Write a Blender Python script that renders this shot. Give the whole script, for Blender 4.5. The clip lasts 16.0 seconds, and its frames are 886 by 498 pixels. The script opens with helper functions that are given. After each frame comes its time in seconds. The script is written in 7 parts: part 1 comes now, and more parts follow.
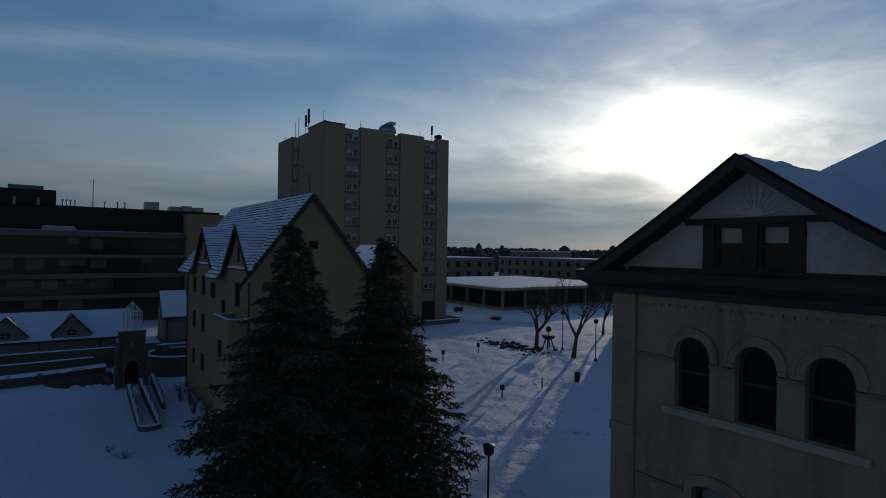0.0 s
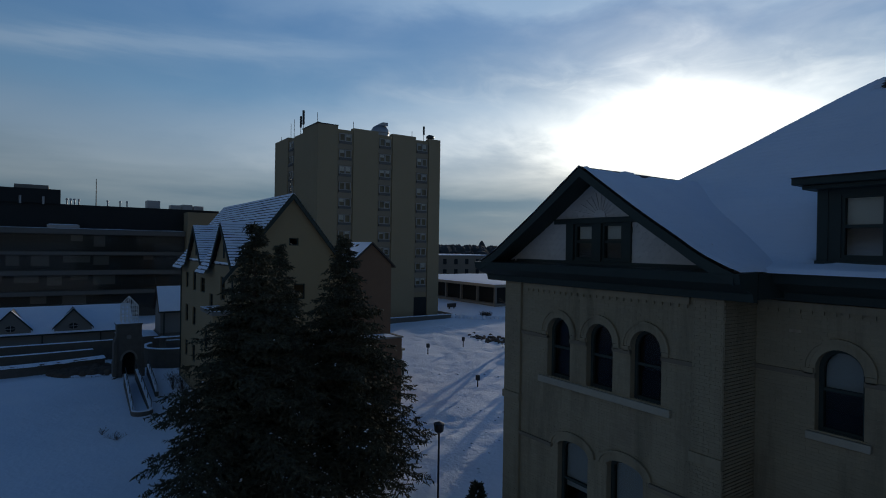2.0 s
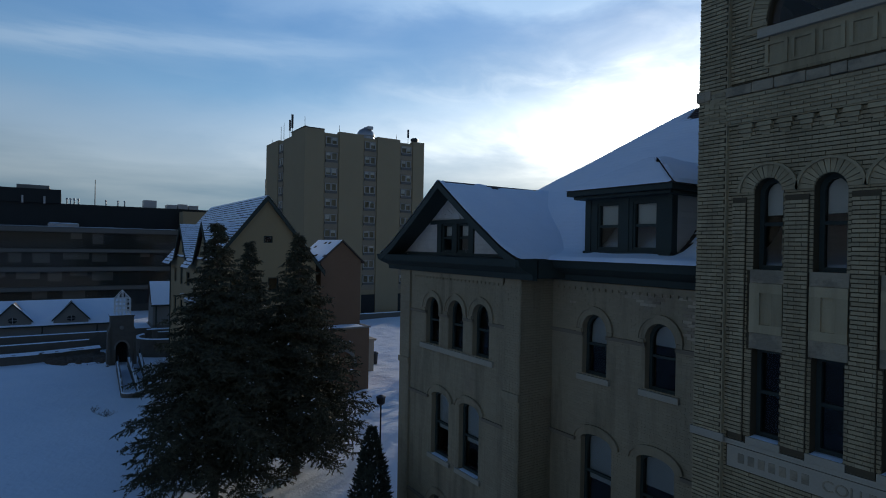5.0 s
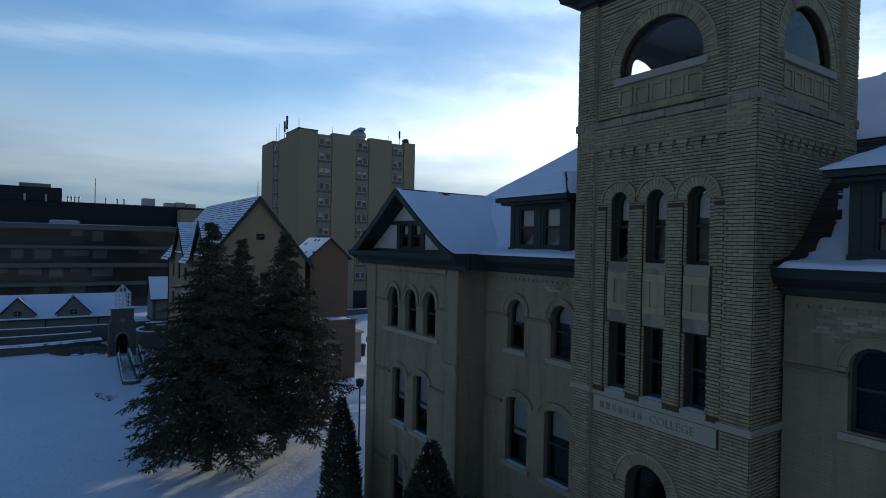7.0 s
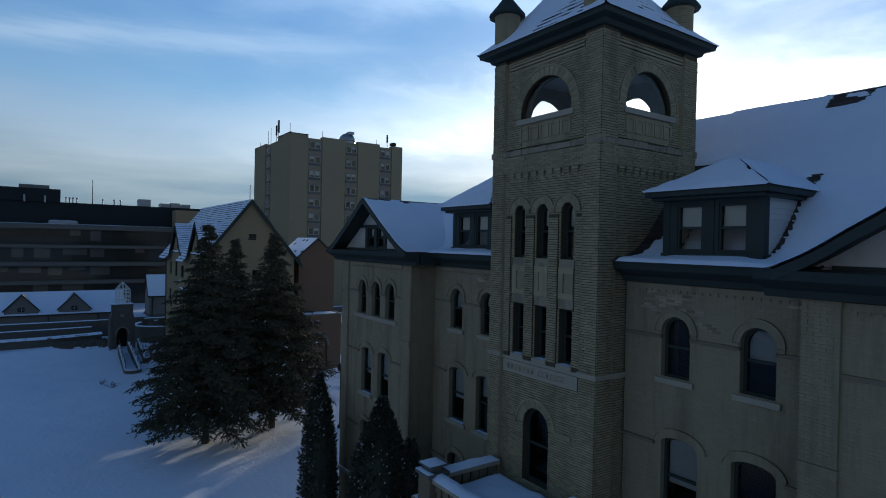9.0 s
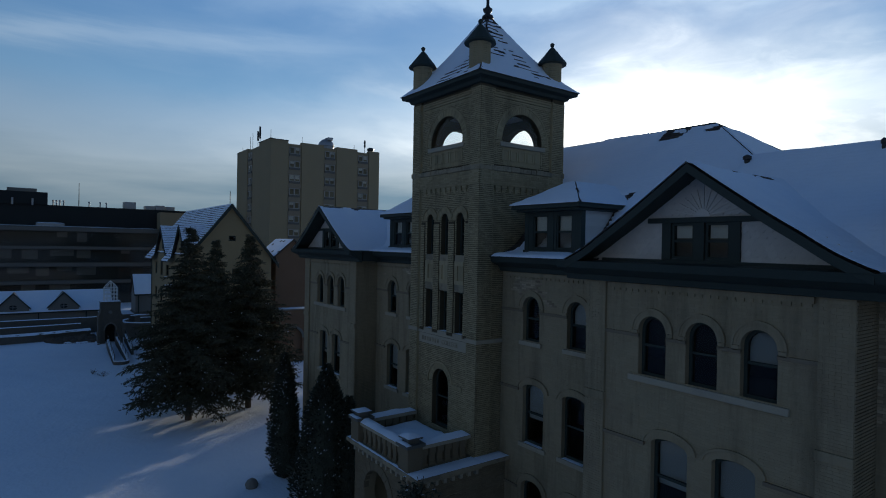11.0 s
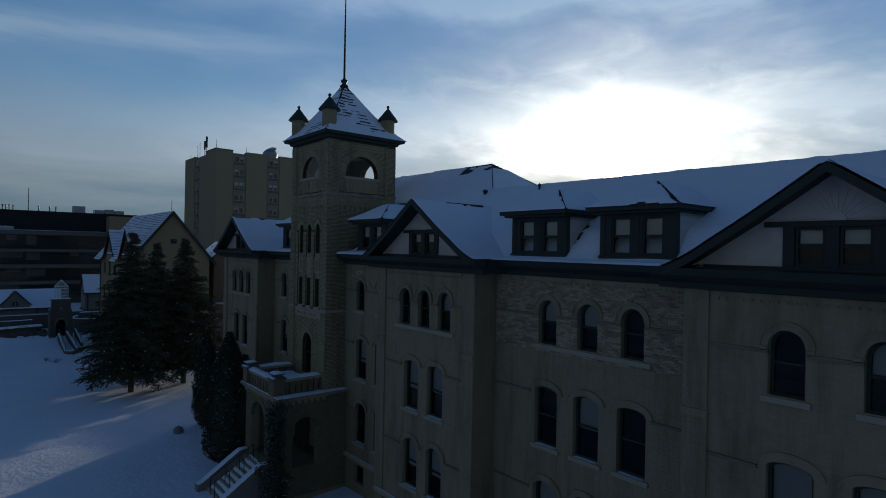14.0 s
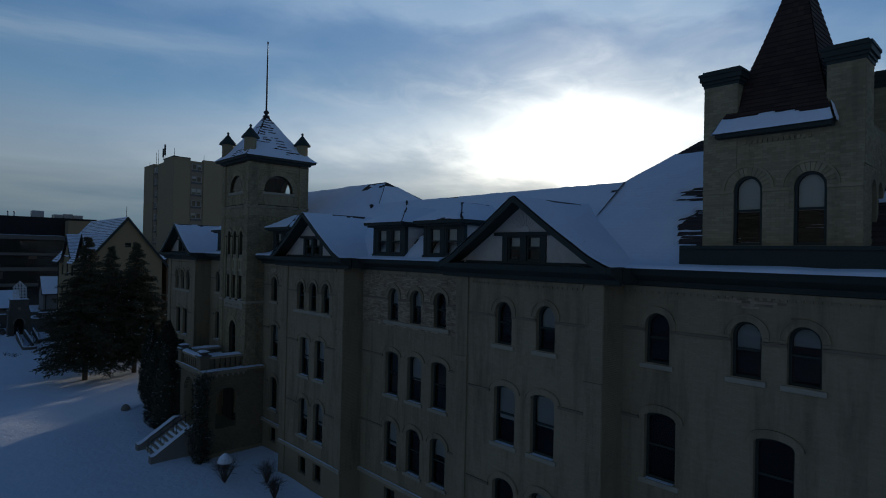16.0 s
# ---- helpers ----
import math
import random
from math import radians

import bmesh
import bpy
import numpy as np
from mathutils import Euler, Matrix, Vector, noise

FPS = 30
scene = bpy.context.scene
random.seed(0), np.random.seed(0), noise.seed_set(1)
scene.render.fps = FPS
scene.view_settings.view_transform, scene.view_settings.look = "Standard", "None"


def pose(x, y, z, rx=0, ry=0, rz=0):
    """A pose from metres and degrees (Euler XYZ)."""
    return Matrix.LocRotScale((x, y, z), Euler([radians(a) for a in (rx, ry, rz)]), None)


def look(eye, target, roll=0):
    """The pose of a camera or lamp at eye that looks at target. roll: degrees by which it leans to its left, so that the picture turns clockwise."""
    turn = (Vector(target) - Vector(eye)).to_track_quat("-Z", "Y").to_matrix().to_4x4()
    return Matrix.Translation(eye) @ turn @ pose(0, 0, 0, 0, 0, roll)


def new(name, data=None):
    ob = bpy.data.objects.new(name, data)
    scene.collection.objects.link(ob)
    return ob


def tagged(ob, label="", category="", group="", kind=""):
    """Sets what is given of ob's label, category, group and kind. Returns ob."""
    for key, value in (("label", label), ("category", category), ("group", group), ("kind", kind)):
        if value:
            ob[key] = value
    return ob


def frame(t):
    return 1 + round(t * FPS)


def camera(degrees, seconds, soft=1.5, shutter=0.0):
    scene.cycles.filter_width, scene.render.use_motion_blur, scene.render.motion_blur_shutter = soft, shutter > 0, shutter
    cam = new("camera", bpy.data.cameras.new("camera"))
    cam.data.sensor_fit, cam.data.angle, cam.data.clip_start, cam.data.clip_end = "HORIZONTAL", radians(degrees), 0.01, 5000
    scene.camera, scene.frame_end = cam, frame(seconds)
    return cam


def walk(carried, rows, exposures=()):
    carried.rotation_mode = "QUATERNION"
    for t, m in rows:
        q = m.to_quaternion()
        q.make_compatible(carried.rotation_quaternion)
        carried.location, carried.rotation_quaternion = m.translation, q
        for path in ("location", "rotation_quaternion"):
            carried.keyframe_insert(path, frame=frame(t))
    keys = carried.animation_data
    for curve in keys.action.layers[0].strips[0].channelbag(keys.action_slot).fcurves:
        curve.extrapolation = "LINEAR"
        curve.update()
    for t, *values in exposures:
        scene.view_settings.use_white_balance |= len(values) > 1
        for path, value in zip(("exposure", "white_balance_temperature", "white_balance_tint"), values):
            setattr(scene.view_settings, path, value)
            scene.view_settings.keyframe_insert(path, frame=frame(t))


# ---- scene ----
cam = camera(76.2, 16.0, soft=1.0)
PATH = [
    (0, (0.556, -0.167, 15.083), (-1.088, 0.972, 15.085), 0.9),
    (0.5, (1.415, -0.063, 15.094), (-0.233, 1.07, 15.093), 0.9),
    (1, (2.298, 0.157, 15.064), (0.648, 1.287, 15.061), 0.9),
    (1.5, (3.232, 0.377, 15.066), (1.578, 1.502, 15.06), 0.9),
    (2, (4.288, 0.539, 15.045), (2.631, 1.66, 15.039), 0.9),
    (2.5, (5.345, 0.701, 15.034), (3.688, 1.821, 15.028), 1.0),
    (3, (6.412, 0.841, 14.988), (4.754, 1.959, 14.985), 1.1),
    (3.5, (7.382, 0.972, 14.982), (5.723, 2.09, 14.977), 1.0),
    (4, (8.283, 1.081, 14.95), (6.623, 2.196, 14.944), 1.0),
    (6.5, (12.894, 0.674, 14.952), (11.234, 1.791, 14.938), 1.1),
    (7, (13.899, 0.441, 14.95), (12.242, 1.56, 14.934), 1.2),
    (7.5, (14.931, 0.184, 14.983), (13.276, 1.305, 14.963), 1.1),
    (8, (16.092, -0.174, 14.99), (14.44, 0.953, 14.971), 1.1),
    (10.5, (23.172, -1.637, 15.034), (21.543, -0.477, 15.018), 1.2),
    (11, (24.842, -1.964, 15.02), (23.223, -0.79, 15.006), 1.1),
    (11.5, (26.612, -2.273, 15.017), (25.004, -1.084, 15.005), 1.1),
    (12, (28.498, -2.52, 15.007), (26.903, -1.313, 14.999), 1.1),
    (12.5, (30.541, -2.711, 15.039), (28.96, -1.487, 15.031), 1.0),
    (13, (32.615, -2.946, 15.019), (31.047, -1.704, 15.01), 1.1),
    (13.5, (34.825, -3.306, 15.01), (33.273, -2.045, 15.005), 1.1),
    (14, (37.066, -3.643, 15.027), (35.529, -2.363, 15.026), 1.1),
    (14.5, (39.402, -3.982, 15.045), (37.881, -2.684, 15.046), 1.1),
    (15, (41.772, -4.347, 15.031), (40.268, -3.028, 15.038), 1.1),
    (15.5, (44.135, -4.636, 15.035), (42.648, -3.298, 15.044), 1.1),
    (16, (46.433, -4.858, 14.966), (44.963, -3.502, 14.984), 1.2),
]
walk(cam, [(t, look(eye, target, roll)) for t, eye, target, roll in PATH],
     [(0, -0.45), (1.5, -0.2), (3.5, 0.1), (7, 0.8), (8, 0.8), (11, 0.3), (12.5, 0.0), (14.5, -0.1), (16, -0.15)])

# ---- light ----
SUN_AZ, SUN_EL = 33.0, 8.4          # degrees from +y towards -x, and above the horizon
sa, se = radians(SUN_AZ), radians(SUN_EL)
SUN_DIR = Vector((-math.sin(sa) * math.cos(se), math.cos(sa) * math.cos(se), math.sin(se)))
sun = new("sun", bpy.data.lights.new("sun", "SUN"))
sun.data.energy, sun.data.angle, sun.data.color = 1.6, radians(0.6), (1.0, 0.88, 0.72)
sun.matrix_world = look(SUN_DIR * 300, (0, 0, 0))


class Nodes:
    """Short hand for node trees."""

    def __init__(self, tree):
        self.t = tree
        tree.nodes.clear()

    def n(self, kind, operation="", **kw):
        node = self.t.nodes.new(kind)
        if operation:
            node.operation = operation
        for k, v in kw.items():
            key = k[2:]
            node.inputs[int(key) if key.isdigit() else key.replace("_", " ")].default_value = v
        return node

    def l(self, a, b):
        self.t.links.new(a, b)

    def m(self, op, a, b=None, c=None):
        node = self.t.nodes.new("ShaderNodeMath")
        node.operation = op
        for i, v in enumerate((a, b, c)):
            if v is None:
                continue
            if isinstance(v, (int, float)):
                node.inputs[i].default_value = v
            else:
                self.l(v, node.inputs[i])
        return node.outputs[0]

    def mix(self, f, a, b, blend="MIX"):
        node = self.t.nodes.new("ShaderNodeMix")
        node.data_type, node.blend_type = "RGBA", blend
        for i, v in ((0, f), (6, a), (7, b)):
            if isinstance(v, (int, float)):
                node.inputs[i].default_value = v
            elif isinstance(v, tuple):
                node.inputs[i].default_value = (*v, 1)
            else:
                self.l(v, node.inputs[i])
        return node.outputs[2]

    def ramp(self, f, stops):
        node = self.t.nodes.new("ShaderNodeValToRGB")
        while len(node.color_ramp.elements) < len(stops):
            node.color_ramp.elements.new(0.5)
        for e, (p, c) in zip(node.color_ramp.elements, stops):
            e.position, e.color = p, (*c, 1) if isinstance(c, tuple) else (c, c, c, 1)
        self.l(f, node.inputs[0])
        return node.outputs[0]


world = bpy.data.worlds.new("winter_sky")
scene.world = world
world.use_nodes = True
w = Nodes(world.node_tree)
sky = w.n("ShaderNodeTexSky")
sky.sky_type, sky.sun_disc, sky.sun_elevation, sky.sun_rotation = "NISHITA", False, se, -sa
sky.altitude, sky.air_density, sky.dust_density, sky.ozone_density = 400, 1.0, 0.6, 2.5
co = w.n("ShaderNodeTexCoord").outputs["Generated"]
sep = w.n("ShaderNodeSeparateXYZ")
w.l(co, sep.inputs[0])
up = sep.outputs[2]
# angle to the sun, for the glow of thin cloud round it
dot = w.n("ShaderNodeVectorMath", operation="DOT_PRODUCT", i_1=SUN_DIR)
w.l(co, dot.inputs[0])
near = w.m("MAXIMUM", dot.outputs["Value"], 0.0)
ga = radians(10.4)
mid = Vector((-math.sin(sa) * math.cos(ga), math.cos(sa) * math.cos(ga), math.sin(ga)))
gap = w.n("ShaderNodeVectorMath", operation="SUBTRACT", i_1=mid)
w.l(co, gap.inputs[0])
gsq = w.n("ShaderNodeVectorMath", operation="DOT_PRODUCT")
w.l(gap.outputs[0], gsq.inputs[0])
w.l(gap.outputs[0], gsq.inputs[1])
rise = w.m("SUBTRACT", up, math.sin(ga))
# soft horizontal layers of thin cloud
def layer(scale, flat_by, detail, lo, hi, shift, twist=0.3):
    mp = w.n("ShaderNodeMapping")
    mp.inputs["Scale"].default_value = (scale, scale, scale * flat_by)
    mp.inputs["Location"].default_value = shift
    w.l(co, mp.inputs[0])
    tx = w.n("ShaderNodeTexNoise", i_Scale=1.0, i_Detail=detail, i_Roughness=0.55, i_Distortion=twist)
    w.l(mp.outputs[0], tx.inputs["Vector"])
    return w.ramp(tx.outputs[0], [(lo, 0.0), (hi, 1.0)])


rag = layer(3.2, 3.2, 7, 0.36, 0.68, (2.3, 0.7, 1.1), 0.35)
tall = w.m("MULTIPLY_ADD", w.m("SUBTRACT", rag, 0.5), 0.075, rise)
break_up = layer(5.5, 2.8, 8, 0.30, 0.72, (4.1, 2.2, 0.3), 0.45)
spread = w.m("MULTIPLY", w.m("ADD", gsq.outputs["Value"], w.m("MULTIPLY", w.m("MULTIPLY", tall, tall), 2.2)), w.m("MULTIPLY_ADD", break_up, -1.05, 1.6))


def bell(width):
    return w.m("EXPONENT", w.m("MULTIPLY", spread, -1.0 / (width * width)))


core = w.m("MULTIPLY", w.m("POWER", near, 1500.0), 3.0)
halo = w.m("ADD", w.m("MULTIPLY", bell(0.12), 1.7), w.m("ADD", w.m("MULTIPLY", bell(0.28), 0.62), w.m("MULTIPLY", bell(0.6), 0.05)))
# a long level band of lit cloud at the sun's height
long = w.m("EXPONENT", w.m("MULTIPLY", w.m("ADD", w.m("MULTIPLY", gsq.outputs["Value"], 4.5), w.m("MULTIPLY", w.m("MULTIPLY", tall, tall), 420.0)), -1.0))
halo = w.m("ADD", halo, w.m("MULTIPLY", long, 0.6))
thin = w.m("MULTIPLY", layer(1.5, 5.0, 5, 0.46, 0.80, (3.1, 1.7, 0.4)), 0.20)
wisps = w.m("MULTIPLY", layer(0.9, 9.0, 6, 0.50, 0.76, (0.4, 5.2, 2.0), 0.8), 0.18)
# flecks of cloud above the sun, and a white sheet higher up
fleck = layer(9.0, 2.2, 6, 0.50, 0.70, (1.3, 4.2, 0.5), 1.0)
fr = w.m("SUBTRACT", up, 0.272)
flecks = w.m("MULTIPLY", fleck, w.m("MULTIPLY", w.m("EXPONENT", w.m("MULTIPLY", w.m("MULTIPLY", fr, fr), -900.0)), w.m("EXPONENT", w.m("MULTIPLY", gsq.outputs["Value"], -9.0))))
hr = w.m("ADD", w.m("SUBTRACT", up, 0.405), w.m("MULTIPLY", w.m("SUBTRACT", rag, 0.5), 0.05))
sheet = w.m("MULTIPLY", w.m("EXPONENT", w.m("MULTIPLY", w.m("MULTIPLY", hr, hr), -900.0)), w.m("EXPONENT", w.m("MULTIPLY", gsq.outputs["Value"], -3.2)))
# one long feathered streak high on the left
cut = w.n("ShaderNodeVectorMath", operation="DOT_PRODUCT", i_1=Vector((-0.9594, -0.0477, 0.2779)).cross(Vector((-0.8809, 0.3518, 0.3167))).normalized())
w.l(co, cut.inputs[0])
feather = w.n("ShaderNodeTexNoise", i_Scale=5.0, i_Detail=5.0, i_Roughness=0.6)
fm = w.n("ShaderNodeMapping")
fm.inputs["Scale"].default_value = (1.0, 1.6, 14.0)
w.l(co, fm.inputs[0])
w.l(fm.outputs[0], feather.inputs["Vector"])
off = w.m("ADD", cut.outputs["Value"], w.m("MULTIPLY", w.m("SUBTRACT", feather.outputs[0], 0.5), 0.035))
streak = w.m("MULTIPLY", w.m("EXPONENT", w.m("MULTIPLY", w.m("MULTIPLY", off, off), -4200.0)), w.ramp(w.m("MULTIPLY_ADD", sep.outputs[1], 0.5, 0.5), [(0.36, 0.2), (0.5, 1.0), (0.68, 0.55), (0.75, 0.0)]))
cover = w.m("MINIMUM", w.m("ADD", w.m("ADD", w.m("ADD", thin, wisps), w.m("MULTIPLY", streak, 0.6)), w.m("ADD", w.m("MULTIPLY", flecks, 1.6), w.m("MULTIPLY", sheet, 1.6))), 1.0)
# the blue of the clear sky, darker away from the sun
blue = w.ramp(w.m("MAXIMUM", up, 0.0), [(0.0, (0.27, 0.305, 0.345)), (0.10, (0.275, 0.33, 0.39)), (0.24, (0.115, 0.255, 0.435)), (0.42, (0.036, 0.148, 0.375)), (0.62, (0.015, 0.056, 0.165)), (1.0, (0.009, 0.032, 0.10))])
side = w.m("ADD", 0.16, w.m("MULTIPLY", 0.84, w.m("POWER", w.m("MULTIPLY_ADD", dot.outputs["Value"], 0.5, 0.5), 1.6)))
comb = w.n("ShaderNodeCombineColor")
for i in range(3):
    w.l(side, comb.inputs[i])
clear = w.mix(1.0, blue, comb.outputs[0], "MULTIPLY")
sky_part = w.mix(1.0, sky.outputs[0], (0.02, 0.02, 0.02), "MULTIPLY")
clear = w.mix(1.0, clear, sky_part, "ADD")
cloud_tint = w.mix(1.0, w.ramp(w.m("MAXIMUM", up, 0.0), [(0.0, (0.46, 0.50, 0.54)), (0.12, (0.58, 0.64, 0.70)), (0.4, (0.42, 0.60, 0.80)), (0.7, (0.14, 0.20, 0.30)), (1.0, (0.05, 0.08, 0.14))]), comb.outputs[0], "MULTIPLY")
skyc = w.mix(w.m("MULTIPLY", cover, 0.58), clear, cloud_tint)
# the sun's light in the cloud, ragged where the cloud breaks up
gg = w.m("ADD", core, w.m("MULTIPLY", halo, w.m("ADD", 0.62, w.m("MULTIPLY", rag, 0.7))))
gl = w.n("ShaderNodeCombineColor")
for i, k in enumerate((1.0, 0.95, 0.82)):
    w.l(w.m("MULTIPLY", gg, k), gl.inputs[i])
skyc = w.mix(w.m("MULTIPLY", bell(0.3), 0.3), skyc, (0.06, 0.09, 0.11))
skyc = w.mix(1.0, skyc, gl.outputs[0], "ADD")
# a grey bank of cloud low down, in front of the glow
bank = w.n("ShaderNodeMapping")
bank.inputs["Scale"].default_value = (1.3, 1.3, 10.0)
w.l(co, bank.inputs[0])
bt = w.n("ShaderNodeTexNoise", i_Scale=1.5, i_Detail=5.0, i_Roughness=0.5)
w.l(bank.outputs[0], bt.inputs["Vector"])
edge = w.m("SUBTRACT", up, w.m("MULTIPLY", w.m("SUBTRACT", bt.outputs[0], 0.5), 0.22))
low = w.m("MULTIPLY", w.ramp(w.m("MAXIMUM", edge, 0.0), [(0.0, 0.85), (0.06, 0.8), (0.11, 0.36), (0.15, 0.0)]), w.ramp(bt.outputs[0], [(0.3, 0.78), (0.6, 1.0)]))
skyc = w.mix(low, skyc, w.mix(1.0, (0.085, 0.185, 0.275), comb.outputs[0], "MULTIPLY"))
# low haze opposite the sun, lit from the front; added to light the hall
anti = w.m("POWER", w.m("MULTIPLY_ADD", dot.outputs["Value"], -0.5, 0.5), 1.3)
hz = w.m("MULTIPLY", anti, w.ramp(w.m("MAXIMUM", up, 0.0), [(0.0, 1.0), (0.12, 0.8), (0.45, 0.0)]))
hc = w.n("ShaderNodeCombineColor")
for i, k in enumerate((0.15, 0.134, 0.112)):
    w.l(w.m("MULTIPLY", hz, k), hc.inputs[i])
skyc = w.mix(1.0, skyc, hc.outputs[0], "ADD")
# blue sky half-way up opposite the sun, out of view, brightened for the roofs
hi = w.m("MULTIPLY", anti, w.ramp(w.m("MAXIMUM", up, 0.0), [(0.15, 0.0), (0.4, 1.0), (0.75, 0.5), (1.0, 0.0)]))
hb = w.n("ShaderNodeCombineColor")
for i, k in enumerate((0.041, 0.09, 0.185)):
    w.l(w.m("MULTIPLY", hi, k), hb.inputs[i])
skyc = w.mix(1.0, skyc, hb.outputs[0], "ADD")
bg = w.n("ShaderNodeBackground", i_Strength=1.0)
w.l(skyc, bg.inputs[0])
w.l(bg.outputs[0], w.n("ShaderNodeOutputWorld").inputs[0])

# ---- materials ----


def material(name, color, rough=0.7, metal=0.0, vary=0.25, scale=6.0, fine=60.0, bump=0.15, dist=0.02, island=0.0, second=None, second_at=(0.5, 0.65), spec=0.4, per_object=0.0, streaks=0.0):
    """Two scales of variation on a base colour: broad stains and fine grain, with relief."""
    mat = bpy.data.materials.new(name)
    mat.use_nodes = True
    k = Nodes(mat.node_tree)
    tc = k.n("ShaderNodeNewGeometry")
    pos = tc.outputs["Position"]
    broad = k.n("ShaderNodeTexNoise", i_Scale=scale / 10, i_Detail=5.0, i_Roughness=0.6)
    grain = k.n("ShaderNodeTexNoise", i_Scale=fine / 2, i_Detail=4.0, i_Roughness=0.65)
    k.l(pos, broad.inputs["Vector"])
    k.l(pos, grain.inputs["Vector"])
    c = k.mix(broad.outputs[0], tuple(v * (1 - vary) for v in color), tuple(min(1, v * (1 + vary)) for v in color))
    if second:
        c = k.mix(k.ramp(broad.outputs[0], [(second_at[0], 0.0), (second_at[1], 1.0)]), c, second)
    c = k.mix(0.35, c, k.mix(grain.outputs[0], tuple(v * 0.6 for v in color), tuple(min(1, v * 1.35) for v in color)))
    if streaks:
        mp = k.n("ShaderNodeMapping")
        mp.inputs["Scale"].default_value = (1.7, 1.7, 0.22)
        k.l(pos, mp.inputs[0])
        run = k.n("ShaderNodeTexNoise", i_Scale=1.0, i_Detail=5.0, i_Roughness=0.65)
        k.l(mp.outputs[0], run.inputs["Vector"])
        c = k.mix(k.ramp(run.outputs[0], [(0.48, 0.0), (0.72, streaks)]), c, tuple(v * 0.42 for v in color))
    if island:
        f = k.m("ADD", 1 - island, k.m("MULTIPLY", tc.outputs["Random Per Island"], 2 * island))
        g = k.n("ShaderNodeCombineColor")
        for i in range(3):
            k.l(f, g.inputs[i])
        c = k.mix(1.0, c, g.outputs[0], "MULTIPLY")
    if per_object:
        oi = k.n("ShaderNodeObjectInfo")
        f = k.m("ADD", 1 - per_object, k.m("MULTIPLY", oi.outputs["Random"], 2 * per_object))
        g = k.n("ShaderNodeCombineColor")
        for i in range(3):
            k.l(f, g.inputs[i])
        c = k.mix(1.0, c, g.outputs[0], "MULTIPLY")
    b = k.n("ShaderNodeBsdfPrincipled", i_Roughness=rough, i_Metallic=metal)
    b.inputs["Specular IOR Level"].default_value = spec
    k.l(c, b.inputs["Base Color"])
    if bump:
        bp = k.n("ShaderNodeBump", i_Strength=bump, i_Distance=dist)
        k.l(k.m("ADD", grain.outputs[0], k.m("MULTIPLY", broad.outputs[0], 1.5)), bp.inputs["Height"])
        k.l(bp.outputs[0], b.inputs["Normal"])
    k.l(b.outputs[0], k.n("ShaderNodeOutputMaterial").inputs[0])
    return mat


BRICK = material("buff_brick", (0.345, 0.28, 0.168), 0.9, vary=0.28, scale=5, fine=90, bump=0.4, dist=0.012, island=0.15, second=(0.28, 0.225, 0.14), second_at=(0.52, 0.72), spec=0.15, streaks=0.6)
WALL_BRICK = material("worn_buff_brick", (0.315, 0.256, 0.165), 0.9, vary=0.34, scale=7, fine=90, bump=0.3, dist=0.01, island=0.045, second=(0.215, 0.165, 0.112), second_at=(0.46, 0.74), spec=0.15, streaks=0.75)
WALL_MORTAR = material("buff_mortar", (0.27, 0.219, 0.141), 0.95, vary=0.25, scale=5, fine=70, bump=0.3, dist=0.01, spec=0.1)
BRICK_ONE = material("buff_brick_single", (0.345, 0.28, 0.168), 0.9, vary=0.34, scale=8, fine=90, bump=0.35, dist=0.01, per_object=0.15, spec=0.15)
MORTAR = material("mortar_wall", (0.085, 0.068, 0.043), 0.95, vary=0.25, scale=5, fine=70, bump=0.3, dist=0.01, spec=0.1)
PALE_BRICK = material("pale_patched_brick", (0.365, 0.295, 0.205), 0.92, vary=0.3, scale=12, fine=80, bump=0.6, dist=0.02, island=0.32, second=(0.215, 0.155, 0.11), second_at=(0.44, 0.6), spec=0.1)
WORN_STONE = material("worn_stone_shelf", (0.325, 0.27, 0.185), 0.92, vary=0.35, scale=16, fine=40, bump=0.6, dist=0.03, second=(0.17, 0.145, 0.105), second_at=(0.48, 0.58), spec=0.12)
STONE = material("limestone", (0.37, 0.325, 0.245), 0.9, vary=0.25, scale=7, fine=60, bump=0.4, dist=0.015, second=(0.28, 0.25, 0.21), spec=0.15)
TRIM = material("dark_green_paint", (0.037, 0.048, 0.042), 0.6, vary=0.35, scale=9, fine=50, bump=0.1, spec=0.2)
SHINGLE = material("asphalt_shingle", (0.06, 0.045, 0.038), 0.9, vary=0.35, scale=8, fine=120, bump=0.4, island=0.35)
RUST_SHINGLE = material("red_brown_shingle", (0.055, 0.032, 0.024), 0.9, vary=0.35, scale=8, fine=120, bump=0.4, island=0.25)
SCALE_SHINGLE = material("pale_wall_shingle", (0.56, 0.52, 0.47), 0.8, vary=0.15, scale=8, fine=80, bump=0.15, island=0.05)
PORCH_BRICK = material("grimy_porch_brick", (0.195, 0.155, 0.102), 0.92, vary=0.35, scale=7, fine=80, bump=0.3, island=0.1, second=(0.14, 0.11, 0.07), second_at=(0.45, 0.7), spec=0.12)
# string courses: grime and the ledges' shadow lines together in one dark colour
LEDGE_BRICK = material("dark_ledge_brick", (0.20, 0.158, 0.11), 0.92, vary=0.35, scale=9, fine=80, bump=0.3)
BLIND = material("window_blind", (0.72, 0.67, 0.58), 0.8, vary=0.1, scale=8, fine=40, bump=0.05)
DULL_BLIND = material("dull_window_blind", (0.40, 0.39, 0.36), 0.8, vary=0.15, scale=8, fine=40, bump=0.05)
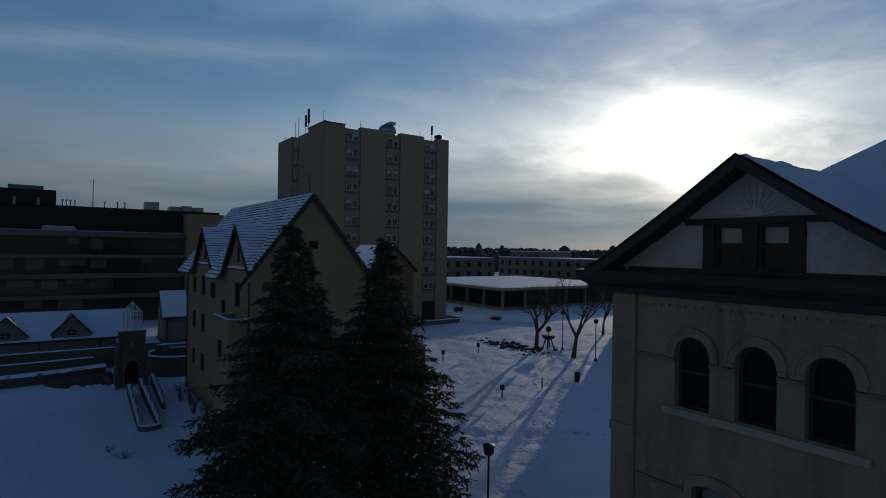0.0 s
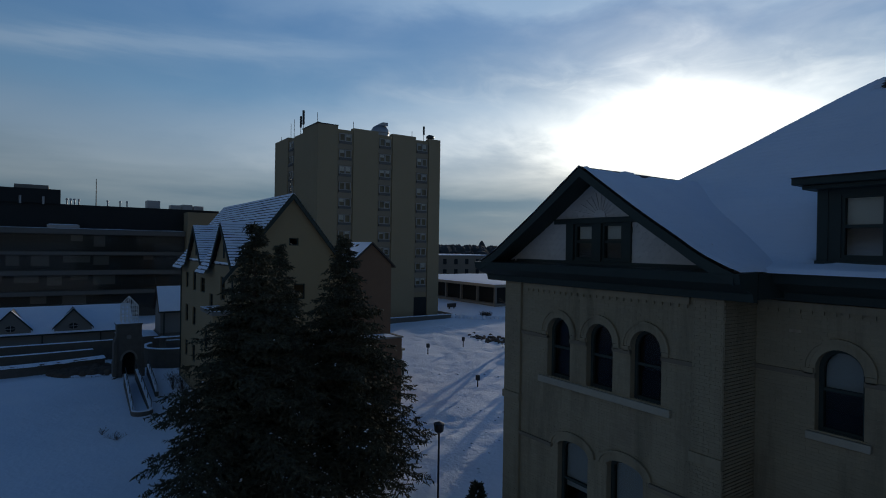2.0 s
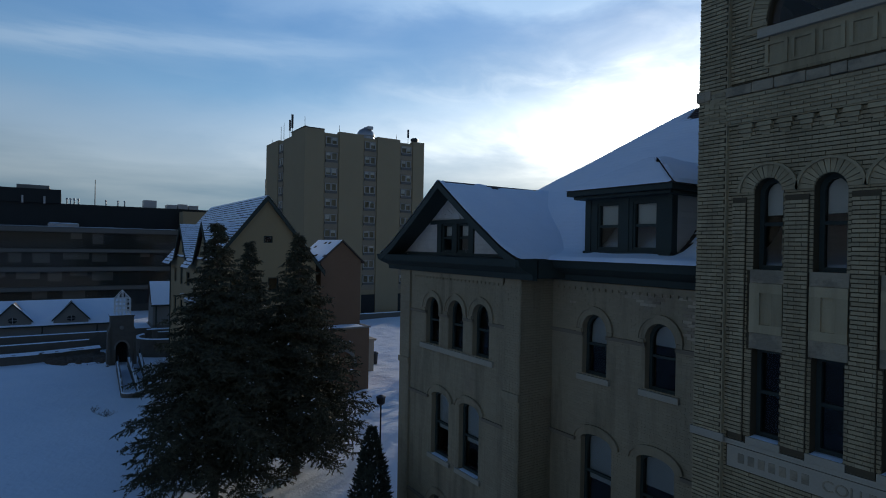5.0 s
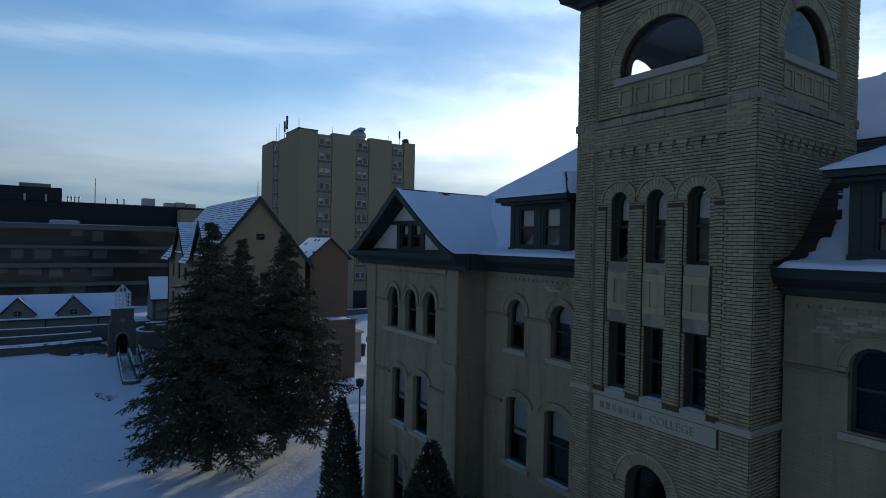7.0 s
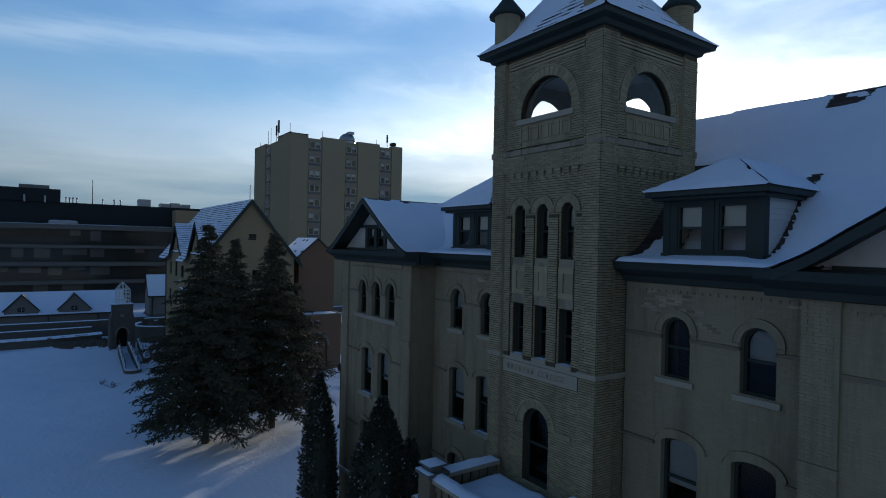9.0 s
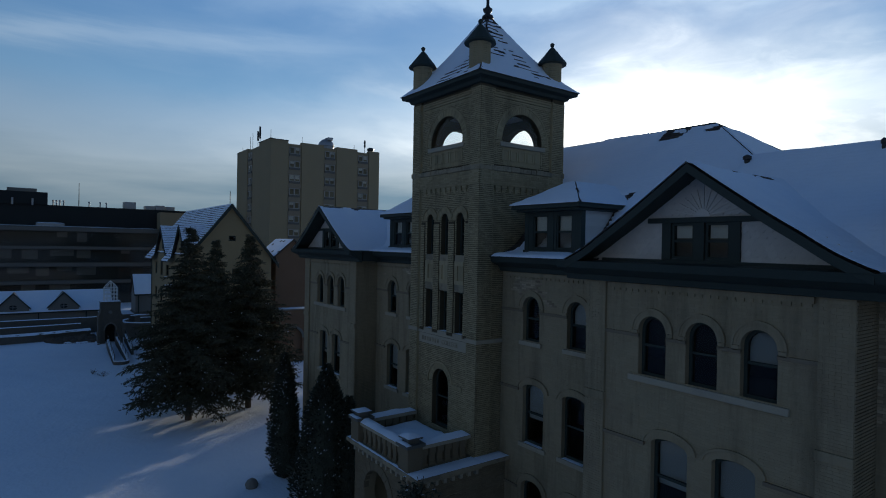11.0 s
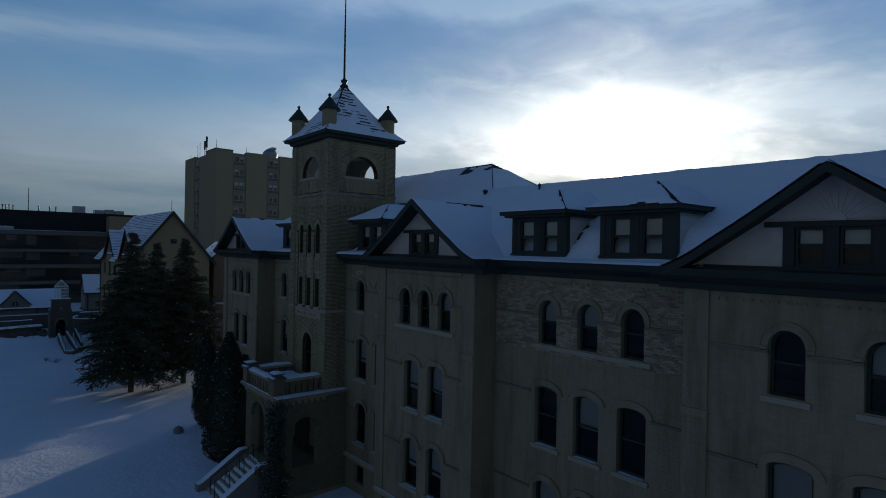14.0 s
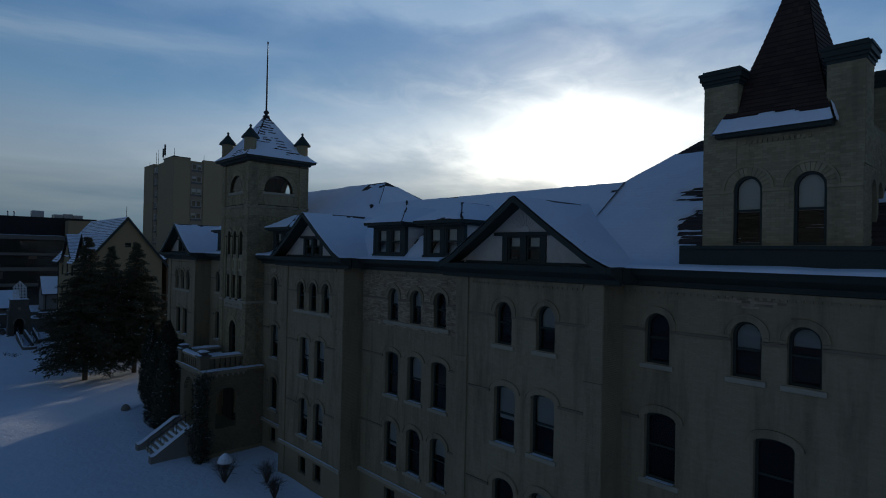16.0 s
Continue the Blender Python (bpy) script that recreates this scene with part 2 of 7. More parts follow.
# unlit rooms: part of their gloom is put into this dark colour
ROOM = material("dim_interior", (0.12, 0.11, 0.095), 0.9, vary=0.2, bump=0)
BARK = material("grey_bark", (0.09, 0.07, 0.055), 0.95, vary=0.3, scale=12, fine=60, bump=0.6)
NEEDLE = material("spruce_needles", (0.066, 0.066, 0.040), 0.85, vary=0.35, scale=5, fine=40, bump=0, island=0.4)
CEDAR = material("cedar_foliage", (0.045, 0.050, 0.033), 0.8, vary=0.35, scale=5, fine=40, bump=0, island=0.4)
STEEL = material("dark_painted_steel", (0.03, 0.03, 0.032), 0.45, metal=0.3, vary=0.2, bump=0.05)
GALV = material("galvanised_metal", (0.35, 0.36, 0.37), 0.5, metal=0.7, vary=0.2, bump=0.05)
TAN = material("tan_concrete_panel", (0.28, 0.228, 0.142), 0.9, vary=0.12, scale=2, fine=30, bump=0.15, spec=0.2)
TAN_PALE = material("pale_spandrel", (0.33, 0.285, 0.22), 0.85, vary=0.12, scale=2, fine=30, bump=0.1)
SPANDREL = material("brown_spandrel", (0.235, 0.195, 0.135), 0.85, vary=0.15, scale=2, fine=30, bump=0.1)
PALE_FRAME = material("pale_window_frame", (0.33, 0.315, 0.28), 0.7, vary=0.1, scale=3, fine=30, bump=0.05)
ORANGE_BRICK = material("orange_brown_brick", (0.19, 0.11, 0.065), 0.9, vary=0.2, scale=5, fine=60, bump=0.3)
STUCCO = material("ochre_stucco", (0.285, 0.215, 0.118), 0.92, vary=0.15, scale=4, fine=60, bump=0.3)
CONCRETE = material("grey_concrete", (0.20, 0.19, 0.17), 0.92, vary=0.2, scale=3, fine=40, bump=0.25)
# black cladding; also stands in for the dark of doorways and far windows
DARKWALL = material("black_cladding_and_openings", (0.026, 0.029, 0.029), 0.85, vary=0.2, scale=3, bump=0.1, spec=0.15)
FIELDSTONE = material("grey_fieldstone", (0.115, 0.105, 0.09), 0.92, vary=0.4, scale=20, fine=40, bump=0.5, dist=0.03)
# lighter and bluer than bare wood: distant haze put into the colour
FARWOOD = material("far_winter_wood", (0.055, 0.060, 0.062), 0.95, vary=0.3, scale=1, fine=4, bump=0)
WHITE_PAINT = material("white_painted_steel", (0.72, 0.72, 0.70), 0.5, vary=0.1, bump=0.05)
BAND_CONCRETE = material("dark_band_concrete", (0.125, 0.122, 0.11), 0.92, vary=0.2, scale=3, fine=40, bump=0.25)
SCI_BAND = material("dull_grey_window_band", (0.075, 0.074, 0.068), 0.8, vary=0.3, scale=2, fine=20, bump=0.1, spec=0.2)
FAR_BRICK = material("far_brown_brick", (0.20, 0.165, 0.125), 0.9, vary=0.15, scale=3, fine=40, bump=0.2)


def glass(name, tint=(0.76, 0.8, 0.8), gloss=0.04):
    mat = bpy.data.materials.new(name)
    mat.use_nodes = True
    k = Nodes(mat.node_tree)
    a = k.n("ShaderNodeBsdfTransparent", i_Color=(*tint, 1))
    b = k.n("ShaderNodeBsdfGlossy", i_Roughness=gloss)
    f = k.n("ShaderNodeFresnel", i_IOR=1.4)
    mx = k.n("ShaderNodeMixShader")
    k.l(f.outputs[0], mx.inputs[0])
    k.l(a.outputs[0], mx.inputs[1])
    k.l(b.outputs[0], mx.inputs[2])
    k.l(mx.outputs[0], k.n("ShaderNodeOutputMaterial").inputs[0])
    return mat


GLASS = glass("window_glass")
CLEAR_GLASS = glass("clear_belfry_glass", (0.92, 0.94, 0.94))


def snow(name, lumps, strength, courses=0.0, fine=0.25):
    mat = bpy.data.materials.new(name)
    mat.use_nodes = True
    k = Nodes(mat.node_tree)
    pos = k.n("ShaderNodeNewGeometry").outputs["Position"]
    a = k.n("ShaderNodeTexNoise", i_Scale=lumps, i_Detail=6.0, i_Roughness=0.55)
    g = k.n("ShaderNodeTexNoise", i_Scale=lumps * 9, i_Detail=4.0, i_Roughness=0.6)
    k.l(pos, a.inputs["Vector"])
    k.l(pos, g.inputs["Vector"])
    # bluish base: part of the skylight's tint is put into the snow's colour
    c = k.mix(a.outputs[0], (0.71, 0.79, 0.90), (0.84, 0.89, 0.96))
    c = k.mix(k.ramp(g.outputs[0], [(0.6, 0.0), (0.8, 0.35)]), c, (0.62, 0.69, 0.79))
    b = k.n("ShaderNodeBsdfPrincipled", i_Roughness=0.75)
    b.inputs["Specular IOR Level"].default_value = 0.25
    k.l(c, b.inputs["Base Color"])
    bp = k.n("ShaderNodeBump", i_Strength=strength, i_Distance=0.12)
    hgt = k.m("ADD", a.outputs[0], k.m("MULTIPLY", g.outputs[0], fine))
    if courses:
        # the shingle courses below show through as faint ripples
        wv = k.n("ShaderNodeTexWave", i_Scale=2.4, i_Distortion=2.5, i_Detail=3.0)
        wv.bands_direction = "Z"
        k.l(pos, wv.inputs["Vector"])
        hgt = k.m("ADD", hgt, k.m("MULTIPLY", wv.outputs[1], courses))
    k.l(hgt, bp.inputs["Height"])
    k.l(bp.outputs[0], b.inputs["Normal"])
    k.l(b.outputs[0], k.n("ShaderNodeOutputMaterial").inputs[0])
    return mat


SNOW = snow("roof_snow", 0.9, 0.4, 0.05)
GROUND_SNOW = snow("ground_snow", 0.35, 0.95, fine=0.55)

# ---- mesh tools ----


class M:
    """A mesh in the making, in world coordinates."""

    def __init__(self):
        self.v, self.f = [], []

    def add(self, verts, faces):
        n = len(self.v)
        self.v.extend(verts)
        self.f.extend([tuple(i + n for i in f) for f in faces])
        return self

    def box(self, x0, x1, y0, y1, z0, z1):
        return self.add([(x0, y0, z0), (x1, y0, z0), (x1, y1, z0), (x0, y1, z0), (x0, y0, z1), (x1, y0, z1), (x1, y1, z1), (x0, y1, z1)],
                        [(0, 3, 2, 1), (4, 5, 6, 7), (0, 1, 5, 4), (1, 2, 6, 5), (2, 3, 7, 6), (3, 0, 4, 7)])

    def prism(self, pts, a, b, axis):
        def at(p, t):
            return {"x": (t, p[0], p[1]), "y": (p[0], t, p[1]), "z": (p[0], p[1], t)}[axis]
        n = len(pts)
        self.add([at(p, a) for p in pts] + [at(p, b) for p in pts],
                 [tuple(range(n)), tuple(range(2 * n - 1, n - 1, -1))] + [(i, i + n, (i + 1) % n + n, (i + 1) % n) for i in range(n)])
        return self

    def cyl(self, p, q, r0, r1, n=10, caps=True):
        p, q = Vector(p), Vector(q)
        d = (q - p).normalized()
        a = d.orthogonal().normalized()
        b = d.cross(a)
        vs = []
        for c, r in ((p, r0), (q, r1)):
            vs += [tuple(c + (a * math.cos(2 * math.pi * i / n) + b * math.sin(2 * math.pi * i / n)) * r) for i in range(n)]
        fs = [(i, (i + 1) % n, (i + 1) % n + n, i + n) for i in range(n)]
        if caps:
            fs += [tuple(range(n - 1, -1, -1)), tuple(range(n, 2 * n))]
        return self.add(vs, fs)

    def lathe(self, c, profile, n=14):
        vs, fs = [], []
        for r, z in profile:
            vs += [(c[0] + r * math.cos(2 * math.pi * i / n), c[1] + r * math.sin(2 * math.pi * i / n), c[2] + z) for i in range(n)]
        for k in range(len(profile) - 1):
            fs += [(k * n + i, k * n + (i + 1) % n, (k + 1) * n + (i + 1) % n, (k + 1) * n + i) for i in range(n)]
        fs += [tuple(range(n - 1, -1, -1)), tuple(range((len(profile) - 1) * n, len(profile) * n))]
        return self.add(vs, fs)


def mesh_of(name, m, mat, origin=(0, 0, 0), smooth=False, turn=True, weld=False):
    me = bpy.data.meshes.new(name)
    o = origin
    me.from_pydata([(a - o[0], b - o[1], c - o[2]) for a, b, c in m.v], [], m.f)
    if mat:
        me.materials.append(mat)
    if smooth:
        me.polygons.foreach_set("use_smooth", [True] * len(me.polygons))
    if turn and len(m.f) < 30000:
        bm = bmesh.new()
        bm.from_mesh(me)
        if weld:
            bmesh.ops.remove_doubles(bm, verts=bm.verts, dist=0.001)
        bmesh.ops.recalc_face_normals(bm, faces=bm.faces)
        bm.to_mesh(me)
        bm.free()
    me.update()
    return me


ORIGIN = {}


def lerp(a, b, t):
    return tuple(p + (q - p) * t for p, q in zip(a, b))



def thing(name, base, label, category, group="", kind=""):
    ob = new(name)
    ob.location = base
    ob.empty_display_size = 0.3
    ORIGIN[ob.name] = tuple(base)
    return tagged(ob, label, category, group, kind)


def part(name, m, mat, parent, label="", smooth=False, bevel=0.0, kind="", turn=True, weld=False):
    o = ORIGIN.get(parent.name, (0, 0, 0))
    ob = new(name, mesh_of(name, m, mat, o, smooth, turn, weld))
    ob.parent = parent
    ORIGIN[ob.name] = o
    if bevel:
        bv = ob.modifiers.new("edge", "BEVEL")
        bv.width, bv.segments, bv.limit_method = bevel, 2, "ANGLE"
    return tagged(ob, label, "", "", kind)


def solid(name, m, mat, label, category="", kind="", smooth=False, bevel=0.0, group=""):
    ob = new(name, mesh_of(name, m, mat, (0, 0, 0), smooth))
    if bevel:
        bv = ob.modifiers.new("edge", "BEVEL")
        bv.width, bv.segments, bv.limit_method = bevel, 2, "ANGLE"
    return tagged(ob, label, category, group, kind)


def pane(place, outlines, depth, parent, name="pane", label="", mat=None, turned=False):
    """Glass in flat sheets whose faces look outwards; turned flips them towards the camera."""
    m = M()
    out = Vector(place(0, -1, 0)) - Vector(place(0, 0, 0))
    for pts in outlines:
        vs = [Vector(place(u, depth, z)) for u, z in pts]
        nrm = sum((a.cross(b) for a, b in zip(vs, vs[1:] + vs[:1])), Vector())
        if (nrm.dot(out) < 0) != turned:
            vs.reverse()
        m.add([tuple(v) for v in vs], [tuple(range(len(vs)))])
    return part(name, m, mat or GLASS, parent, label, turn=False)


# walls: u runs along the wall, z up, d is the depth behind its face
def front(y0):
    return lambda u, d, z: (u, y0 + d, z)


def right(x0):
    return lambda u, d, z: (x0 - d, u, z)


def left(x0):
    return lambda u, d, z: (x0 + d, u, z)


def back(y0):
    return lambda u, d, z: (u, y0 - d, z)


def opening(u, width, sill, top, rise):
    return (u - width / 2, u + width / 2, sill, top - rise, top)


def round_op(u, width, sill, top):
    return opening(u, width, sill, top, width / 2)


def arch_pts(o, grow=0.0, n=12):
    """The arch from its left springing to its right one."""
    c, a, h = (o[0] + o[1]) / 2, (o[1] - o[0]) / 2 + grow, o[4] - o[3] + grow
    if o[4] - o[3] < 0.01:
        return [(o[0] - grow, o[3] + grow), (o[1] + grow, o[3] + grow)]
    return [(c - a * math.cos(math.pi * i / n), o[3] + h * math.sin(math.pi * i / n)) for i in range(n + 1)]


def slab(m, place, u0, u1, d0, d1, z0, z1):
    vs = [place(u, d, z) for z in (z0, z1) for u, d in ((u0, d0), (u1, d0), (u1, d1), (u0, d1))]
    m.add(vs, [(0, 3, 2, 1), (4, 5, 6, 7), (0, 1, 5, 4), (1, 2, 6, 5), (2, 3, 7, 6), (3, 0, 4, 7)])


def plate(m, place, pts, d0, d1):
    n = len(pts)
    m.add([place(u, d0, z) for u, z in pts] + [place(u, d1, z) for u, z in pts],
          [tuple(range(n)), tuple(range(2 * n - 1, n - 1, -1))] + [(i, i + n, (i + 1) % n + n, (i + 1) % n) for i in range(n)])


def wall(m, place, u0, u1, z0, z1, ops, depth=0.4):
    us = sorted({u0, u1, *[o[0] for o in ops], *[o[1] for o in ops]})
    zs = sorted({z0, z1, *[o[2] for o in ops], *[o[4] for o in ops]})
    for za, zb in zip(zs, zs[1:]):
        run = None
        for ua, ub in zip(us, us[1:]):
            c, z = (ua + ub) / 2, (za + zb) / 2
            hole = any(o[0] < c < o[1] and o[2] < z < o[4] for o in ops)
            if hole and run is not None:
                slab(m, place, run, ua, 0, depth, za, zb)
                run = None
            elif not hole and run is None:
                run = ua
        if run is not None:
            slab(m, place, run, u1, 0, depth, za, zb)
    for o in ops:
        p = arch_pts(o)
        if len(p) > 2:
            for a, b in zip(p, p[1:]):
                plate(m, place, [a, b, (b[0], o[4]), (a[0], o[4])], 0, depth)


BRICK_L, JOINT = 0.24, 0.011


def gaps(z, u0, u1, ops, ring):
    """The stretches of a course at height z that no opening takes."""
    cut = []
    for o in ops:
        lo = o[2]
        if z < lo or z > o[4] + (ring if o[4] - o[3] > 0.01 else 0):
            continue
        a, c, h = (o[1] - o[0]) / 2, (o[0] + o[1]) / 2, o[4] - o[3]
        if z <= o[3] or h < 0.01:
            half = a
        else:
            k = (z - o[3]) / (h + ring)
            half = (a + ring) * math.sqrt(max(0, 1 - k * k))
        cut.append((c - half, c + half))
    cut.sort()
    out, at = [], u0
    for a, b in cut:
        if a > at:
            out.append((at, min(a, u1)))
        at = max(at, b)
    if at < u1:
        out.append((at, u1))
    return [g for g in out if g[1] - g[0] > 0.03]


def bricks(m, place, u0, u1, z0, z1, ops, ring=0.2, rough=0.004, skip=None, rng=random.Random(4), BRICK_H=0.076, proud=0.012, bed=0.011, BL=BRICK_L):
    """Courses of bricks that stand a centimetre proud of the mortar, each a box open at the back. skip(u, z) leaves places free."""
    z, row = z0, 0
    free = []
    while z + BRICK_H < z1 + 0.02:
        off = (row % 2) * BL / 2
        for a, b in gaps(z + BRICK_H / 2, u0, u1, ops, ring):
            u = math.floor((a - off) / BL) * BL + off
            while u < b:
                l, r = max(a, u) + JOINT * 0.3, min(b, u + BL) - JOINT * 0.3
                u += BL
                if r - l < 0.03:
                    continue
                if skip and r - l > BL - JOINT * 0.6 - 0.002 and skip((l + r) / 2, z):
                    free.append(((l + r) / 2, z + BRICK_H / 2))
                    continue
                d = -proud + rng.uniform(-rough, rough)
                e = rng.uniform(-rough, rough) * 0.7
                za, zb = z + bed / 2, z + BRICK_H - bed / 2
                m.add([place(l, d, za), place(r, d + e, za), place(r, d + e, zb), place(l, d, zb), place(l, 0.01, za), place(r, 0.01, za), place(r, 0.01, zb), place(l, 0.01, zb)],
                      [(0, 1, 2, 3), (0, 4, 5, 1), (3, 2, 6, 7), (0, 3, 7, 4), (1, 5, 6, 2)])
        z += BRICK_H
        row += 1
    return free


def band(m, place, u0, u1, z0, z1, ops, proud):
    for a, b in gaps((z0 + z1) / 2, u0, u1, ops, 0.15):
        slab(m, place, a, b, -proud, 0.05, z0, z1)


def hood(m, place, o, r0, r1, proud, tails=0.0, n=12, stone=0.085):
    """A ring of voussoirs round an arch's head; tails run out level from its foot."""
    if r1 - r0 > 0.12:
        n = int(math.pi * (o[1] - o[0]) / 2 / stone)
        p, q = arch_pts(o, r0, n), arch_pts(o, r1, n)
        for i in range(n):
            pts = [lerp(p[i], p[i + 1], 0.06), lerp(p[i], p[i + 1], 0.94), lerp(q[i], q[i + 1], 0.94), lerp(q[i], q[i + 1], 0.06)]
            plate(m, place, pts, -proud - 0.004 * (i % 3), 0.02)
    else:
        p, q = arch_pts(o, r0, n), arch_pts(o, r1, n)
        k = len(p)
        vs = [place(u, -proud, z) for u, z in p] + [place(u, -proud, z) for u, z in q] + [place(u, 0.02, z) for u, z in p] + [place(u, 0.02, z) for u, z in q]
        fs = [(0, k, 3 * k, 2 * k), (k - 1, 3 * k - 1, 4 * k - 1, 2 * k - 1)]
        for i in range(k - 1):
            fs += [(i, i + 1, k + i + 1, k + i), (k + i, k + i + 1, 3 * k + i + 1, 3 * k + i), (i, 2 * k + i, 2 * k + i + 1, i + 1)]
        m.add(vs, fs)
    if tails:
        for s, e in ((-1, p[0]), (1, p[-1])):
            u = sorted((e[0], e[0] + s * tails))
            slab(m, place, u[0], u[1], -proud, 0.02, o[3] - 0.06, o[3] + 0.1)

# ---- ground ----


def clip(v, a, b):
    return max(a, min(b, v))


def ground_z(x, y):
    return 1.1 + 0.03 * clip(y - 16, 0, 60) - 0.008 * clip(-x - 20, 0, 60)


def ruts(x, y):
    """Drifts, and wheel and foot tracks across the yard."""
    h = 0.16 * noise.noise(Vector((x * 0.09, y * 0.09, 1))) + 0.07 * noise.noise(Vector((x * 0.33, y * 0.33, 7)))
    if -75 < x < -12 and 18 < y < 72:
        for k, (px, py, dx, dy) in enumerate(((-29.9, 28.5, 0.8, 0.6), (-40, 40, 0.52, -0.85), (-46, 34, 0.80, -0.6), (-52, 48, 0.94, -0.34), (-36, 30, 0.62, -0.78), (-30, 36, 0.2, -0.98), (-58, 52, 0.99, -0.1), (-44, 46, 0.7, -0.72))):
            s = (x - px) * dy - (y - py) * dx + 2.2 * math.sin(((x - px) * dx + (y - py) * dy) * 0.13 + k)
            for o in (-0.8, 0.8):
                h -= 0.17 * math.exp(-((s - o) / 0.33) ** 2)
        h += 0.12 * noise.noise(Vector((x * 0.9, y * 0.9, 3))) + 0.05 * noise.noise(Vector((x * 0.5 + y * 0.3, y * 2.1, 8)))
    return h


def build_ground():
    m = M()
    xs = [-4500, -2000, -900, -450, -260] + [-180 + 6 * i for i in range(17)] + [-82 + 0.7 * i for i in range(150)] + [24 + 3 * i for i in range(16)] + [90, 160, 300, 800, 2000, 4500]
    ys = [-4500, -1500, -600, -250, -100, -60, -40] + [-30 + 2 * i for i in range(13)] + [-4 + 0.7 * i for i in range(112)] + [76 + 4 * i for i in range(24)] + [180, 240, 400, 900, 2000, 4500]
    for y in ys:
        for x in xs:
            far = max(abs(x + 40), abs(y - 20)) > 170
            m.v.append((x, y, ground_z(x, y) + (0 if far else ruts(x, y))))
    n = len(xs)
    m.f = [(j * n + i, j * n + i + 1, (j + 1) * n + i + 1, (j + 1) * n + i) for j in range(len(ys) - 1) for i in range(n - 1)]
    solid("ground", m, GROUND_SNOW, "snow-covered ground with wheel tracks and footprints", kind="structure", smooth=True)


build_ground()

# ---- the college hall: levels and plan ----
EAVE, RIDGE_Y = 14.62, 20.4
BAY_Y, WING_Y = 12.0, 13.2
hall = thing("college_hall", (5, 16, 1.1), "long buff brick college hall with a bell tower and snowy roofs", "building")
TOWER = (3.3, 8.03, 11.9, 16.55)
SECTIONS = [("bay", -9.05, -2.12), ("wing", -2.12, 3.3), ("wing", 8.03, 13.33), ("bay", 13.33, 20.4), ("wing", 20.4, 29.13), ("bay", 29.13, 36.2), ("wing", 36.2, 56.0)]
PIER = 0.7
THIRD = {0: (-6.86, -5.43, -4.05), 1: (-0.5, 1.57), 2: (9.66, 11.85), 3: (15.57, 17.0, 18.43), 4: (23.14, 24.95, 26.74), 5: (31.75, 33.78), 6: (37.46, 40.22, 41.73, 45.2, 47.4)}
LOWER = {0: (-6.29, -4.6), 1: (-0.38, 1.48), 2: (9.83, 11.8), 3: (16.15, 17.88), 4: (23.12, 24.94, 26.74), 5: (31.86, 33.7), 6: (37.6, 41.0, 45.0, 48.0)}


def window(place, o, parent, recess=0.22, blind=0.0, frame_w=0.08, sill=True, mat=TRIM, sill_mat=STONE, rail=True, cloth=None, flat=False):
    """A sash window set back in its opening: frame, meeting rail, pane, blind and stone sill."""
    fr = M()
    hd = arch_pts(o)
    outer = [(o[0], o[2])] + hd + [(o[1], o[2])] if o[4] - o[3] > 0.01 else [(o[0], o[2]), (o[0], o[4]), (o[1], o[4]), (o[1], o[2])]
    c = ((o[0] + o[1]) / 2, (o[2] + o[4]) / 2)
    a, b = (o[1] - o[0]) / 2, (o[4] - o[2]) / 2
    inner = [(c[0] + (u - c[0]) * (1 - frame_w / a), c[1] + (z - c[1]) * (1 - frame_w / b)) for u, z in outer]
    k = len(outer)
    for i in range(k):
        j = (i + 1) % k
        plate(fr, place, [outer[i], outer[j], inner[j], inner[i]], recess - 0.05, recess + 0.07)
    if rail:
        slab(fr, place, o[0] + frame_w * 0.5, o[1] - frame_w * 0.5, recess - 0.03, recess + 0.05, c[1] - 0.035, c[1] + 0.035)
    win = part("window", fr, mat, parent, "dark-framed sash window")
    host = parent if flat else win
    pane(place, [inner], recess + 0.02, host)
    if blind:
        bl = M()
        zb = o[4] - blind * (o[4] - o[2])
        top = [(u, z) for u, z in inner if z > zb]
        pts = [(inner[0][0], zb)] + top + [(inner[-1][0], zb)]
        bl.add([place(u, recess + 0.09, z) for u, z in pts], [tuple(range(len(pts)))])
        part("blind", bl, cloth or BLIND, host, "drawn window blind")
    if sill:
        sl = M()
        slab(sl, place, o[0] - 0.14, o[1] + 0.14, -0.09, recess - 0.05, o[2] - 0.16, o[2] - 0.002)
        part("sill", sl, sill_mat, win, "pale stone window sill", bevel=0.012)
    return win


def scraped(u, z):
    """Where old bricks below the eaves have lost their skin."""
    return z > 12.4 and noise.noise(Vector((u * 0.55, z * 1.3, 2.7))) + 0.35 * noise.noise(Vector((u * 2.2, z * 4.0, 8.1))) > 0.62 - 0.36 * (z - 12.4)


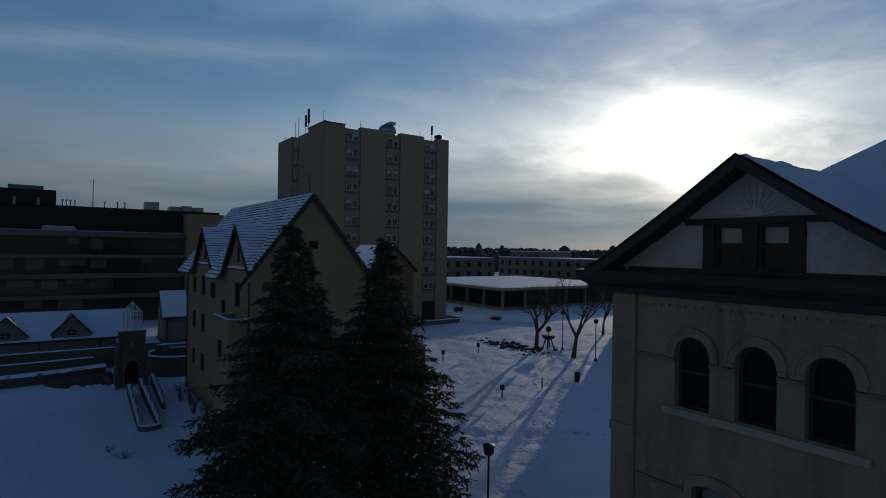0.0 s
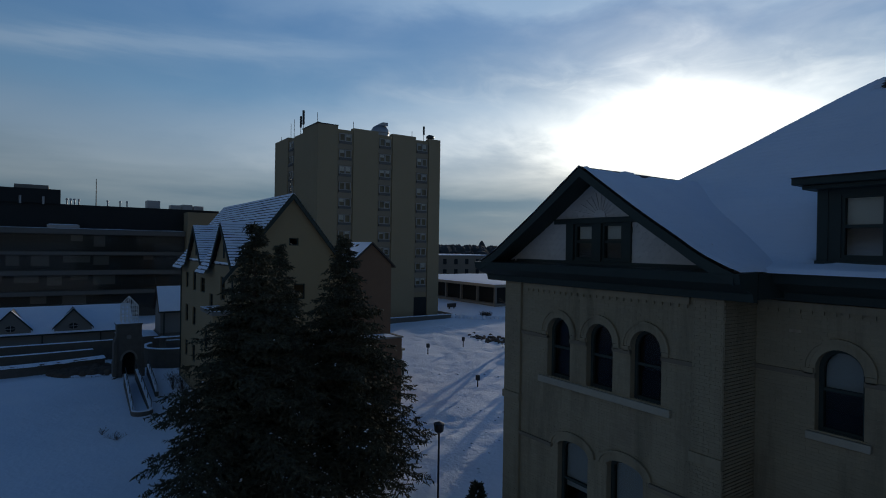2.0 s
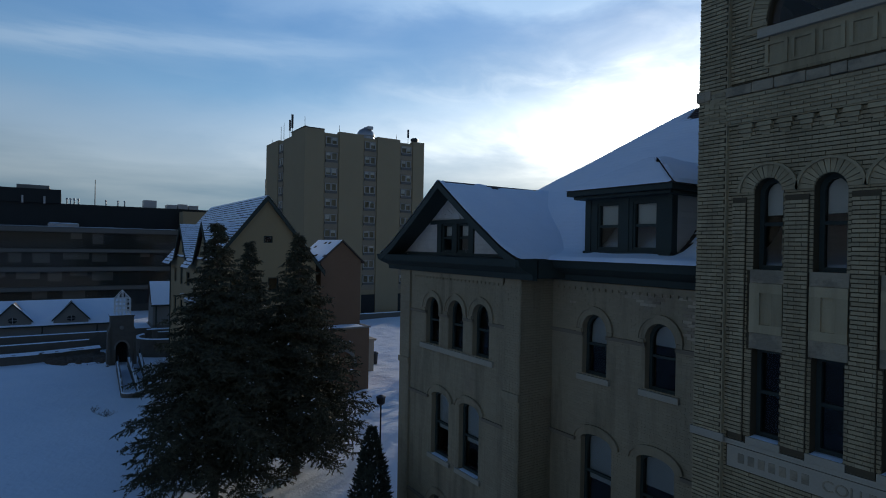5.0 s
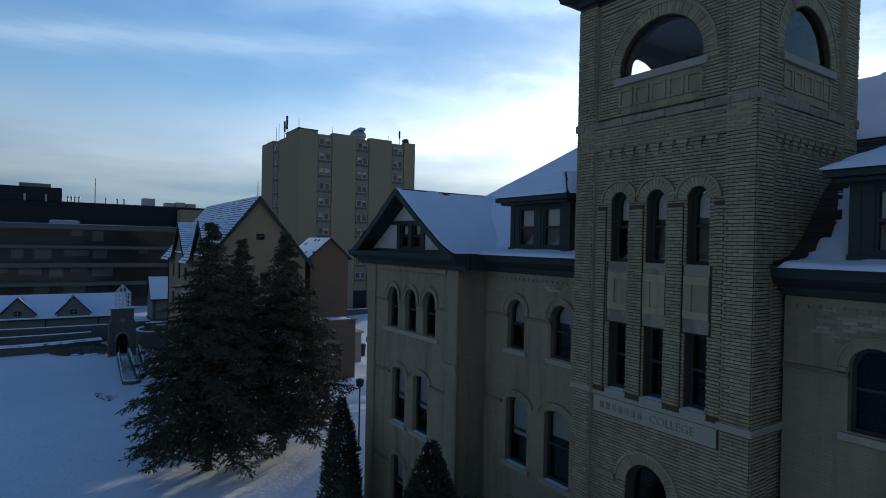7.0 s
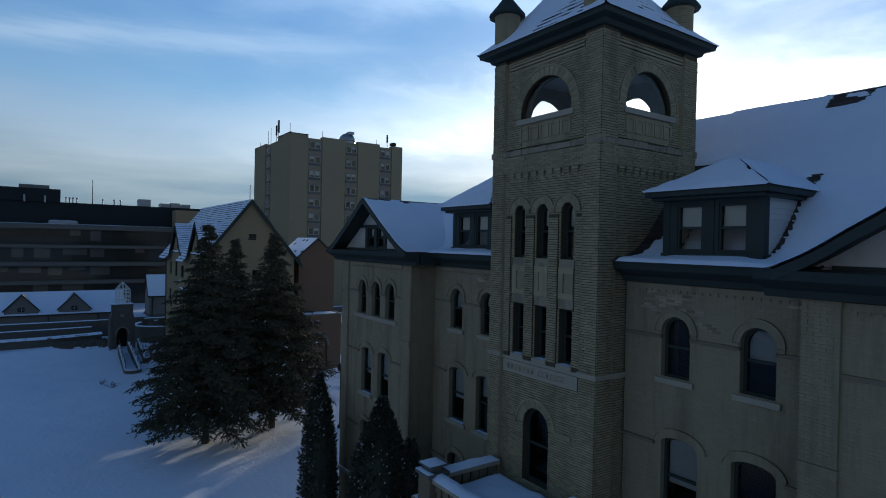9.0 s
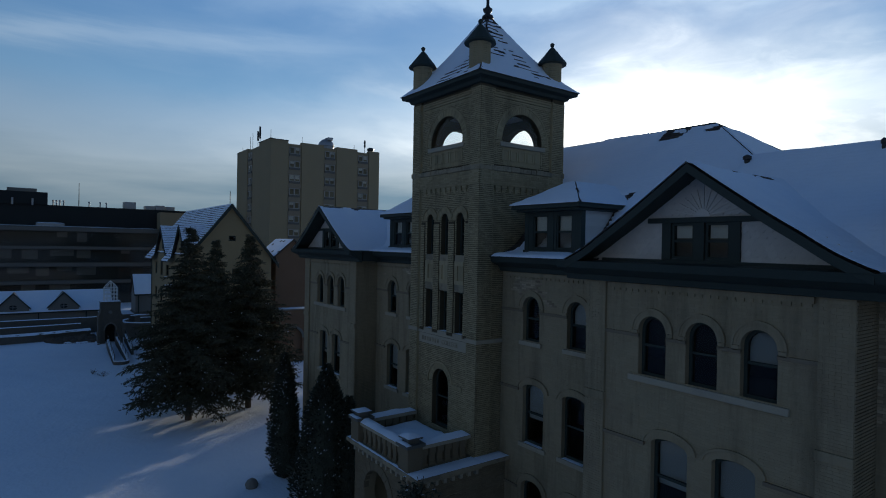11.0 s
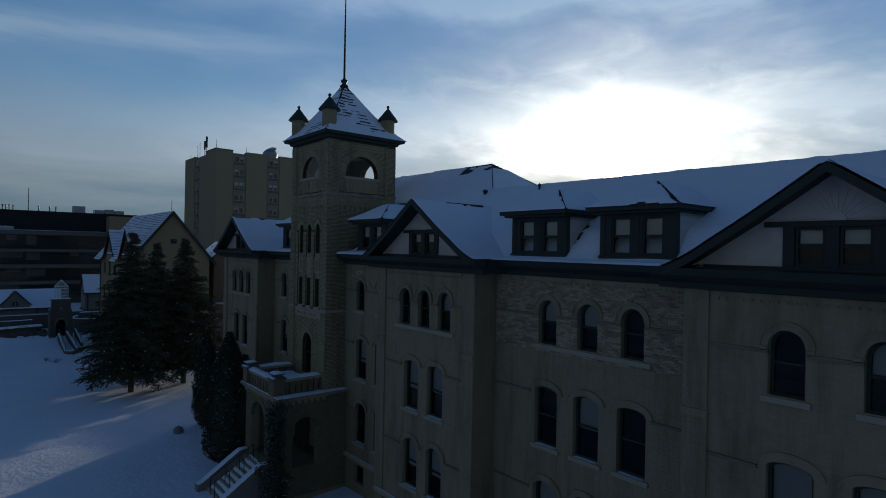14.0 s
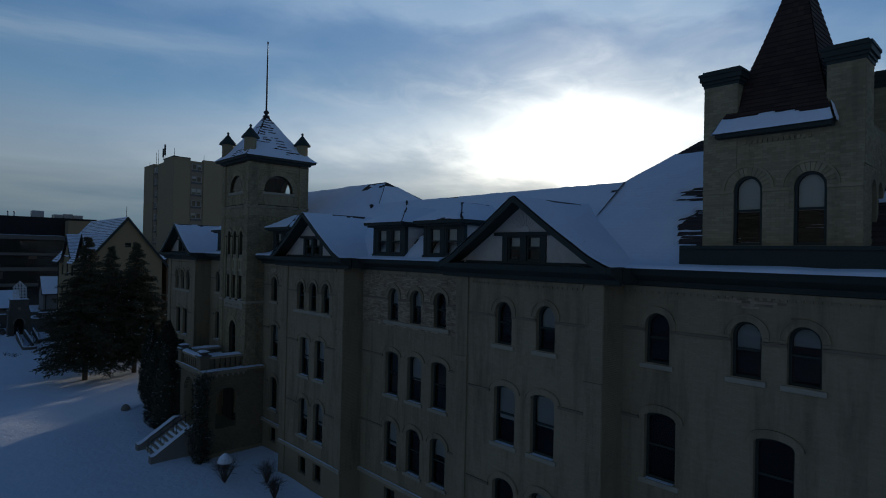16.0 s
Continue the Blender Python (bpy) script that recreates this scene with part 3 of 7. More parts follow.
wall_mesh, brick_mesh, pale_mesh = M(), M(), M()
rngw = random.Random(11)
for k, (kind, x0, x1) in enumerate(SECTIONS):
    y0 = BAY_Y if kind == "bay" else WING_Y
    pl = front(y0)
    third = [round_op(u, 0.85, 11.45, 13.15) for u in THIRD[k]]
    second = [opening(u, 1.07, 7.6, 9.85, 0.2) for u in LOWER[k]]
    first = [opening(u, 1.07, 4.02, 6.25, 0.34) for u in LOWER[k]]
    cellar = [opening(u, 0.9, 1.75, 2.75, 0.0) for u in LOWER[k]]
    ops = third + second + first + cellar
    wall(wall_mesh, pl, x0, x1, 0.3, 14.3, ops, 0.45)
    zc = 3.05 + 0.076 * 107
    patchy = [] if k == 4 else bricks(brick_mesh, pl, x0 + 0.01, x1 - 0.01, 3.05, 14.04, ops, rough=0.0012, proud=0.004, bed=0.006, skip=scraped if kind == "wing" else None)
    for u, z in patchy:
        d = -0.006 + rngw.uniform(-0.004, 0.003)
        slab(pale_mesh, pl, u - 0.116, u + 0.116, d, 0.01, z - 0.034, z + 0.034)
    if k == 4:
        bricks(brick_mesh, pl, x0 + 0.01, x1 - 0.01, 3.05, zc, ops, rough=0.003, proud=0.008, bed=0.008)
        bricks(pale_mesh, pl, x0 + 0.01, x1 - 0.01, zc, 14.04, ops, rough=0.013, proud=0.016, bed=0.014)
    for o in third:
        hm = M()
        hood(hm, pl, o, 0.0, 0.1, 0.035)
        hood(hm, pl, o, 0.1, 0.17, 0.045)
        hood(hm, pl, o, 0.17, 0.22, 0.075)
        for s in (o[0] - 0.2, o[1] + 0.03):
            slab(hm, pl, s, s + 0.17, -0.05, 0.02, o[3] - 0.13, o[3] - 0.01)
        part("hood_mould", hm, WALL_BRICK, hall, "arched brick hood over a window")
        # some of these blinds stand in for sky reflected in the panes
        window(pl, o, hall, blind=rngw.choice((0.0, 0.35, 0.5, 0.5)) if k else 0.0, sill=len(third) != 3, cloth=DULL_BLIND)
    for row, tail in ((second, 9.0), (first, 5.0)):
        for i, o in enumerate(row):
            hm = M()
            hood(hm, pl, o, 0.0, 0.1, 0.03, n=14)
            hood(hm, pl, o, 0.1, 0.2, 0.04, n=14)
            hood(hm, pl, o, 0.2, 0.26, 0.08, n=14)
            part("hood_mould", hm, WALL_BRICK, hall)
            # blinds drawn often here, partly to paint the panes' sky reflection
            window(pl, o, hall, blind=rngw.choice((0, 0.4, 0.55, 0.6)), cloth=DULL_BLIND)
        u = sorted([row[0][0] - 0.2, row[-1][1] + 0.2])
        zt = row[0][3] - 0.02
        for a, b in ((x0 + (PIER + 0.02 if kind == "bay" else 0.0), u[0]), (u[1], x1 - (PIER + 0.02 if kind == "bay" else 0.0))):
            if b - a > 0.1:
                sc = M()
                slab(sc, pl, a, b, -0.085, 0.02, zt - 0.1, zt - 0.01)
                part("string_course", sc, LEDGE_BRICK, hall)
    for o in cellar:
        window(pl, o, hall, sill=False, rail=False)
    # string courses, water table, corner piers
    for a, b in gaps(12.57, x0, x1, third, 0.15):
        sc = M()
        slab(sc, pl, a, b, -0.05, 0.05, 12.52, 12.62)
        part("string_course", sc, LEDGE_BRICK, hall)
    if len(third) == 3:
        sc = M()
        slab(sc, pl, third[0][0] - 0.28, third[-1][1] + 0.28, -0.1, 0.17, 11.27, 11.448)
        part("long_sill", sc, STONE, hall, "one long stone sill below three windows", bevel=0.015)
    sc = M()
    slab(sc, pl, x0, x1, -0.16, 0.02, 2.98, 3.16)
    part("water_table", sc, STONE, hall, "sloping stone water table", bevel=0.02)
    if kind == "bay":
        for a, b in ((x0, x0 + PIER), (x1 - PIER, x1)):
            slab(wall_mesh, pl, a, b, -0.08, 0.02, 0.3, 14.3)
            bricks(brick_mesh, front(y0 - 0.08), a + 0.005, b - 0.005, 3.05, 14.04, [], rough=0.003, proud=0.008, bed=0.009)
            sc = M()
            slab(sc, pl, a - 0.02, b + 0.02, -0.14, 0.02, 10.5, 10.72)
            part("pier_band", sc, WALL_BRICK, hall, bevel=0.015)
        bricks(brick_mesh, right(x1), y0 - 0.07, 13.2, 3.05, 14.04, [], rough=0.006, proud=0.02, bed=0.02)
        if k:
            bricks(brick_mesh, left(x0), y0 - 0.07, 13.2, 3.05, 14.04, [], rough=0.006, proud=0.02, bed=0.02)
        for sx in (x0, x1 - 0.45):
            wall_mesh.box(sx + 0.001, sx + 0.449, y0 + 0.45, 13.3, 0.3, 14.3)
    # corbel bricks beneath the cornice
    a, b = (x0 + PIER + 0.1, x1 - PIER - 0.1) if kind == "bay" else (x0 + 0.1, x1 - 0.1)
    n = int((b - a) / 0.21)
    dentils = M()
    for i in range(n):
        u = a + (i + 0.5) * (b - a) / n
        slab(dentils, pl, u - 0.05, u + 0.05, -0.035, 0.02, 13.80, 13.88)
    slab(dentils, pl, a, b, -0.07, 0.02, 13.88, 14.03)
    part("corbel_course", dentils, WALL_BRICK, hall)

# outer walls that close the hall
wall_mesh.box(-9.05, -8.6, 12.45, 28.0, 0.3, 14.3)
wall_mesh.box(-9.05, 56.0, 28.0, 28.4, 0.3, 14.3)
wall_mesh.box(55.6, 56.0, 13.65, 28.0, 0.3, 14.3)
walls = part("wall", wall_mesh, WALL_MORTAR, hall, "mortared buff brick walls")
part("bricks", brick_mesh, WALL_BRICK, walls, kind="stuff")
part("patched_bricks", pale_mesh, PALE_BRICK, walls, "pale patched brickwork under the eaves", kind="stuff")
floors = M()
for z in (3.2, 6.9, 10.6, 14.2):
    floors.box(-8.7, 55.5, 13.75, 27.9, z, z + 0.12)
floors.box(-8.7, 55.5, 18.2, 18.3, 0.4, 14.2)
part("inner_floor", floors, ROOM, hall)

# ---- tower ----
tx0, tx1, ty0, ty1 = TOWER
tcx, tcy = (tx0 + tx1) / 2, (ty0 + ty1) / 2
tw, tb = M(), M()
TH = 0.076                           # tower brick course
up3 = [round_op(u, 0.52, 14.62, 16.35) for u in (4.66, 5.70, 6.76)]
mid3 = [opening(u, 0.52, 11.42, 13.11, 0.0) for u in (4.66, 5.70, 6.76)]
tdoor = round_op(5.58, 1.15, 7.35, 9.8)
fpl = front(12.0)
f_ops = up3 + mid3 + [tdoor]
wall(tw, fpl, tx0, tx1, 0.3, 17.4, f_ops, 0.45)
for place, c, a, b in ((front(12.02), tcx, tx0, tx1), (right(tx1 - 0.12), tcy, ty0, ty1), (back(ty1 - 0.12), tcx, tx0, tx1), (left(tx0 + 0.12), tcy, ty0, ty1)):
    o = opening(c, 2.2, 19.18, 20.4, 1.1)
    wall(tw, place, a + 0.12, b - 0.12, 17.4, 21.4, [o], 0.4)
    bricks(tb, place, a + 0.12, b - 0.12, 18.25, 21.2, [o, (c - 1.05, c + 1.05, 18.3, 19.18, 19.18)], ring=0.3, BRICK_H=TH, proud=0.026, bed=0.02, BL=0.22, rough=0.006)
    hm = M()
    hood(hm, place, o, 0.02, 0.3, 0.02, stone=0.062)
    hood(hm, place, o, 0.3, 0.36, 0.05, n=18)
    for s in (c - 1.5, c + 1.22):
        slab(hm, place, s, s + 0.28, -0.05, 0.02, 19.12, 19.22)
    part("belfry_arch", hm, BRICK, hall, "broad brick arch of the belfry", kind="stuff")
    pane(place, [[(o[0], o[2])] + arch_pts(o, 0.0, 18) + [(o[1], o[2])]], 0.1, hall, "belfry_pane", "large half-round pane of glass", CLEAR_GLASS, turned=place(0, 0, 0)[0] == tx0 + 0.12 or place(0, 0, 0)[1] == ty1 - 0.12)
    infill = M()
    slab(infill, place, c - 1.05, c + 1.05, -0.012, 0.02, 18.3, 19.0)
    part("panel_course", infill, BRICK, hall)
    sl = M()
    slab(sl, place, c - 1.25, c + 1.25, -0.1, 0.08, 19.0, 19.18)
    part("belfry_sill", sl, STONE, hall, bevel=0.015)
    for i in range(5):
        u = c - 0.92 + i * 0.46
        pm = M()
        for a_, b_, c_, d_ in ((-0.2, 0.2, 18.84, 18.9), (-0.2, 0.2, 18.45, 18.5), (-0.2, -0.14, 18.5, 18.84), (0.14, 0.2, 18.5, 18.84)):
            slab(pm, place, u + a_, u + b_, -0.045, -0.012, c_, d_)
        part("blind_panel", pm, BRICK, hall)
    # stone shelf and corbel table
    sh = M()
    u = a - 0.06
    while u < b + 0.05:
        e = min(u + rngw.uniform(0.25, 0.6), b + 0.06)
        slab(sh, place, u, e - 0.006, -0.14 - rngw.uniform(0, 0.035), 0.02, 17.985 + rngw.uniform(0, 0.012), 18.17 + rngw.uniform(-0.02, 0.03))
        u = e
    part("stone_shelf", sh, WORN_STONE, hall, "weathered stone shelf round the tower", bevel=0.02, kind="stuff")
    for i in range(9):
        u = a + 0.95 + i * (b - a - 1.9) / 8
        for j, (hw, dp) in enumerate(((0.13, 0.13), (0.1, 0.1), (0.075, 0.065))):
            slab(tb, place, u - hw, u + hw, -dp, 0.02, 17.33 - j * 0.085, 17.405 - j * 0.085)
    slab(tb, place, a + 0.12, b - 0.12, -0.11, 0.02, 17.42, 17.98)
    bricks(tb, (lambda pp: lambda u, d, z: pp(u, d - 0.11, z))(place), a + 0.1, b - 0.1, 17.44, 17.97, [], BRICK_H=TH, proud=0.026, bed=0.02, BL=0.22, rough=0.006)
    # sunk frame lines above the arch
    for j in range(3):
        fr_ = M()
        slab(fr_, place, a + 0.72, b - 0.72, -0.05 - 0.02 * j, 0.02, 20.82 + 0.1 * j, 20.89 + 0.1 * j)
        part("frieze_line", fr_, BRICK, hall)
# corner piers, full height
for a, b, c, d in ((tx0, 3.88, ty0, 12.6), (7.42, tx1, ty0, 12.6), (7.42, tx1, ty1 - 0.7, ty1), (tx0, 3.88, ty1 - 0.7, ty1)):
    tw.box(a, b, c, d, 0.3, 21.4)
free = bricks(tb, front(ty0), 7.42, tx1, 3.2, 21.2, [], skip=lambda u, z: 11.6 < z < 21.0, BRICK_H=TH, proud=0.026, bed=0.02, BL=0.22, rough=0.006)
bricks(tb, front(ty0), tx0, 3.88, 3.2, 21.2, [], BRICK_H=TH, proud=0.026, bed=0.02, BL=0.22, rough=0.006)
bricks(tb, right(tx1), ty0 + 0.005, 12.6, 3.2, 21.2, [], BRICK_H=TH, proud=0.026, bed=0.02, BL=0.22, rough=0.006)
bricks(tb, right(tx1), ty1 - 0.7, ty1, 14.0, 21.2, [], BRICK_H=TH, proud=0.026, bed=0.02, BL=0.22, rough=0.006)
bricks(tb, left(tx0), ty0 + 0.005, 12.6, 3.2, 21.2, [], BRICK_H=TH, proud=0.026, bed=0.02, BL=0.22, rough=0.006)
tw.box(tx1 - 0.5, tx1 - 0.12, 12.6, ty1 - 0.7, 0.3, 17.4)
tw.box(tx0 + 0.12, tx0 + 0.5, 12.6, ty1 - 0.7, 0.3, 17.4)
bricks(tb, right(tx1 - 0.12), 12.6, ty1 - 0.7, 3.2, 17.42, [], BRICK_H=TH, proud=0.026, bed=0.02, BL=0.22, rough=0.006)
bricks(tb, left(tx0 + 0.12), 12.6, ty1 - 0.7, 11.0, 17.42, [], BRICK_H=TH, proud=0.026, bed=0.02, BL=0.22, rough=0.006)
tw.box(tx0 + 0.5, tx1 - 0.5, ty1 - 0.5, ty1 - 0.12, 0.3, 17.4)
tw.box(tx0 + 0.5, tx1 - 0.5, 12.4, ty1 - 0.5, 17.9, 18.1)
tw.box(tx0 + 0.5, tx1 - 0.5, 12.45, ty1 - 0.5, 17.05, 17.2)
panel_ops = f_ops + [(3.95, 7.35, 10.72, 11.4, 11.4)] + [(u - 0.36, u + 0.36, 13.11, 14.62, 14.62) for u in (4.66, 5.70, 6.76)]
bricks(tb, fpl, 3.88, 7.42, 3.2, 17.42, panel_ops, ring=0.2, BRICK_H=TH, proud=0.026, bed=0.02, BL=0.22, rough=0.006)
# narrow piers between the windows of the tower
for u in (4.14, 5.18, 6.23, 7.28):
    hw = 0.2 if 4.2 < u < 7 else 0.13
    slab(tw, fpl, u - hw, u + hw, -0.06, 0.02, 11.3, 16.0)
    bricks(tb, front(11.94), u - hw + 0.005, u + hw - 0.005, 11.42, 15.95, [], BRICK_H=TH, proud=0.026, bed=0.02, BL=0.22, rough=0.006)
for o in up3:
    hm = M()
    hood(hm, fpl, o, 0.0, 0.24, 0.05, stone=0.055)
    hood(hm, fpl, o, 0.24, 0.29, 0.1)
    part("hood_mould", hm, BRICK, hall, kind="stuff")
    window(fpl, o, hall, recess=0.26, blind=0.4, sill=False)
    u = (o[0] + o[1]) / 2
    for za_, zb_ in ((14.36, 14.62), (13.11, 13.42)):
        st = M()
        slab(st, fpl, u - 0.31, u + 0.31, -0.03, 0.02, za_, zb_)
        part("stone_block", st, WORN_STONE, hall, bevel=0.01)
    slab(tb, fpl, u - 0.3, u + 0.3, -0.012, 0.02, 13.42, 14.36)
    for a, b, c, d in ((-0.3, 0.3, 13.42, 13.58), (-0.3, 0.3, 14.18, 14.36), (-0.3, -0.11, 13.58, 14.18), (0.11, 0.3, 13.58, 14.18)):
        slab(tb, fpl, u + a, u + b, -0.055, -0.013, c, d)
for o in mid3:
    window(fpl, o, hall, recess=0.26, sill=False)
    st = M()
    slab(st, fpl, o[0] - 0.05, o[1] + 0.05, -0.08, 0.2, 11.28, 11.42)
    part("sill", st, STONE, hall, bevel=0.01)
window(fpl, tdoor, hall, recess=0.25, sill=False)
hm = M()
hood(hm, fpl, tdoor, 0.0, 0.26, 0.03, stone=0.06)
hood(hm, fpl, tdoor, 0.26, 0.32, 0.08, tails=0.7)
part("hood_mould", hm, BRICK, hall, kind="stuff")
st = M()
slab(st, fpl, 3.98, 7.3, -0.04, 0.02, 10.74, 11.16)
part("name_stone", st, STONE, hall, "pale carved stone name band")
st = M()
slab(st, fpl, 3.9, 7.4, -0.06, 0.02, 11.18, 11.28)
part("string_course", st, STONE, hall)
for place, a, b in ((front(ty0), tx0, 3.9), (front(ty0), 7.4, tx1), (right(tx1), ty0, 13.2), (left(tx0), ty0, 13.2)):
    st = M()
    slab(st, place, a - 0.05, b + 0.05, -0.06, 0.02, 11.2, 11.36)
    part("string_course", st, STONE, hall, bevel=0.01)
# inner sides of the corner piers
for x0_, x1_, y0_, y1_ in ((3.876, 3.892, 11.885, 12.02), (7.408, 7.424, 11.885, 12.02), (7.91, 8.042, 12.592, 12.612), (7.91, 8.042, ty1 - 0.712, ty1 - 0.692)):
    tb.box(x0_, x1_, y0_, y1_, 3.2, 21.2)
part("belfry_ceiling", M().box(tx0 + 0.52, tx1 - 0.52, ty0 + 0.52, ty1 - 0.52, 20.75, 20.85), WHITE_PAINT, hall, "pale plastered belfry ceiling")
tower_wall = part("tower_wall", tw, MORTAR, hall, "tall square bell tower of buff brick")
part("tower_bricks", tb, BRICK, tower_wall, kind="stuff")
one = M()
one.add([(x, y, z) for y in (-0.02, 0.01) for x, z in ((-0.1067, -0.0295), (0.1067, -0.0295), (0.1067, 0.0295), (-0.1067, 0.0295))],
        [(0, 1, 2, 3), (0, 4, 5, 1), (3, 2, 6, 7), (0, 3, 7, 4), (1, 5, 6, 2)])
one_mesh = mesh_of("brick", one, BRICK_ONE)
orig = ORIGIN[tower_wall.name]
for u, z in free[:290]:
    ob = new("brick", one_mesh)
    ob.parent = tower_wall
    ob.location = (u - orig[0], ty0 + rngw.uniform(-0.004, 0.004) - orig[1], z - orig[2])

# a lit globe under the ceiling behind the tower's upper windows
GLOBE = bpy.data.materials.new("lit_glass_globe")
GLOBE.use_nodes = True
gk = Nodes(GLOBE.node_tree)
gk.l(gk.n("ShaderNodeEmission", i_Color=(1.0, 0.86, 0.55, 1), i_Strength=0.32).outputs[0], gk.n("ShaderNodeOutputMaterial").inputs[0])
globe = thing("ceiling_lamp", (6.42, 12.95, 16.4), "small lit globe lamp under a tower ceiling", "lamp")
part("globe", M().lathe((6.42, 12.95, 16.2), [(0.02, 0), (0.1, 0.03), (0.15, 0.1), (0.15, 0.16), (0.06, 0.2)], 12), GLOBE, globe, smooth=True)
part("stem", M().cyl((6.42, 12.95, 16.4), (6.42, 12.95, 17.0), 0.015, 0.015, 6), STEEL, globe)
part("rose", M().cyl((6.42, 12.95, 17.0), (6.42, 12.95, 17.05), 0.08, 0.08, 10), STEEL, globe)

# ---- roofs and their snow ----
shingles, rust = M(), M()
snow_m = M()


def roof_face(e0, e1, r1, r0, sag=0.0, cover=0.85, ridge_bare=0.12, step=0.13, thick=0.07, seed=0, mat=None, bias=None, course=0.17, want_snow=True, tidy=2, eave_rag=0.0, flare=0.0, hip_bare=0.0):
    """A roof slope from its eave e0-e1 up to its ridge r0-r1: stepped shingle courses, and a sheet of snow with ragged edges and bare patches."""
    sh = shingles if mat is None else mat
    slope = (Vector(r0) + Vector(r1) - Vector(e0) - Vector(e1)).length / 2
    width = max((Vector(e1) - Vector(e0)).length, (Vector(r1) - Vector(r0)).length)
    nrm = (Vector(e1) - Vector(e0) + (Vector(r1) - Vector(r0))).cross(Vector(r0) + Vector(r1) - Vector(e0) - Vector(e1)).normalized()
    if nrm.z < 0:
        nrm = -nrm

    def at(s, t, h=0.0):
        p = Vector(lerp(lerp(e0, e1, t), lerp(r0, r1, t), s))
        p.z -= sag * math.sin(math.pi * min(1, s * 1.0)) * (1 - 0.5 * s)
        if flare:
            p.z -= flare * max(0.0, math.sin(math.pi * min(1, s / 0.34))) ** 1.3
        return tuple(p + nrm * h)

    rows = max(2, int(slope / course))
    cols = int(clip(width / 0.5, 4, 70)) if slope * width < 140 else 14
    for i in range(rows):
        a, b = i / rows, (i + 1.25) / rows
        b = min(b, 1)
        for j in range(cols):
            t0, t1 = j / cols, (j + 1) / cols
            sh.add([at(a, t0, 0.03), at(a, t1, 0.03), at(b, t1, 0.005), at(b, t0, 0.005), at(a, t0, 0.0), at(a, t1, 0.0)], [(0, 1, 2, 3), (4, 5, 1, 0)])
    if not want_snow:
        return
    nu, nv = max(3, int(width / step)), max(3, int(slope / step))
    keep = {}
    for i in range(nv):
        for j in range(nu):
            s, t = (i + 0.5) / nv, (j + 0.5) / nu
            p = at(s, t)
            f = noise.noise(Vector((p[0] * 0.28, p[1] * 0.5 + seed, p[2] * 0.6))) * 0.7 + noise.noise(Vector((p[0] * 0.9, p[1] * 2.2 + seed, p[2] * 3.0))) * 0.45 + noise.noise(Vector((p[0] * 1.1, p[1] * 0.6 + seed, p[2] * 11.0))) * 0.3
            edge = (1 - s) / max(0.01, ridge_bare)
            v = cover + min(0.0, edge - 1) * 0.9 - 0.5
            if bias:
                v += bias(p)
            if eave_rag:
                v -= eave_rag * clip(1 - s * slope / 0.45, 0, 1) * (0.75 + 1.3 * noise.noise(Vector((p[0] * 1.6, p[1] * 1.6, p[2] * 1.6 + 11))))
            if hip_bare:
                wide = (Vector(lerp(e1, r1, s)) - Vector(lerp(e0, r0, s))).length
                v -= hip_bare * clip(1 - min(t, 1 - t) * wide / 0.15, 0, 1) * (0.7 + 1.6 * noise.noise(Vector((p[0] * 2.1, p[1] * 2.1, p[2] * 2.6))))
            keep[i, j] = v + f * 0.55 > 0
    # lone holes close, lone scraps go
    for _ in range(tidy):
        was = dict(keep)
        for (i, j), k in was.items():
            near_ = [was.get((i + a, j + b), k) for a in (-1, 0, 1) for b in (-2, -1, 0, 1, 2) if a or b]
            if sum(near_) > 8 and not k or sum(near_) < 5 and k:
                keep[i, j] = not k
    idx = {}

    def vert(i, j):
        if (i, j) not in idx:
            inner = all(keep.get(q, False) for q in ((i, j), (i - 1, j), (i, j - 1), (i - 1, j - 1)))
            s, t = i / nv, j / nu
            p = at(s, t)
            hgt = thick * (0.75 + 0.6 * noise.noise(Vector((p[0] * 0.8, p[1] * 0.8, p[2] * 0.8 + 3)))) + 0.035 if inner else (0.055 if j in (0, nu) else 0.02)
            # edges wander off the grid
            s += 0.5 / nv * noise.noise(Vector((p[0] * 2.3, p[1] * 2.3, 5.0))) if 0 < i < nv else (-0.05 / slope if i == 0 else 0)
            t += 0.8 / nu * noise.noise(Vector((p[0] * 2.1, p[1] * 2.1, 9.0))) if 0 < j < nu else 0
            idx[i, j] = len(snow_m.v)
            snow_m.v.append(at(s, t, hgt + (0.02 if i == 0 else 0)))
        return idx[i, j]

    for (i, j), k in keep.items():
        if k:
            snow_m.f.append((vert(i, j), vert(i, j + 1), vert(i + 1, j + 1), vert(i + 1, j)))


def hip_roof(x0, x1, y0, y1, z0, ra, rb, ry, rz, **kw):
    """A hipped roof whose ridge runs from x = ra to x = rb."""
    roof_face((x0, y0, z0), (x1, y0, z0), (rb, ry, rz), (ra, ry, rz), seed=1, **kw)
    roof_face((x0, y1, z0), (x0, y0, z0), (ra, ry, rz), (ra, ry, rz), seed=2, **kw)
    roof_face((x1, y0, z0), (x1, y1, z0), (rb, ry, rz), (rb, ry, rz), seed=3, **kw)
    roof_face((x1, y1, z0), (x0, y1, z0), (ra, ry, rz), (rb, ry, rz), seed=4, step=0.6, sag=0.0)


DORMERS = ((-0.98, 1.77), (9.14, 11.89), (21.14, 23.88), (25.34, 28.15))


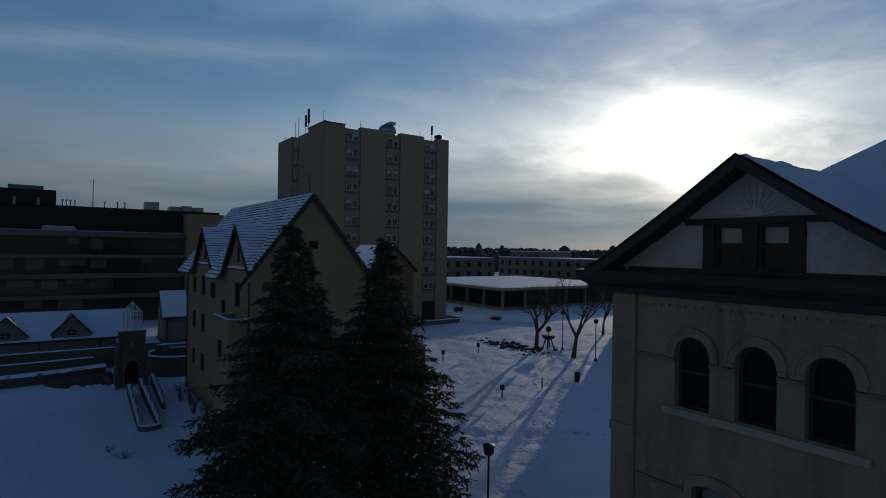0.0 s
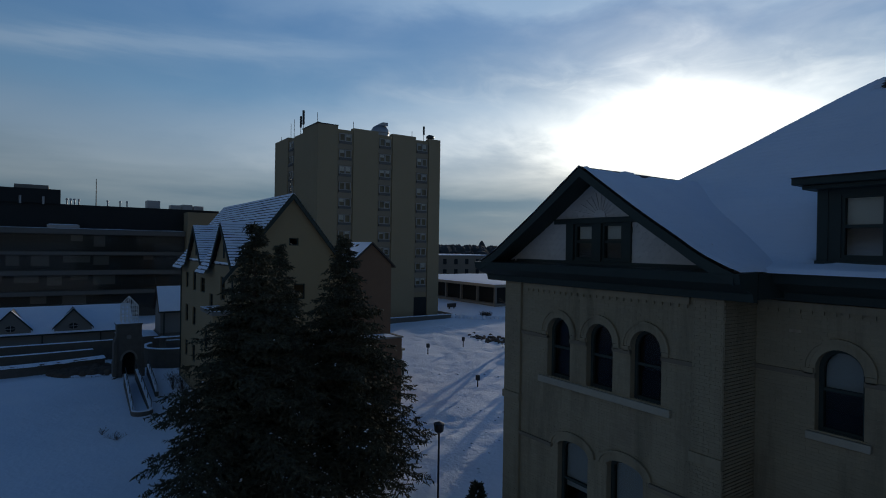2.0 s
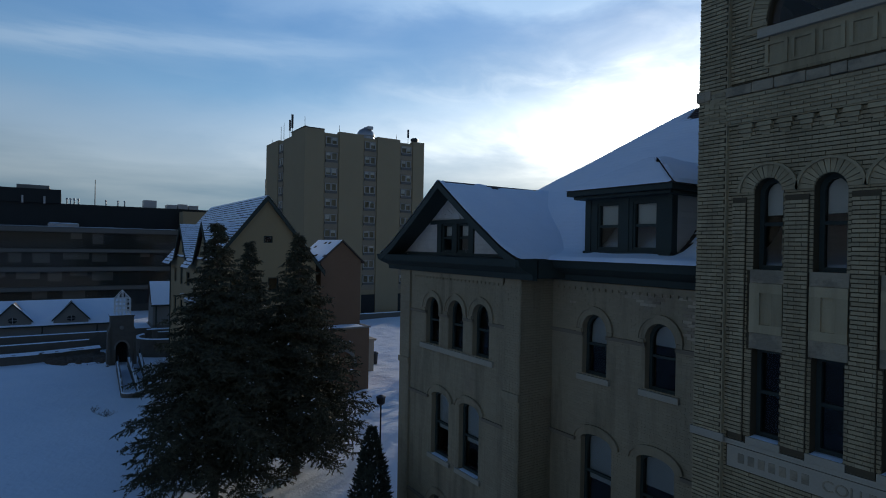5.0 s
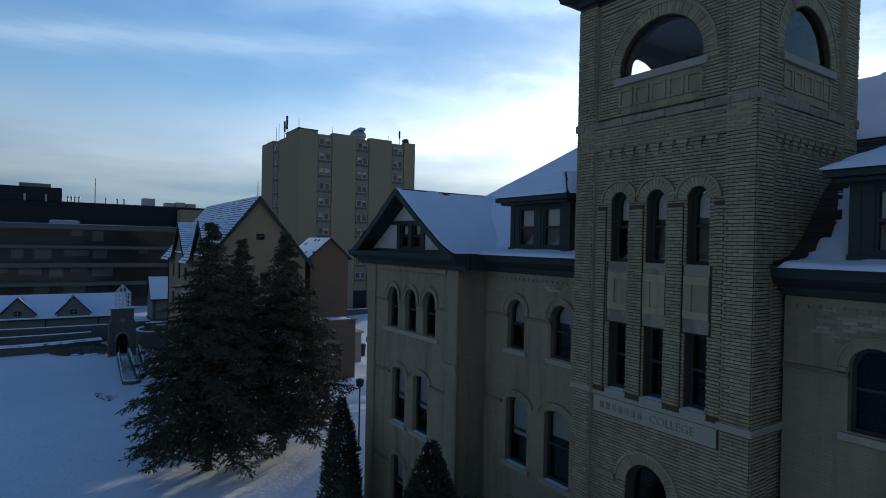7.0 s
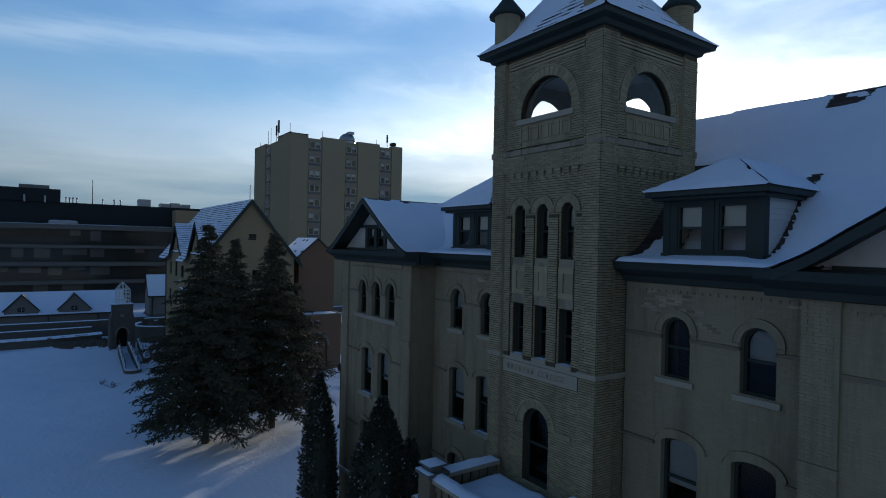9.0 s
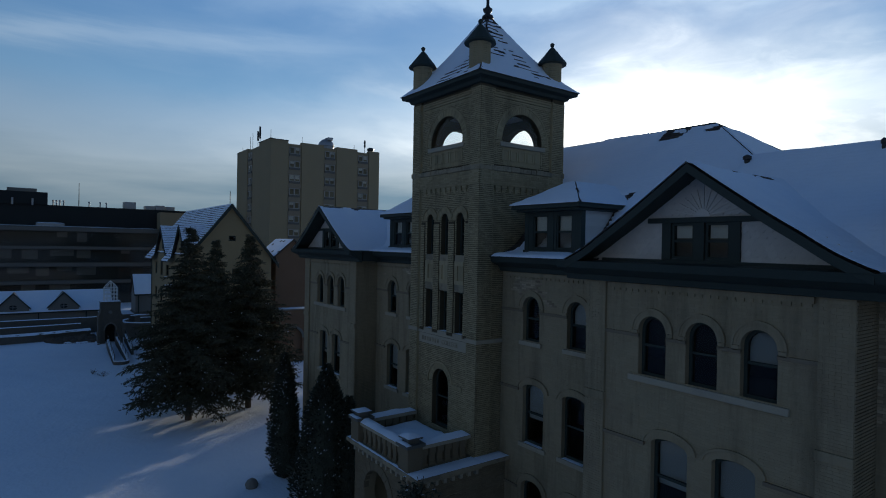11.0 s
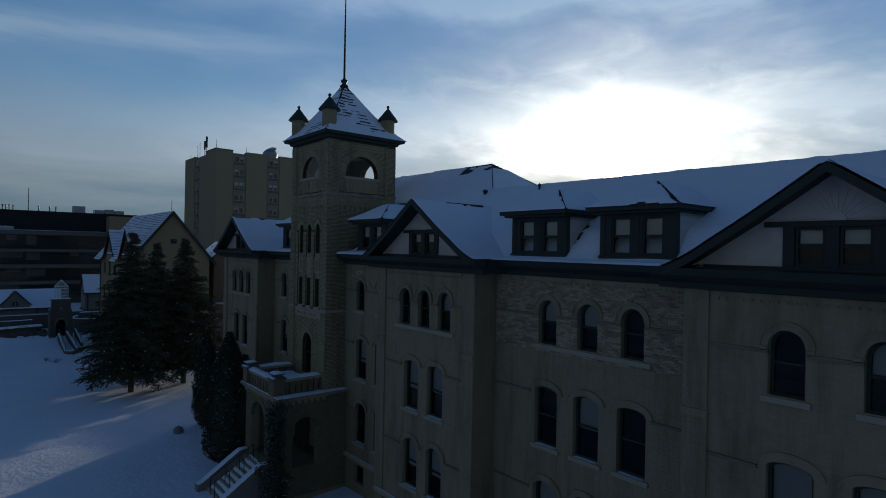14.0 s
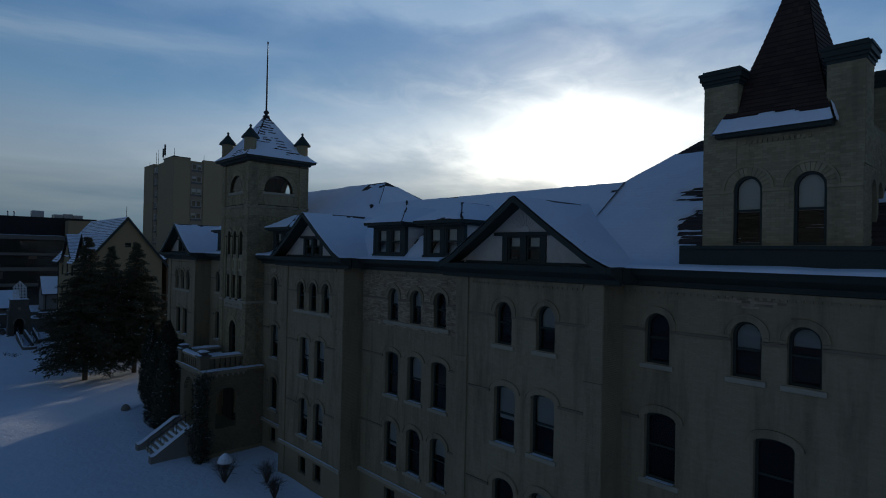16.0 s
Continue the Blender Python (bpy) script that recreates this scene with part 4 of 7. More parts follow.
def by_dormers(p):
    """Bare shingles along the foot of each dormer's cheeks."""
    if not 13.25 < p[1] < 16.2:
        return 0.0
    v = 0.0
    for a, b in DORMERS:
        for side, e in ((-1, a), (1, b)):
            d = (p[0] - e) * side
            if -0.2 < d < 0.42:
                v -= 1.1 * clip(1 - max(d, 0) / (0.16 + 0.12 * noise.noise(Vector((p[1] * 3.1, e, 0)))), 0, 1)
    return v


def by_tower(p):
    """Bare wedges where the roof meets the warm tower, and patches along the ridge."""
    d = min(abs(p[0] - 8.03), abs(p[0] - 3.3))
    v = by_dormers(p)
    if p[1] < 17.2:
        v -= 1.3 * clip(1 - d / (0.35 + 0.22 * (p[1] - 12.4)), 0, 1)
    if p[2] > 19.6 and (abs(p[0] - 11.9) < 1.3 or abs(p[0] + 0.6) < 1.5):
        v -= 0.75
    return v


def by_turret(p):
    """Bare streaks along the courses beside the turret, and a bare ridge."""
    v = 0.0
    for z0, z1, xs in ((15.35, 16.7, 36.75), (17.1, 17.7, 35.8)):
        if z0 < p[2] < z1:
            v -= 1.35 * clip((p[0] - xs) / 1.7, 0, 1) * (0.85 + 1.0 * noise.noise(Vector((p[0] * 0.35, 3.0, p[2] * 9.0))))
    if p[2] > 19.55:
        v -= 1.2
    return v


hip_roof(-9.9, 21.1, 12.42, 28.4, EAVE, -2.1, 12.66, RIDGE_Y, 20.22, sag=0.25, flare=0.46, eave_rag=0.45, cover=1.15, ridge_bare=0.02, tidy=0, step=0.11, bias=by_tower)
# the lower roof between the two hipped blocks
roof_face((15.4, 12.42, EAVE), (33.7, 12.42, EAVE), (33.7, 17.6, 18.25), (15.4, 17.6, 18.25), sag=0.15, flare=0.42, eave_rag=0.4, cover=1.2, ridge_bare=0.03, seed=5, tidy=1, bias=lambda p: -1.6 if p[0] > 26.5 and abs(p[2] - 17.86 + 0.012 * (p[0] - 30)) < 0.036 else by_dormers(p))
roof_face((33.7, 28.4, EAVE), (15.4, 28.4, EAVE), (15.4, 17.6, 18.25), (33.7, 17.6, 18.25), seed=6, step=0.6)
hip_roof(29.05, 56.7, 12.42, 28.4, EAVE, 35.8, 50.0, RIDGE_Y, 20.22, sag=0.25, flare=0.46, eave_rag=0.4, cover=1.1, ridge_bare=0.12, tidy=0, step=0.11, bias=by_turret)

# eaves boards: a deep painted cornice all along the front


def cornice(x0, x1, y0, ends=(0, 0)):
    prof = [(y0 - 0.02, 14.04), (y0 - 0.16, 14.06), (y0 - 0.2, 14.22), (y0 - 0.42, 14.3), (y0 - 0.66, 14.42), (y0 - 0.72, 14.62), (y0 - 0.02, 14.66)]
    part("cornice", M().prism(prof, x0 - 0.68 * ends[0], x1 + 0.68 * ends[1], "x"), TRIM, hall, "deep dark green painted eaves cornice")


for k, (kind, x0, x1) in enumerate(SECTIONS):
    if kind == "bay":
        cornice(x0, x1, BAY_Y - 0.08, (1, 1))
        for sx, s in ((x0, -1), (x1, 1)):
            a, b = sorted((sx, sx + s * 0.66))
            part("cornice", M().box(a, b, BAY_Y - 0.02, 13.2 if k else 28.3, 14.1, 14.61), TRIM, hall)
    else:
        cornice(x0, x1, WING_Y)


def gable(x0, x1, apex=17.1):
    """The timbered gable over a bay: raking eaves, shingled face, a pair of windows and a sunburst panel."""
    c, y0, y1 = (x0 + x1) / 2 + 0.1, BAY_Y - 0.79, 18.6
    e0, e1, ze = c - 3.93, c + 3.93, EAVE + 0.02
    for s, e in ((-1, e0), (1, e1)):
        a, b = ((e, y1, ze), (e, y0, ze)) if s < 0 else ((e, y0, ze), (e, y1, ze))
        r = (c, b[1], apex), (c, a[1], apex)
        roof_face(a, b, r[0], r[1], sag=0.14, flare=0.04, cover=1.32, ridge_bare=0.05, seed=int(c * 3 + s), bias=lambda p: -0.7 if p[2] > apex - 0.32 and 13.2 < p[1] < 15.5 else 0.0)
    # deck and raking boards
    dk = M()
    for s, e in ((-1, e0), (1, e1)):
        n = 16
        for i in range(n):
            q0, q1 = i / n, (i + 1) / n
            pts = []
            for q in (q0, q1):
                z = ze + (apex - ze) * q - 0.14 * math.sin(math.pi * q) * (1 - 0.5 * q) - 0.04 * max(0.0, math.sin(math.pi * min(1, q / 0.34))) ** 1.3
                pts.append((e + (c - e) * q, z))
            (ua, za), (ub, zb) = pts
            dk.prism([(ua, za - 0.24), (ub, zb - 0.24), (ub, zb - 0.01), (ua, za - 0.01)], y0, y0 + 0.12, "y")
            dk.prism([(ua, za - 0.14), (ub, zb - 0.14), (ub, zb - 0.012), (ua, za - 0.012)], y0 + 0.12, y1, "y")
    part("raking_eave", dk, TRIM, hall, "dark raking gable boards")
    pl = front(BAY_Y)
    fw = M()
    zt = lambda u: apex - 0.25 - abs(u - c) * (apex - ze) / (c - e0)
    # windows with their board surround
    w0 = c - 0.08
    ops = [opening(w0 - 0.47, 0.64, 14.78, 15.72, 0), opening(w0 + 0.47, 0.64, 14.78, 15.72, 0)]
    base = M()
    rows, dz = 16, 0.152
    for i in range(rows):
        z = 14.7 + i * dz
        half = (apex - 0.2 - z) * (c - e0) / (apex - ze)
        if half < 0.2:
            break
        u = c - half
        k = 0
        while u < c + half:
            l, r = u + (0.1 if i % 2 else 0.0), min(u + 0.2 + (0.1 if i % 2 else 0.0), c + half)
            u += 0.2
            if r - l < 0.03:
                continue
            if abs((l + r) / 2 - w0) < 1.0 and z < 15.8:
                continue
            d = 0.06 - 0.02
            w4, zc = (r - l) / 4, z + 0.05
            base.add([pl(l, d - 0.014, zc), pl(l + w4, d - 0.022, z), pl(r - w4, d - 0.022, z), pl(r, d - 0.014, zc), pl(r, d, z + dz * 1.35), pl(l, d, z + dz * 1.35),
                      pl(l, d + 0.01, zc), pl(l + w4, d + 0.01, z), pl(r - w4, d + 0.01, z), pl(r, d + 0.01, zc)], [(0, 1, 2, 3, 4, 5), (6, 7, 1, 0), (7, 8, 2, 1), (8, 9, 3, 2)])
    part("gable_shingles", base, SCALE_SHINGLE, hall, "pale shingled gable face")
    bk = M()
    # dark board added behind the gable windows to paint the attic's gloom
    part("attic_dark_back", M().prism([(e0 + 0.5, 14.6), (e1 - 0.5, 14.6), (c, apex - 0.12)], BAY_Y + 0.9, BAY_Y + 1.0, "y"), ROOM, hall)
    bk.prism([(e0 + 0.5, 14.6), (w0 - 1.0, 14.6), (w0 - 1.0, 15.78), (c, 15.78), (c, apex - 0.15)], BAY_Y + 0.05, BAY_Y + 0.15, "y")
    bk.prism([(e1 - 0.5, 14.6), (w0 + 1.0, 14.6), (w0 + 1.0, 15.78), (c, 15.78), (c, apex - 0.15)], BAY_Y + 0.05, BAY_Y + 0.15, "y")
    part("gable_wall", bk, SCALE_SHINGLE, hall)
    for n_, u0, u1, d0, za_, zb_ in (("head_board", -1.5, 1.5, -0.05, 15.73, 15.87), ("foot_board", e0 + 0.8 - w0, e1 - 0.8 - w0, -0.05, 14.62, 14.74), ("post", -1.06, -0.8, -0.035, 14.74, 15.73), ("post", -0.14, 0.14, -0.035, 14.74, 15.73), ("post", 0.8, 1.06, -0.035, 14.74, 15.73)):
        tm = M()
        slab(tm, pl, w0 + u0, w0 + u1, d0, 0.05, za_, zb_)
        part(n_, tm, TRIM, hall, bevel=0.01)
    for u0, u1, za_, zb_ in ((-0.8, 0.8, 15.722, 15.732), (-0.8, 0.8, 14.738, 14.778)):
        tm = M()
        slab(tm, pl, w0 + u0, w0 + u1, 0.0, 0.12, za_, zb_)
        part("rail_board", tm, TRIM, hall)
    hub = M()
    plate(hub, pl, [(c + 0.2 * math.cos(math.pi * i / 10), 15.88 + 0.2 * math.sin(math.pi * i / 10)) for i in range(11)], -0.016, 0.03)
    burst = part("sunburst", hub, SCALE_SHINGLE, hall, "carved sunburst in the gable peak")
    for i in range(11):
        a = math.radians(12 + i * 15.6)
        r = min(1.3, 0.95 * (apex - 0.42 - 15.9) / max(0.12, math.sin(a) + abs(math.cos(a)) * (apex - ze) / (c - e0)))
        u, z = c + r * math.cos(a), 15.89 + r * math.sin(a)
        n = Vector((-math.sin(a), math.cos(a))) * 0.02
        ray = M()
        plate(ray, pl, [(c + n.x, 15.89 + n.y), (u + n.x, z + n.y), (u - n.x, z - n.y), (c - n.x, 15.89 - n.y)], 0.004, 0.03)
        part("rib", ray, SCALE_SHINGLE, burst)
    for o in ops:
        window(pl, o, hall, recess=0.08, blind=0.42, sill=False, frame_w=0.06)


for kind, x0, x1 in SECTIONS:
    if kind == "bay":
        gable(x0, x1, 17.1 if x0 < 0 else 17.19)


def dormer(x0, x1, y0=13.3, z0=14.72, z1=16.38):
    """A hip-roofed dormer with two sash windows and shingled cheeks."""
    c = (x0 + x1) / 2
    d = thing("dormer", (c, y0, z0), "dark-framed roof dormer with two sash windows", "dormer", group="roof dormers")
    d.parent = hall
    d.location = Vector((c, y0, z0)) - Vector(ORIGIN[hall.name])
    for key in ("category", "group"):
        if key in d:
            del d[key]
    pl = front(y0)
    ops = [opening(c - 0.585, 0.74, 14.96, 16.2, 0), opening(c + 0.585, 0.74, 14.96, 16.2, 0)]
    fm = M()
    wall(fm, pl, x0, x1, z0, z1, ops, 0.2)
    part("dormer_front", fm, TRIM, d, "dark blue-green boarded front")
    for u0, u1 in ((x0, x0 + 0.2), (c - 0.1, c + 0.1), (x1 - 0.2, x1)):
        pm = M()
        slab(pm, pl, u0, u1, -0.025, -0.001, z0, z1)
        part("post", pm, TRIM, d, bevel=0.006)
    pm = M()
    slab(pm, pl, x0 - 0.01, x1 + 0.01, -0.1, -0.026, z0 + 0.08, z0 + 0.18)
    part("dormer_sill", pm, TRIM, d, bevel=0.01)
    for o in ops:
        window(pl, o, d, recess=0.08, blind=0.5, sill=False, frame_w=0.055, flat=True)
    for x, s in ((x0 + 0.02, -1), (x1 - 0.02, 1)):
        ch = M()
        for i in range(11):
            z = z0 - 0.1 + i * 0.145
            ch.add([(x, y0 + 0.2, z), (x, y0 + 3.2, z), (x - s * 0.02, y0 + 3.2, z + 0.17), (x - s * 0.02, y0 + 0.2, z + 0.17), (x - s * 0.02, y0 + 0.2, z), (x - s * 0.02, y0 + 3.2, z)], [(0, 1, 2, 3), (4, 5, 1, 0)])
        ch.box(min(x - s * 0.15, x - s * 0.03), max(x - s * 0.15, x - s * 0.03), y0 + 0.2, y0 + 3.2, z0 - 0.3, z1)
        part("cheek", ch, SCALE_SHINGLE, d, "pale shingled dormer cheek")
    ev = M()
    a, b, ya = x0 - 0.3, x1 + 0.3, y0 - 0.48
    ev.box(a, b, ya, y0 + 3.0, z1 + 0.03, z1 + 0.17)
    ev.box(a + 0.14, b - 0.14, ya + 0.14, y0 + 3.0, z1 - 0.06, z1 + 0.03)
    part("dormer_eave", ev, TRIM, d, bevel=0.02)
    zr, hw = z1 + 0.2 + (b - a) / 2 * 0.55, (b - a) / 2
    roof_face((a, ya, z1 + 0.17), (b, ya, z1 + 0.17), (c, ya + hw, zr), (c, ya + hw, zr), cover=1.05, ridge_bare=0.1, eave_rag=0.2, hip_bare=0.62, step=0.09, tidy=1, seed=int(c))
    roof_face((a, y0 + 4.2, z1 + 0.17), (a, ya, z1 + 0.17), (c, ya + hw, zr), (c, y0 + 4.2, zr), cover=1.05, ridge_bare=0.1, eave_rag=0.2, hip_bare=0.62, step=0.09, tidy=1, seed=int(c) + 1)
    roof_face((b, ya, z1 + 0.17), (b, y0 + 4.2, z1 + 0.17), (c, y0 + 4.2, zr), (c, ya + hw, zr), cover=1.05, ridge_bare=0.1, eave_rag=0.2, hip_bare=0.62, step=0.09, tidy=1, seed=int(c) + 2)


for a, b in DORMERS:
    dormer(a, b)

# ---- tower top ----
tt = M()
ov = 0.42
prof = [(-0.3, 21.36), (0.0, 21.3), (0.1, 21.32), (0.16, 21.44), (ov - 0.03, 21.5), (ov, 21.63), (-0.3, 21.66)]
rings = [v for o, z in prof for v in ((tx0 - o, ty0 - o, z), (tx1 + o, ty0 - o, z), (tx1 + o, ty1 + o, z), (tx0 - o, ty1 + o, z))]
tt.add(rings, [(4 * i + k, 4 * i + (k + 1) % 4, 4 * i + 4 + (k + 1) % 4, 4 * i + 4 + k) for i in range(len(prof) - 1) for k in range(4)] + [(0, 1, 2, 3), tuple(range(len(rings) - 4, len(rings)))])
part("tower_cornice", tt, TRIM, hall)
tip = (5.52, 14.25, 25.3)
cor = [(tx0 - ov, ty0 - ov, 21.64), (tx1 + ov, ty0 - ov, 21.64), (tx1 + ov, ty1 + ov, 21.64), (tx0 - ov, ty1 + ov, 21.64)]
for i in range(4):
    roof_face(cor[i], cor[(i + 1) % 4], tip, tip, sag=0.38, cover=0.98, ridge_bare=0.18, step=0.07, thick=0.02, seed=20 + i, tidy=0, hip_bare=0.35, bias=lambda p: -0.42 if (p[2] * 4.6 + 0.15 * noise.noise(Vector((p[0], p[1], 4)))) % 1.0 < 0.33 and noise.noise(Vector((p[0] * 0.9, p[1] * 0.9, p[2] * 0.5))) > -0.05 and p[0] > 5.4 else 0.0)
for px, py in ((3.62, 12.12), (7.64, 12.12), (7.58, 16.22), (3.62, 16.22)):
    prof = []
    for i in range(17):
        prof += [(0.395, 0.076 * i), (0.42, 0.076 * i + 0.012), (0.42, 0.076 * i + 0.066)]
    pn = M().lathe((px, py, 21.6), prof + [(0.45, 1.31), (0.45, 1.38)], 14)
    pin = part("pinnacle", pn, BRICK, hall, "small round brick corner pinnacle", smooth=False)
    part("cap", M().lathe((px, py, 22.9), [(0.3, 0), (0.64, 0.02), (0.62, 0.1), (0.36, 0.42), (0.11, 0.74), (0.05, 0.8), (0.09, 0.86), (0.1, 0.93), (0.03, 1.0)], 12), TRIM, pin, "dark conical cap with a ball finial")
part("flagpole", M().lathe((5.52, 14.25, 25.1), [(0.28, 0), (0.24, 0.12), (0.1, 0.2), (0.2, 0.32), (0.22, 0.42), (0.1, 0.5), (0.07, 0.6), (0.06, 3.0), (0.035, 5.6), (0.07, 5.68), (0.07, 5.76), (0.0, 5.84)], 10), STEEL, hall, "slender dark flagpole with a moulded foot", smooth=True)

# ---- turret dormer on the east block ----
dx0, dx1, dy0, dy1 = 38.85, 43.0, 13.3, 17.6
tr, trb, trs = M(), M(), M()
dops = [round_op(40.17, 0.8, 15.42, 17.5), round_op(41.79, 0.8, 15.42, 17.5)]
dpl, rpl = front(dy0), right(dx1)
rops = [round_op(u, 0.6, 15.6, 17.3) for u in (14.6, 15.45, 16.3)]
wall(tr, dpl, dx0, dx1, 14.4, 18.8, dops, 0.35)
bricks(trb, dpl, dx0, dx1, 15.4, 18.75, dops, ring=0.26, rough=0.003, proud=0.008, bed=0.009)
wall(tr, rpl, dy0 + 0.35, dy1, 14.4, 18.8, rops, 0.35)
bricks(trb, rpl, dy0, dy1, 15.4, 18.75, rops, rough=0.003, proud=0.008, bed=0.009)
tr.box(dx0, dx0 + 0.35, dy0 + 0.35, dy1, 14.4, 18.8)
tr.box(dx0, dx1 - 0.35, dy1 - 0.3, dy1, 14.4, 18.8)
bricks(trb, left(dx0), dy0, dy1, 15.4, 18.75, [], rough=0.003, proud=0.008, bed=0.009)
for o in dops:
    hood(trs, dpl, o, 0.0, 0.26, 0.02)
    arch = M()
    hood(arch, dpl, o, 0.26, 0.32, 0.06)
    part("turret_arch", arch, BRICK, hall, kind="stuff")
    window(dpl, o, hall, recess=0.1, blind=0.52, sill=False, frame_w=0.075)
for o in rops:
    window(rpl, o, hall, recess=0.15, blind=0.3, sill=False)
band(trs, dpl, dx0, dx1, 17.0, 17.1, dops, 0.04)
for i in range(13):
    u = dx0 + 1.2 + i * 0.14
    slab(trs, dpl, u, u + 0.08, -0.05, 0.02, 18.45, 18.55)
for a, b, c, d in ((dx0, dx0 + 1.0, dy0 - 0.02, dy0 + 0.9), (dx1 - 0.85, dx1 + 0.03, dy0 - 0.02, dy0 + 0.9), (dx1 - 0.85, dx1 + 0.03, dy1 - 0.9, dy1)):
    tr.box(a, b, c, d, 17.6, 20.45)
    for place, u0, u1 in ((front(c), a, b), (right(b), c, d), (left(a), c, d)):
        bricks(trb, place, u0 + 0.005, u1 - 0.005, 17.6, 20.44, [], rough=0.003, proud=0.008, bed=0.009)
part("turret_wall", tr, WALL_MORTAR, hall, "tall brick wall dormer with chimney piers")
part("turret_bricks", trb, BRICK, hall, kind="stuff")
part("turret_moulding", trs, BRICK, hall, kind="stuff")
for a, b, c, d in ((dx0, dx0 + 1.0, dy0, dy0 + 0.9), (dx1 - 0.85, dx1 + 0.03, dy0, dy0 + 0.9), (dx1 - 0.85, dx1 + 0.03, dy1 - 0.9, dy1)):
    cp = M()
    for i, (o, z0, z1) in enumerate(((0.03, 20.36, 20.46), (0.07, 20.46, 20.56), (0.12, 20.56, 20.72), (0.15, 20.72, 20.8), (0.05, 20.8, 20.88))):
        cp.box(a - o, b + o, c - o, d + o, z0, z1)
    part("pier_cap", cp, TRIM, hall, "dark moulded chimney cap")
sk = M()
sk.box(38.25, 44.6, 13.0, 13.32, 14.7, 15.38)
sk.box(38.3, 44.6, 12.92, 13.0, 15.3, 15.4)
part("turret_skirt", sk, TRIM, hall, "dark boarded base below the turret")
part("turret_eave", M().box(39.3, 42.36, 12.98, 13.3, 18.68, 18.82), TRIM, hall, "dark eaves board of the turret roof")
tcor = [(39.27, 12.96, 18.82), (42.38, 12.96, 18.82), (42.5, 17.6, 18.82), (39.27, 17.6, 18.82)]
ttip = (40.95, 15.3, 24.6)
for i in range(4):
    roof_face(tcor[i], tcor[(i + 1) % 4], ttip, ttip, sag=0.5, cover=0.62, ridge_bare=0.1, step=0.07, thick=0.05, seed=40 + i, tidy=0, mat=rust,
              bias=lambda p: 0.5 if p[2] < 19.12 else (-0.9 if p[2] > 19.6 else -0.05 - 0.9 * (p[2] - 19.12)))
part("roof", shingles, SHINGLE, hall, "dark asphalt shingle roof")
part("turret_roof", rust, RUST_SHINGLE, hall, "steep red-brown shingled spire")
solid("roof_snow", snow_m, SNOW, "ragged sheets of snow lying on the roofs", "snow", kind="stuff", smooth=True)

for vx, vz, vh, vr in ((19.3, 17.95, 0.2, 0.05), (15.6, 17.95, 0.16, 0.09)):
    part("roof_vent", M().lathe((vx, 17.05, vz - 0.1), [(vr, 0), (vr, vh), (vr * 1.5, vh + 0.03), (vr * 1.5, vh + 0.12), (vr * 0.4, vh + 0.18)], 9), STEEL, hall, "short dark roof vent pipe")

# the carved name stone: a worn first word, then one word that can be read
ins = M()
for i in range(7):
    u = 4.2 + i * 0.19
    slab(ins, fpl, u, u + 0.12, -0.048, -0.03, 10.86, 11.04)
part("worn_letters", ins, WORN_STONE, hall, "worn carved letters of a name stone")
fc = bpy.data.curves.new("carved_word", "FONT")
fc.body, fc.size, fc.extrude = "COLLEGE", 0.27, 0.008
fc.materials.append(WORN_STONE)
word = new("carved_word", fc)
word.parent = hall
word.matrix_local = Matrix.Translation(Vector((5.66, 11.955, 10.86)) - Vector(ORIGIN[hall.name])) @ pose(0, 0, 0, 90, 0, 0)
tagged(word, "carved word on the stone name band")

# ---- entrance porch of the hall ----


def snow_pad(m, x0, x1, y0, y1, z, h=0.07, step=0.16):
    """A rounded pad of snow on a ledge."""
    nx, ny = max(2, int((x1 - x0) / step)), max(2, int((y1 - y0) / step))
    base = len(m.v)
    for j in range(ny + 1):
        for i in range(nx + 1):
            x, y = x0 + (x1 - x0) * i / nx, y0 + (y1 - y0) * j / ny
            e = 0 if i in (0, nx) or j in (0, ny) else 1
            m.v.append((x + 0.02 * noise.noise(Vector((x * 3, y * 3, 1))), y + 0.02 * noise.noise(Vector((x * 3, y * 3, 4))), z + (h * (0.8 + 0.5 * noise.noise(Vector((x * 1.7, y * 1.7, z)))) if e else 0.004)))
    for j in range(ny):
        for i in range(nx):
            a = base + j * (nx + 1) + i
            m.f.append((a, a + 1, a + nx + 2, a + nx + 1))


PX0, PX1, PY0, PY1 = 3.5, 8.35, 9.15, 12.0
porch = thing("entrance_porch", (5.9, 10.5, 1.1), "stone entrance porch with a balustraded snowy terrace roof", "porch")
pw, pb = M(), M()
arch_o = opening(5.35, 2.0, 2.7, 6.0, 1.0)
side_o = opening(10.6, 1.5, 2.9, 5.6, 0.7)
wall(pw, front(PY0), PX0, PX1, 0.6, 6.75, [arch_o], 0.5)
wall(pw, right(PX1), PY0 + 0.5, 13.2, 0.6, 6.75, [side_o], 0.34)
wall(pw, left(PX0), PY0 + 0.5, PY1, 0.6, 6.75, [], 0.5)
pw.box(PX0 + 0.5, PX1 - 0.5, PY0 + 0.5, PY1, 6.55, 6.7)
pw.box(PX0 + 0.5, PX1 - 0.5, PY0 + 0.5, PY1, 2.5, 2.66)
part("porch_wall", pw, WALL_MORTAR, porch, "buff brick porch walls")
bricks(pb, front(PY0), PX0, PX1, 1.3, 6.7, [arch_o], ring=0.35)
bricks(pb, right(PX1), PY0, 13.2, 1.3, 6.7, [side_o], ring=0.25)
bricks(pb, left(PX0), PY0, PY1, 1.3, 6.7, [])
part("porch_bricks", pb, PORCH_BRICK, porch, kind="stuff")
